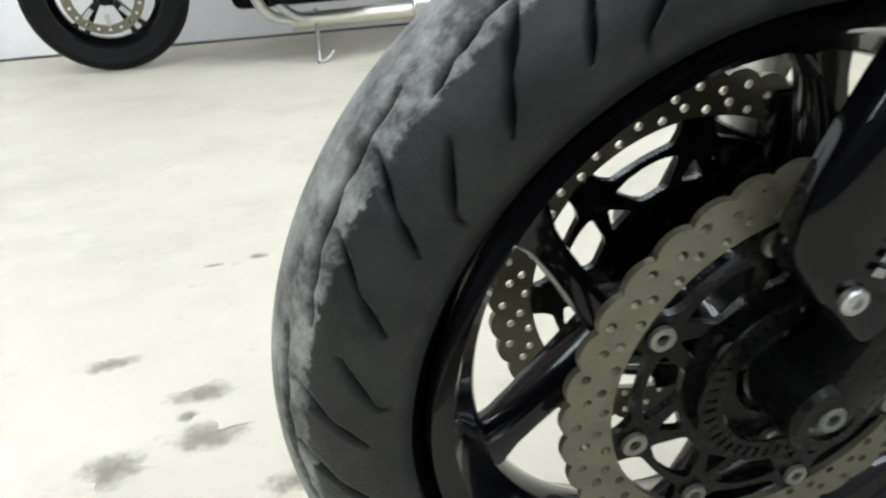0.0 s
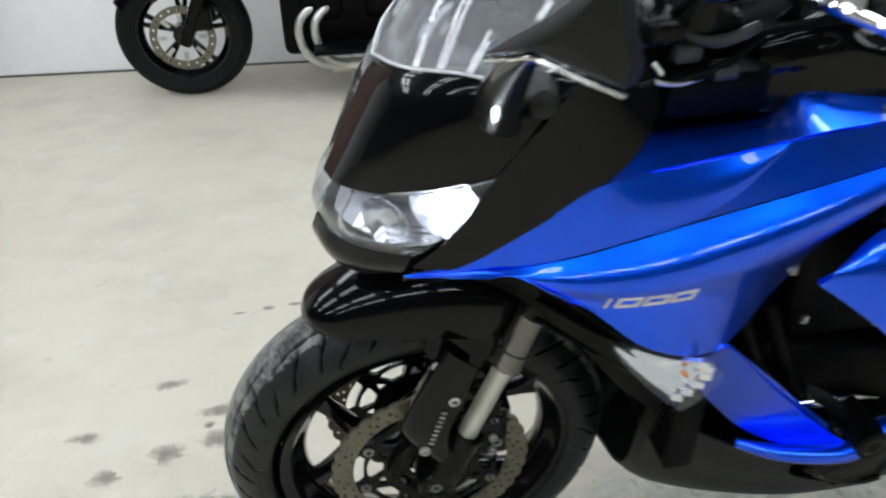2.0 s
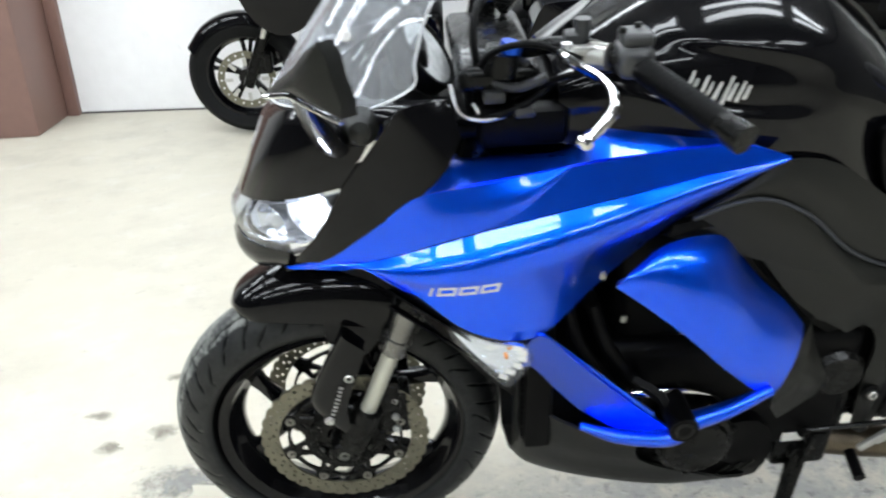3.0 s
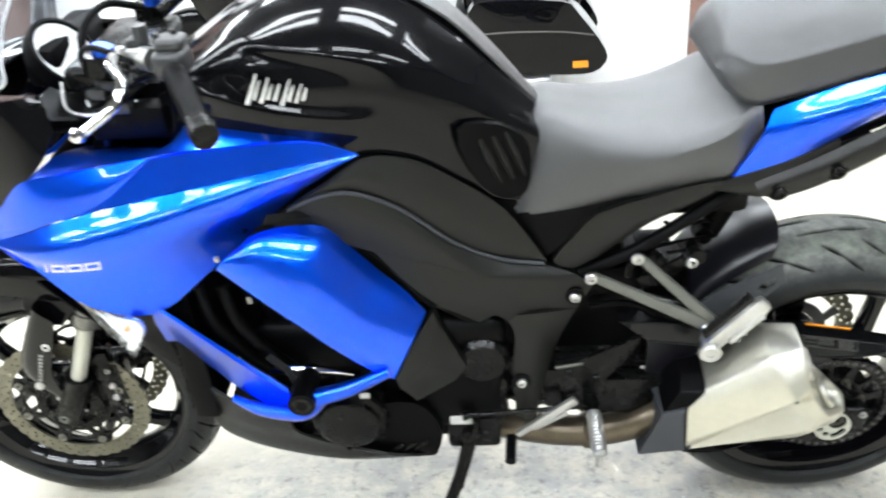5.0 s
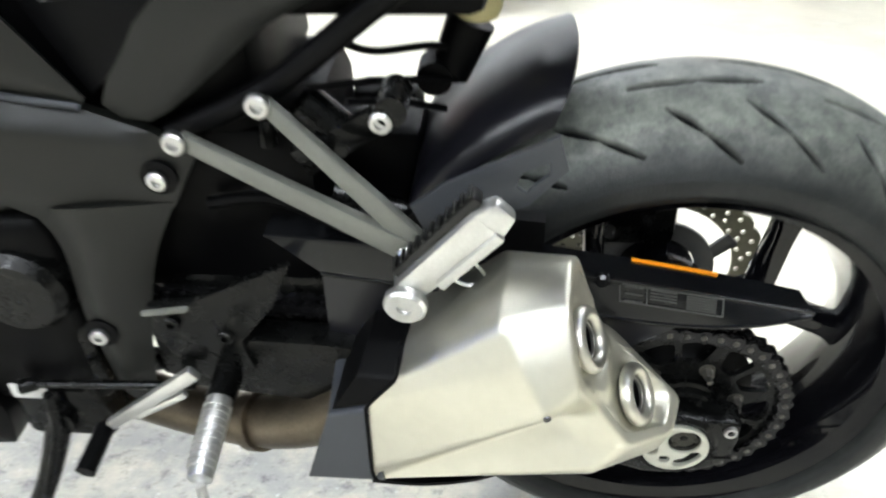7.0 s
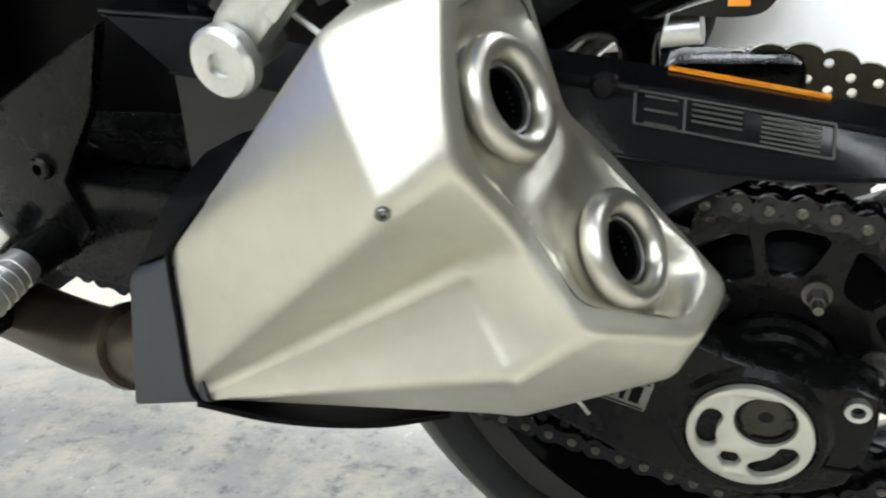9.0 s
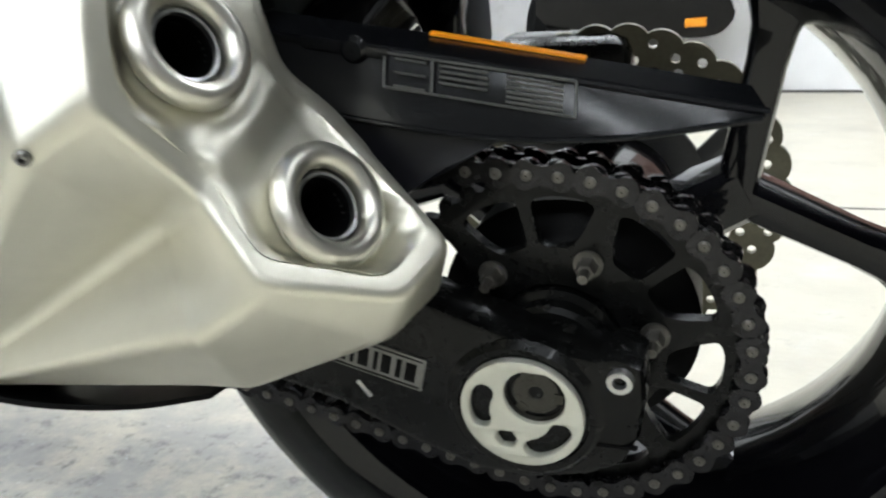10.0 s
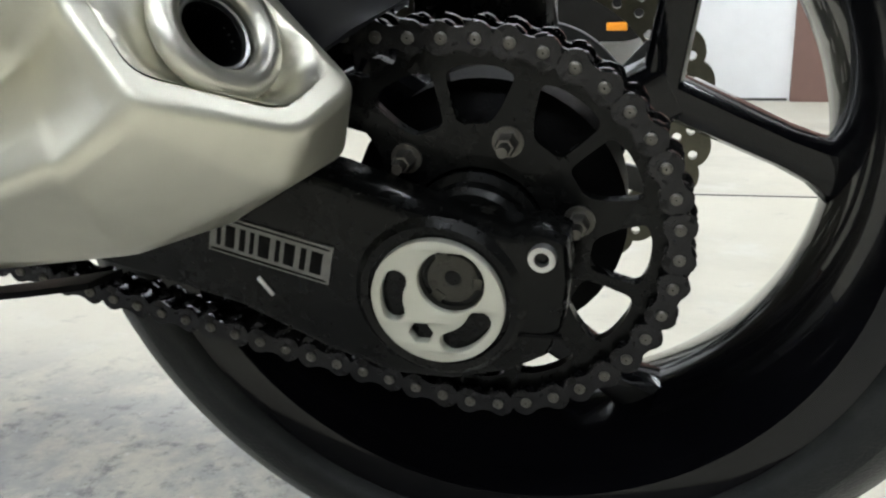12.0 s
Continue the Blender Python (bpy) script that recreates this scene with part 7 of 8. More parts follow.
fold = merged(beam(P0, P0.lerp(P1, 0.86), 0.027, 0.022, 0.034, 0.020, 0.006), beam(P0.lerp(P1, 0.80), P1, 0.034, 0.020, 0.022, 0.016, 0.005), beam(P0.lerp(P1, 0.25) + V((0.008, -0.012, -0.008)), P0.lerp(P1, 0.85) + V((0.008, -0.010, -0.008)), 0.009, 0.007, bevel=0.002))
folded = part("passenger_peg", fold, ALLOY, hanger, "folded aluminium passenger peg with a chamfered end")
for k in range(11):
    q = V((1.178, -0.186, 0.546)).lerp(V((1.240, -0.184, 0.616)), k / 10)
    part("tooth", beam(q, q + V((-0.0016, 0.0, 0.0015)), 0.0042, 0.016, bevel=0.001), RAIL_GREY, folded)
part("peg_rubber", beam((1.178, -0.186, 0.538), (1.246, -0.184, 0.614), 0.010, 0.018, bevel=0.002), RAIL_GREY, folded, "dark grey toothed rubber of the peg")
part("peg_bolt", merged(moved(lathe([(0.0005, -0.003), (0.006, -0.003), (0.0065, -0.006), (0.016, -0.006), (0.0185, -0.003), (0.0185, 0.004), (0.012, 0.008), (0.012, 0.035)], 28), along((1.186, -0.205, 0.517), (0.1, 1, 0.1))), cyl((1.186, -0.20, 0.517), (1.185, -0.165, 0.548), 0.010, seg=12)), ALLOY, hanger, "round bright peg bolt")
part("peg_spring", tube([(1.215, -0.185, 0.535), (1.235, -0.182, 0.520), (1.250, -0.180, 0.528), (1.242, -0.182, 0.545)], 0.0018, 6), BOLT, hanger)
part("brake_line", tube([(1.00, -0.115, 0.55), (1.06, -0.12, 0.56), (1.12, -0.118, 0.53), (1.19, -0.12, 0.50)], 0.006, 8), MATTE, bike, "black hose behind the hanger")
part("shock_reservoir", merged(cyl((1.10, -0.085, 0.52), (1.17, -0.085, 0.50), 0.028, seg=18, bevel=0.004), cyl((1.09, -0.09, 0.64), (1.13, -0.09, 0.60), 0.020, seg=16)), METAL_BLACK, bike, "black shock absorber parts")
bush = part("linkage", beam((1.085, -0.100, 0.585), (1.160, -0.108, 0.636), 0.030, 0.012, 0.026, 0.012, 0.004), METAL_BLACK, bike, "black link arm with a bush")
part("bush", cyl((1.172, -0.122, 0.648), (1.172, -0.080, 0.648), 0.0135, seg=24, bevel=0.002), METAL_BLACK, bush, "black round bush")
part("bush_bolt", moved(bolt_mesh(0.010, 0.006), Matrix.Translation((1.163, -0.118, 0.638))), BOLT, bush)
res = part("fluid_reservoir", moved(lathe([(0.0005, 0.020), (0.020, 0.018), (0.023, 0.010), (0.024, -0.020), (0.0005, -0.022)], 24), along((1.236, -0.015, 0.704), (0, 0, -1))), surface("yellowed_plastic", (0.55, 0.50, 0.26), 0.35, 0.0, 0.0, 0.1, 60), bike, "yellowed translucent fluid reservoir")
part("reservoir_base", merged(cyl((1.232, -0.018, 0.682), (1.212, -0.026, 0.635), 0.022, 0.018, 18, 0.003), cyl((1.20, -0.045, 0.638), (1.20, -0.015, 0.638), 0.016, seg=18, bevel=0.002)), MATTE, res, "black holder")
for pts in (([(1.10, -0.10, 0.658), (1.16, -0.07, 0.650), (1.22, -0.04, 0.636)]), ([(1.12, -0.09, 0.70), (1.15, -0.06, 0.672), (1.20, -0.04, 0.668), (1.235, -0.03, 0.655)]), ([(1.13, -0.09, 0.640), (1.17, -0.07, 0.630), (1.21, -0.05, 0.612)])):
    part("brake_line", tube(pts, 0.0035, 8), MATTE, bike, "thin black line")
for bx, by, bz in ((1.062, -0.110, 0.622), (1.108, -0.112, 0.605)):
    part("fitting", cyl((bx, by, bz - 0.012), (bx + 0.004, by, bz + 0.014), 0.008, seg=12, bevel=0.001), METAL_BLACK, bike, "small glossy fitting")

# ---------- handlebars ----------
bar = part("handlebar", merged(tube([(0.300, -0.075, 1.020), (0.345, -0.130, 1.045), (0.405, -0.190, 1.046), (0.487, -0.340, 1.018)], 0.0115, 14)), METAL_BLACK, bike, "black left handlebar")
g0, g1 = V((0.427, -0.222, 1.042)), V((0.482, -0.330, 1.021))
grip = part("grip", cyl(g0, g1, 0.0155, 0.0155, 20, 0.002), MATTE, bar, "ribbed black rubber grip")
for k in range(15):
    part("rib", cyl(g0.lerp(g1, 0.08 + 0.06 * k), g0.lerp(g1, 0.105 + 0.06 * k), 0.0163, seg=16), MATTE, grip)
part("bar_end", merged(cyl(g1, g1.lerp(g0, -0.12), 0.0150, seg=20, bevel=0.002), cyl(g1.lerp(g0, -0.12), g1.lerp(g0, -0.30), 0.0175, seg=20, bevel=0.003)), METAL_BLACK, bar, "black bar end weight")
part("switch_box", merged(box(0.397, 0.440, -0.222, -0.168, 1.028, 1.068, 0.012, 3), box(0.402, 0.440, -0.212, -0.172, 1.064, 1.082, 0.007, 3)), SWITCH, bar, "dark grey switch housing")
for bx, by, bz, w in ((0.396, -0.200, 1.050, 0.010), (0.396, -0.182, 1.042, 0.007), (0.404, -0.195, 1.083, 0.008), (0.425, -0.185, 1.084, 0.006)):
    part("switch_button", box(bx - 0.004, bx + 0.004, by - w / 2, by + w / 2, bz - 0.004, bz + 0.004, 0.0015), SATIN, bar, "small grey switch")
part("clutch_perch", merged(cyl((0.372, -0.172, 1.046), (0.392, -0.188, 1.048), 0.0165, seg=18, bevel=0.003), beam((0.378, -0.180, 1.052), (0.345, -0.172, 1.052), 0.020, 0.018, 0.014, 0.014, 0.004)), ALLOY_DARK, bar, "cast clutch lever bracket")
part("perch_bolt", cyl((0.343, -0.173, 1.043), (0.343, -0.173, 1.063), 0.0065, seg=12, bevel=0.001), BOLT, bar)
part("mirror_mount", merged(box(0.345, 0.372, -0.160, -0.130, 1.045, 1.068, 0.006, 2), cyl((0.366, -0.150, 1.06), (0.366, -0.150, 1.085), 0.010, seg=14, bevel=0.002)), SWITCH, bar, "dark grey clamp on the handlebar")
part("clutch_lever", tube([(0.335, -0.172, 1.050), (0.345, -0.215, 1.052), (0.372, -0.262, 1.046), (0.372, -0.305, 1.034), (0.340, -0.334, 1.014)], [0.010, 0.011, 0.009, 0.007, 0.006], 12, flat=0.6), CHROME, bar, "polished clutch lever")
part("lever_ball", moved(lathe([(0.0005, -0.010), (0.007, -0.007), (0.010, 0), (0.007, 0.007), (0.0005, 0.010)], 16), Matrix.Translation((0.334, -0.337, 1.012))), CHROME, bar)
bar_r = part("handlebar", mirrored(tube([(0.300, -0.075, 1.020), (0.345, -0.130, 1.045), (0.405, -0.190, 1.046), (0.487, -0.340, 1.018)], 0.0115, 14), CY), METAL_BLACK, bike, "black right handlebar")
part("grip", mirrored(cyl(g0, g1, 0.0168, 0.0168, 20, 0.002), CY), MATTE, bar_r)
part("brake_reservoir", merged(cyl((0.33, CY + 0.16, 1.06), (0.33, CY + 0.16, 1.10), 0.024, seg=18, bevel=0.003), box(0.33, 0.37, CY + 0.14, CY + 0.22, 1.03, 1.065, 0.008)), MATTE, bar_r, "black brake fluid reservoir")
part("triple_clamp", merged(box(0.215, 0.325, CY - 0.125, CY + 0.125, 0.975, 1.010, 0.012, 3), cyl((0.27, CY - 0.118, 1.0), (0.275, CY - 0.118, 1.03), 0.022, seg=18, bevel=0.003), cyl((0.27, CY + 0.118, 1.0), (0.275, CY + 0.118, 1.03), 0.022, seg=18, bevel=0.003)), METAL_BLACK, bike, "black top yoke")
for s in (-1, 1):
    part("fork_cap", cyl((0.283, CY + s * 0.118, 1.028), (0.287, CY + s * 0.118, 1.042), 0.015, seg=12, bevel=0.002), surface("blue_anodised", (0.01, 0.08, 0.55), 0.3, 0.8) if s < 0 else bpy.data.materials["blue_anodised"], bike, "blue anodised fork cap")
gauge = part("instrument", merged(moved(lathe([(0.0005, 0.03), (0.045, 0.028), (0.058, 0.015), (0.060, -0.008), (0.054, -0.012)], 40), along((0.172, CY - 0.014, 0.994), (-0.78, 0.22, -0.58))), box(0.125, 0.180, CY - 0.06, CY + 0.15, 0.955, 1.02, 0.015, 2)), MATTE, bike, "black round instrument panel")
# pale base colour paints the white reflection on the dial
part("gauge_glass", moved(lathe([(0.0005, -0.009), (0.052, -0.009), (0.054, -0.011)], 36), along((0.172, CY - 0.014, 0.994), (-0.78, 0.22, -0.58))), surface("gauge_face", (0.60, 0.62, 0.62), 0.25, 0.0, 1.0, 0.3, 60), gauge, "shiny gauge face with its white reflection painted in")
part("gauge_bezel", moved(lathe([(0.051, -0.010), (0.054, -0.014), (0.059, -0.013), (0.060, -0.006)], 40), along((0.172, CY - 0.014, 0.994), (-0.78, 0.22, -0.58))), MATTE, gauge)
for pts, r, mt in (([(0.36, -0.185, 1.045), (0.30, -0.16, 1.06), (0.25, -0.10, 1.02), (0.25, -0.05, 0.93)], 0.0045, MATTE), ([(0.40, -0.18, 1.03), (0.34, -0.13, 1.00), (0.29, -0.09, 0.96), (0.26, -0.06, 0.90)], 0.005, MATTE),
                   ([(0.235, -0.09, 0.955), (0.255, -0.115, 0.935), (0.290, -0.118, 0.935), (0.315, -0.10, 0.955)], 0.003, BOLT), ([(0.30, 0.05, 1.05), (0.26, 0.0, 1.07), (0.24, -0.06, 1.04), (0.25, -0.08, 0.95)], 0.006, MATTE), ([(0.34, -0.12, 1.04), (0.38, -0.10, 1.01), (0.36, -0.06, 0.96), (0.30, -0.04, 0.92)], 0.006, MATTE)):
    part("cable", tube(pts, r, 8), mt, bike, "thin control cable")
for pts, r, mt in (([(0.230, -0.060, 0.975), (0.255, -0.095, 0.990), (0.290, -0.115, 0.985), (0.330, -0.120, 1.000)], 0.007, SWITCH), ([(0.24, -0.02, 1.00), (0.27, -0.07, 1.015), (0.31, -0.10, 1.010)], 0.006, SWITCH), ([(0.21, -0.085, 0.93), (0.25, -0.120, 0.945), (0.30, -0.125, 0.965), (0.34, -0.115, 0.99)], 0.005, MATTE),
                   ([(0.205, -0.09, 0.985), (0.215, -0.118, 0.955), (0.245, -0.128, 0.947), (0.275, -0.125, 0.950)], 0.0026, BOLT)):
    part("cable", tube(pts, r, 10), mt, bike, "control cable bundle")
for bx, by, bz, d in ((0.235, -0.085, 0.985, 0.020), (0.262, -0.108, 0.972, 0.015), (0.300, -0.122, 0.955, 0.014), (0.275, -0.070, 1.020, 0.018)):
    part("connector", box(bx - d, bx + d, by - 0.010, by + 0.010, bz - d * 0.6, bz + d * 0.6, 0.005, 2), SWITCH, bike, "dark grey cable connector")
# added blue block in place of the far inner fairing showing through
part("far_fairing_patch", box(0.180, 0.204, 0.018, 0.042, 0.952, 0.972, 0.003), bpy.data.materials["blue_anodised"], bike, "small blue block standing in for the far inner fairing")
part("cowl_inner", box(0.11, 0.37, -0.10, 0.155, 0.905, 0.93, 0.01, 2), MATTE, bike, "black inner cowl panel")
part("steering_boss", merged(box(0.23, 0.40, -0.075, 0.11, 0.86, 0.975, 0.02, 2), box(0.24, 0.36, -0.125, -0.08, 0.90, 0.955, 0.012, 2)), MATTE, bike, "black steering head parts")
# mirror on its glossy stalk
mir = pillow([(0.0637, -0.3725, 1.1515), (0.0331, -0.3435, 1.1159), (-0.0033, -0.3093, 1.0774), (0.0266, -0.3353, 1.0884), (0.0797, -0.3781, 1.0745), (0.0738, -0.3771, 1.1137)], 0.012, 0.02, smooth=2, out=(-0.75, -0.66, 0.1))
mirror = part("mirror", mir, SATIN, bike, "dark triangular mirror housing")
part("mirror_edge", tube([(-0.0033, -0.312, 1.0755), (0.012, -0.325, 1.0800), (0.0266, -0.338, 1.0845), (0.052, -0.359, 1.0775), (0.0797, -0.381, 1.0710)], 0.0022, 8, 25), CHROME, mirror)
part("mirror_stalk", tube([(0.046, -0.165, 0.948), (0.037, -0.215, 0.996), (0.032, -0.270, 1.044), (0.030, -0.322, 1.083)], [0.027, 0.022, 0.015, 0.008], 16, flat=0.7), BLACK, mirror, "gloss black mirror stalk")
part("mirror_boot", moved(lathe([(0.0005, -0.03), (0.014, -0.026), (0.018, -0.015), (0.024, 0.0), (0.026, 0.012)], 18), along((0.085, -0.165, 0.965), (0, 1, -0.2))), SATIN, mirror)
mr = part("mirror", mirrored(pillow([(0.0637, -0.3725, 1.1515), (0.0331, -0.3435, 1.1159), (-0.0033, -0.3093, 1.0774), (0.0266, -0.3353, 1.0884), (0.0797, -0.3781, 1.0745), (0.0738, -0.3771, 1.1137)], 0.012, 0.02, smooth=2, out=(-0.75, -0.66, 0.1)), CY), SATIN, bike, "dark triangular mirror housing")
part("mirror_stalk", mirrored(tube([(0.046, -0.165, 0.948), (0.037, -0.215, 0.996), (0.032, -0.270, 1.044), (0.030, -0.322, 1.083)], [0.027, 0.022, 0.015, 0.008], 16, flat=0.7), CY), BLACK, mr)
part("cross_brace", box(0.93, 1.105, -0.105, 0.125, 0.36, 0.455, 0.015, 2), METAL_BLACK, arm, "black cross brace of the swingarm")

# ---------- the black touring motorcycle by the wall ----------
TB = Matrix.Translation((-0.665, 3.26, 0)) @ Matrix.Rotation(radians(-3), 4, "Z") @ Matrix.Rotation(radians(9), 4, "X")
tour = root("touring_motorcycle", "black touring motorcycle with hard side cases, parked by the wall", "motorcycle", TB)


def plain_tyre(R, rc, amax, bead):
    prof = [(0.222, -bead)] + [(R - rc * (1 - math.cos(a)), rc * math.sin(a)) for a in np.linspace(-amax, amax, 15)] + [(0.222, bead)]
    return lathe(prof, 64)


for cx, R, rc, am, bead, nm in ((0.0, 0.322, 0.066, 1.25, 0.045, "front_wheel"), (1.60, 0.325, 0.10, 1.15, 0.07, "rear_wheel")):
    c = Matrix.Translation((cx, 0, R))
    w = part(nm, moved(merged(lathe([(0.226, -bead), (0.205, -bead + 0.02), (0.196, 0), (0.205, bead - 0.02), (0.226, bead), (0.212, bead - 0.004), (0.19, 0.01), (0.19, -0.01), (0.212, -bead + 0.004)], 56, closed=True), lathe([(0.01, -0.05), (0.05, -0.05), (0.055, 0.0), (0.05, 0.05), (0.01, 0.05)], 24, closed=True)), c), RIM, tour, "black cast wheel")
    part("tyre", moved(plain_tyre(R, rc, am, bead), c), RUBBER, w)
    for k in range(5):
        a = 2 * math.pi * (k + 0.2) / 5
        for s in (-0.13, 0.13):
            part("spoke", moved(bar_section((0.05 * math.cos(a), 0, 0.05 * math.sin(a)), (0.2 * math.cos(a + s), 0, 0.2 * math.sin(a + s)), 0.026, 0.018, 0.05, 0.03, 0.4), c), RIM, w)
    part("brake_disc", moved(plate(ring2(0.155, 60), -0.078, -0.073, [ring2(0.118, 48)] + [ring2(0.007, 8, 0.137 * math.cos(t), 0.137 * math.sin(t)) for t in [2 * math.pi * i / 20 for i in range(20)]]), c), DISC, w, "pale drilled brake disc")
    for k in range(8):
        a = 2 * math.pi * k / 8
        part("disc_bobbin", moved(beam((0.075 * math.cos(a), -0.074, 0.075 * math.sin(a)), (0.122 * math.cos(a), -0.076, 0.122 * math.sin(a)), 0.020, 0.008), c), ALLOY, w)
for s in (-1, 1):
    part("fork_leg", merged(cyl((0.01, s * 0.11, 0.30), (0.20, s * 0.11, 0.72), 0.030, 0.028, 18), cyl((0.20, s * 0.11, 0.72), (0.33, s * 0.11, 1.0), 0.023, seg=16)), METAL_BLACK, tour, "black fork leg")
    part("fork_slider", cyl((0.125, s * 0.135, 0.56), (0.165, s * 0.135, 0.65), 0.014, seg=12), ALLOY, tour)
    part("brake_caliper", box(0.06, 0.15, s * 0.09 - 0.03, s * 0.09 + 0.03, 0.36, 0.47, 0.012, 2), METAL_BLACK, tour)
rows = []
for ang in (150, 128, 108, 90, 70, 52):
    a = radians(ang)
    rows.append([V(((0.345 - 0.05 * (abs(y) / 0.075) ** 2.5) * math.cos(a), y, 0.322 + (0.345 - 0.05 * (abs(y) / 0.075) ** 2.5) * math.sin(a))) for y in np.linspace(-0.075, 0.075, 9)])
part("front_mudguard", sheet(rows, 13, 21, 0.004), BLACK, tour, "gloss black front mudguard")
part("front_fairing", merged(pillow([(0.02, -0.16, 0.86), (0.10, -0.22, 1.05), (0.30, -0.26, 1.12), (0.50, -0.24, 0.98), (0.46, -0.25, 0.72), (0.28, -0.24, 0.60), (0.12, -0.2, 0.66)], 0.04, 0.42, smooth=3)), BLACK, tour, "black bulky front fairing")
part("headlamp", moved(lathe([(0.0005, -0.02), (0.07, -0.01), (0.085, 0.02), (0.08, 0.1)], 28), along((0.02, 0, 0.92), (1, 0, 0))), CHROME, tour, "round headlamp")
part("engine_block", merged(box(0.48, 1.05, -0.2, 0.2, 0.24, 0.66, 0.04, 3), box(0.56, 0.78, -0.22, 0.22, 0.40, 0.62, 0.05, 3), box(0.86, 1.03, -0.22, 0.22, 0.40, 0.64, 0.05, 3)), MATTE, tour, "black engine block")
for k in range(2):
    x = 0.58 + 0.075 * k
    part("header_pipe", tube([(x + 0.12, -0.17, 0.52), (x - 0.01, -0.225, 0.43), (x - 0.01, -0.235, 0.30), (x + 0.07, -0.215, 0.205), (x + 0.26, -0.19, 0.18)], 0.021, 14), ALLOY, tour, "bright exhaust header pipe")
part("exhaust_pipe", tube([(0.70, -0.19, 0.18), (1.0, -0.22, 0.19), (1.30, -0.25, 0.20)], 0.034, 16), STEEL, tour, "steel exhaust pipe")
part("silencer", merged(cyl((1.18, -0.26, 0.22), (1.90, -0.28, 0.30), 0.052, 0.062, 24, 0.008)), ALLOY, tour, "grey metal silencer")
part("silencer", merged(cyl((1.18, 0.26, 0.22), (1.90, 0.28, 0.30), 0.052, 0.062, 24, 0.008)), ALLOY, tour, "grey metal silencer")
part("footboard", box(0.62, 0.98, -0.34, -0.22, 0.29, 0.315, 0.008), MATTE, tour, "black footboard")
part("side_stand", tube([(0.80, -0.18, 0.22), (0.79, -0.28, 0.12), (0.78, -0.36, 0.062)], 0.010, 10), ALLOY, tour, "thin metal side stand")
part("stand_loop", tube([(0.78, -0.36, 0.062), (0.81, -0.365, 0.075), (0.84, -0.35, 0.10)], 0.006, 8), ALLOY, tour)
tk = []
for x, zt, w, zb in ((0.42, 0.94, 0.09, 0.78), (0.52, 1.02, 0.14, 0.74), (0.68, 1.06, 0.17, 0.72), (0.84, 1.0, 0.15, 0.70), (0.98, 0.88, 0.11, 0.70)):
    tk.append([V((x, w * math.cos(t), zb + (zt - zb) * max(0, math.sin(t)) ** 0.7)) for t in np.linspace(0, math.pi, 13)])
part("fuel_tank", sheet(tk, 19, 17, 0.004), BLACK, tour, "gloss black fuel tank")
part("seat", merged(box(0.95, 1.40, -0.17, 0.17, 0.70, 0.79, 0.04, 3), box(1.36, 1.86, -0.15, 0.15, 0.76, 0.90, 0.045, 3)), SEAT, tour, "grey vinyl seat")
part("rear_mudguard", box(1.45, 2.06, -0.12, 0.12, 0.60, 0.78, 0.05, 3), BLACK, tour, "black rear mudguard")
for s in (-1, 1):
    case = pillow([(1.44, s * 0.40, 0.47), (1.50, s * 0.40, 0.70), (1.60, s * 0.40, 0.745), (1.94, s * 0.39, 0.73), (2.03, s * 0.385, 0.66), (2.16, s * 0.375, 0.48), (2.15, s * 0.375, 0.40), (2.06, s * 0.38, 0.36), (1.80, s * 0.395, 0.375), (1.58, s * 0.40, 0.41)], 0.03, 0.21, smooth=3, out=(0, s, 0))
    cs = part("side_case", case, BLACK, tour, "hard black side case")
    part("lid_seam", tube([(1.46, s * 0.412, 0.585), (1.68, s * 0.424, 0.60), (1.93, s * 0.412, 0.59), (2.10, s * 0.386, 0.56)], 0.003, 6), TRIM, cs)
    part("case_reflector", box(2.0, 2.075, s * 0.398 - 0.012, s * 0.398 + 0.012, 0.405, 0.435, 0.003), AMBER if s > 0 else ORANGE, cs, "orange reflector")
part("tail_frame", box(1.40, 2.0, -0.2, 0.2, 0.36, 0.62, 0.04, 2), MATTE, tour, "black inner tail structure")
part("handlebar", tube([(0.62, -0.42, 1.10), (0.50, -0.30, 1.16), (0.40, -0.10, 1.10), (0.40, 0.10, 1.10), (0.50, 0.30, 1.16), (0.62, 0.42, 1.10)], 0.013, 12), METAL_BLACK, tour, "black handlebar")

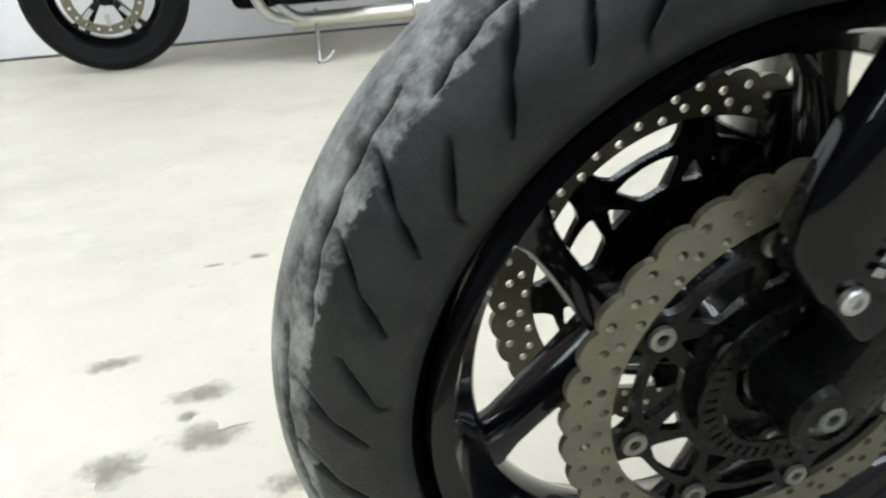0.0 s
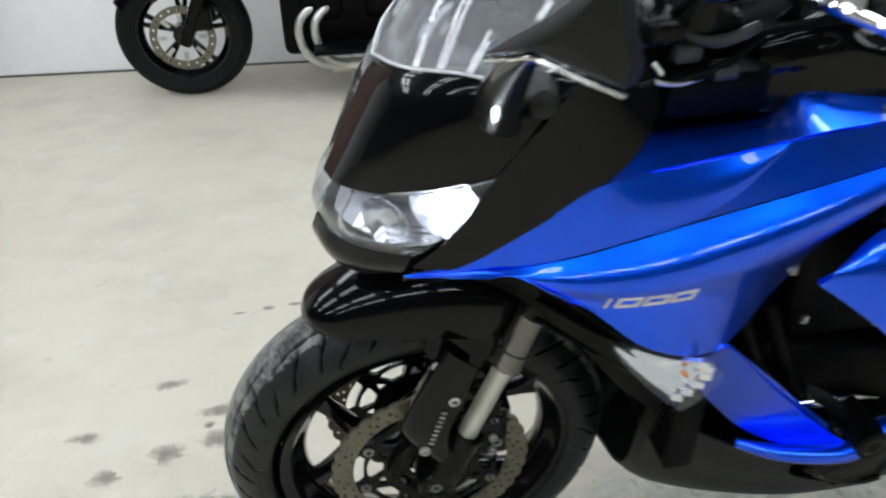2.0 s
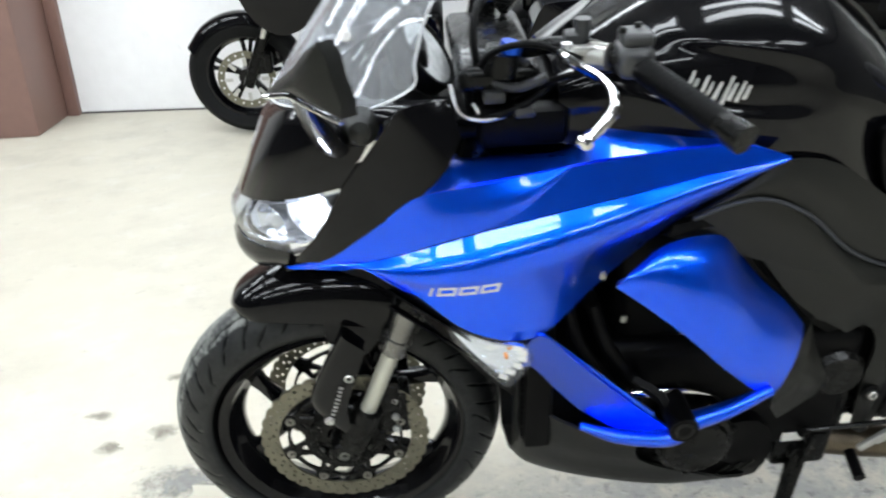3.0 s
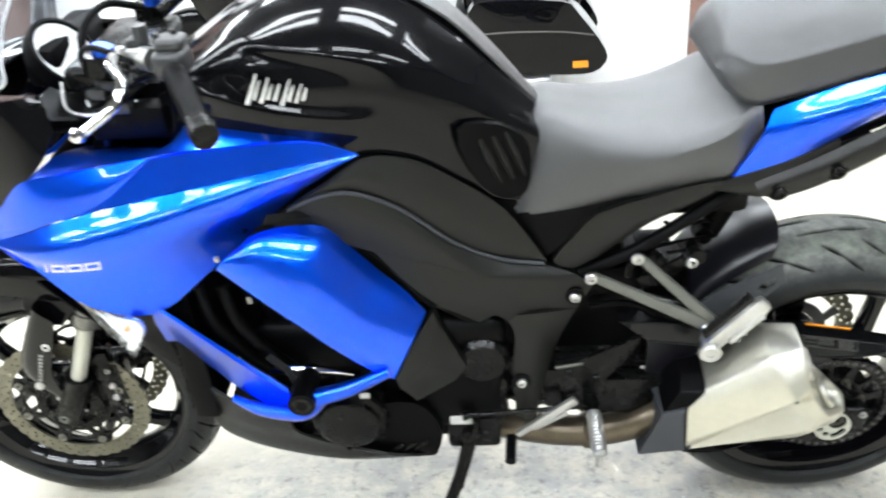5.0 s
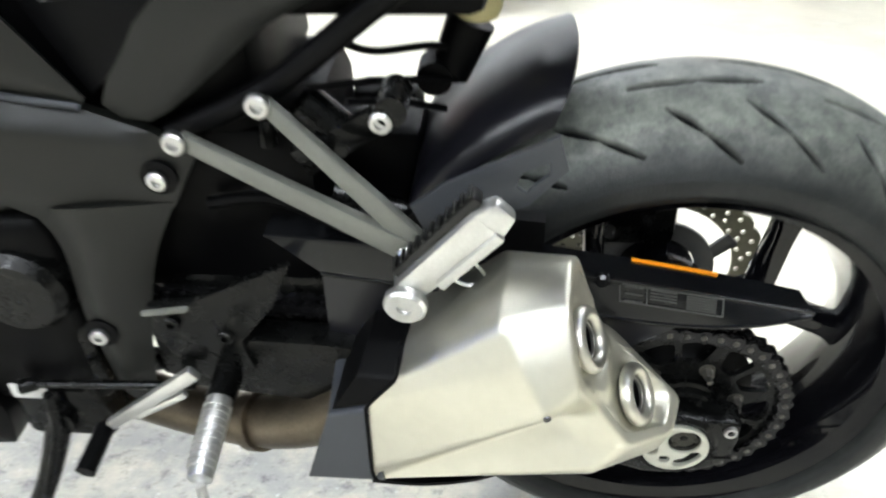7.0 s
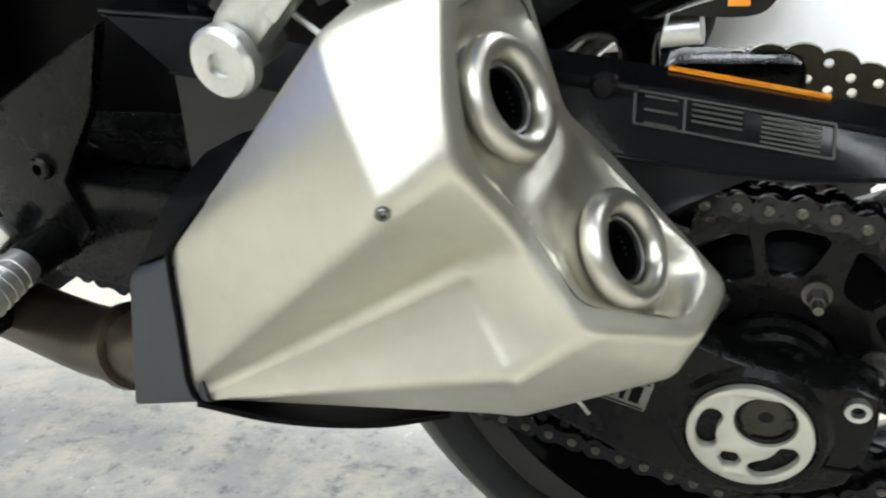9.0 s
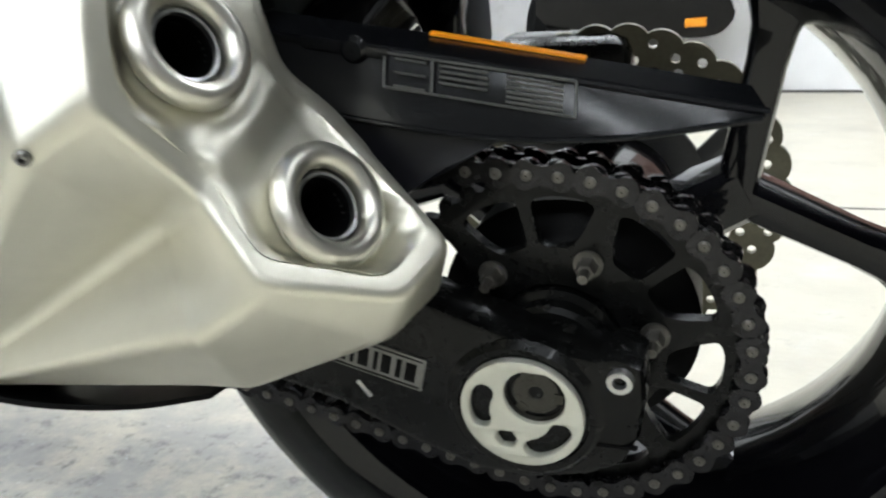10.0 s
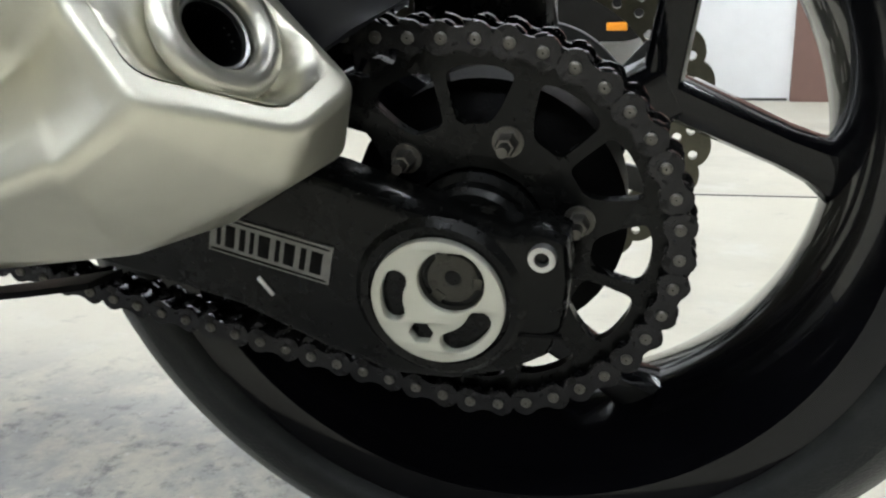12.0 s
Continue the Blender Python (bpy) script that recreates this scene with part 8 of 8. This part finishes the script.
# ---------- black cabinet in the side room ----------
cab = root("tool_cabinet", "black steel tool cabinet on a grey plinth in the side room", "cabinet", Matrix.Translation((3.5, 4.75, 0)) @ Matrix.Rotation(tilt, 4, "Z"))
part("plinth", box(-0.72, 0.72, -0.30, 0.25, 0.0, 0.11, 0.006), STRUT, cab, "grey plinth")
part("body", box(-0.70, 0.70, -0.25, 0.25, 0.112, 1.35, 0.01), BLACK, cab)
for k in range(4):
    d_ob = part("drawer", box(-0.68, 0.68, -0.262, -0.251, 0.14 + 0.30 * k, 0.42 + 0.30 * k, 0.004), BLACK, cab)
    part("handle", cyl((-0.2, -0.275, 0.38 + 0.30 * k), (0.2, -0.275, 0.38 + 0.30 * k), 0.006, seg=10), METAL_BLACK, d_ob)

# ---------- stains ----------
n = 0
for x, y, s, sq in ((-0.395, 0.54, 0.030, 0.8), (-0.42, 0.495, 0.012, 0.8), (-0.683, 0.504, 0.026, 0.8), (-0.53, 0.67, 0.030, 0.6), (-0.497, 0.414, 0.034, 0.7), (-0.293, 0.98, 0.018, 0.5), (-0.22, 0.985, 0.016, 0.5), (-0.37, 0.97, 0.012, 0.6), (-0.40, 0.44, 0.04, 0.7), (-0.62, 0.36, 0.03, 0.7), (-0.30, 0.32, 0.03, 0.6),
                    (-0.9, 0.2, 0.03, 0.6), (-0.78, 0.05, 0.022, 0.7), (-0.55, 0.1, 0.04, 0.5), (0.30, -0.33, 0.022, 0.6), (0.44, -0.42, 0.015, 0.7), (0.62, -0.36, 0.02, 0.6), (0.85, -0.40, 0.018, 0.6), (1.0, -0.36, 0.026, 0.5), (1.15, -0.42, 0.02, 0.6)):
    n += 1
    blotch("floor_stain", x, y, s * 1.5, STAIN, "small dark wet stain on the concrete", sq, n)
for x, y, s, sq, k in ((-0.42, 0.22, 0.13, 0.6, 31), (0.55, -0.12, 0.16, 0.5, 33), (0.95, -0.20, 0.2, 0.5, 34), (1.25, -0.25, 0.16, 0.6, 35), (0.75, -0.45, 0.14, 0.5, 36)):
    blotch("floor_stain", x, y, s, GRIME, "grey grimy patch on the concrete", sq, k, 0.0008)
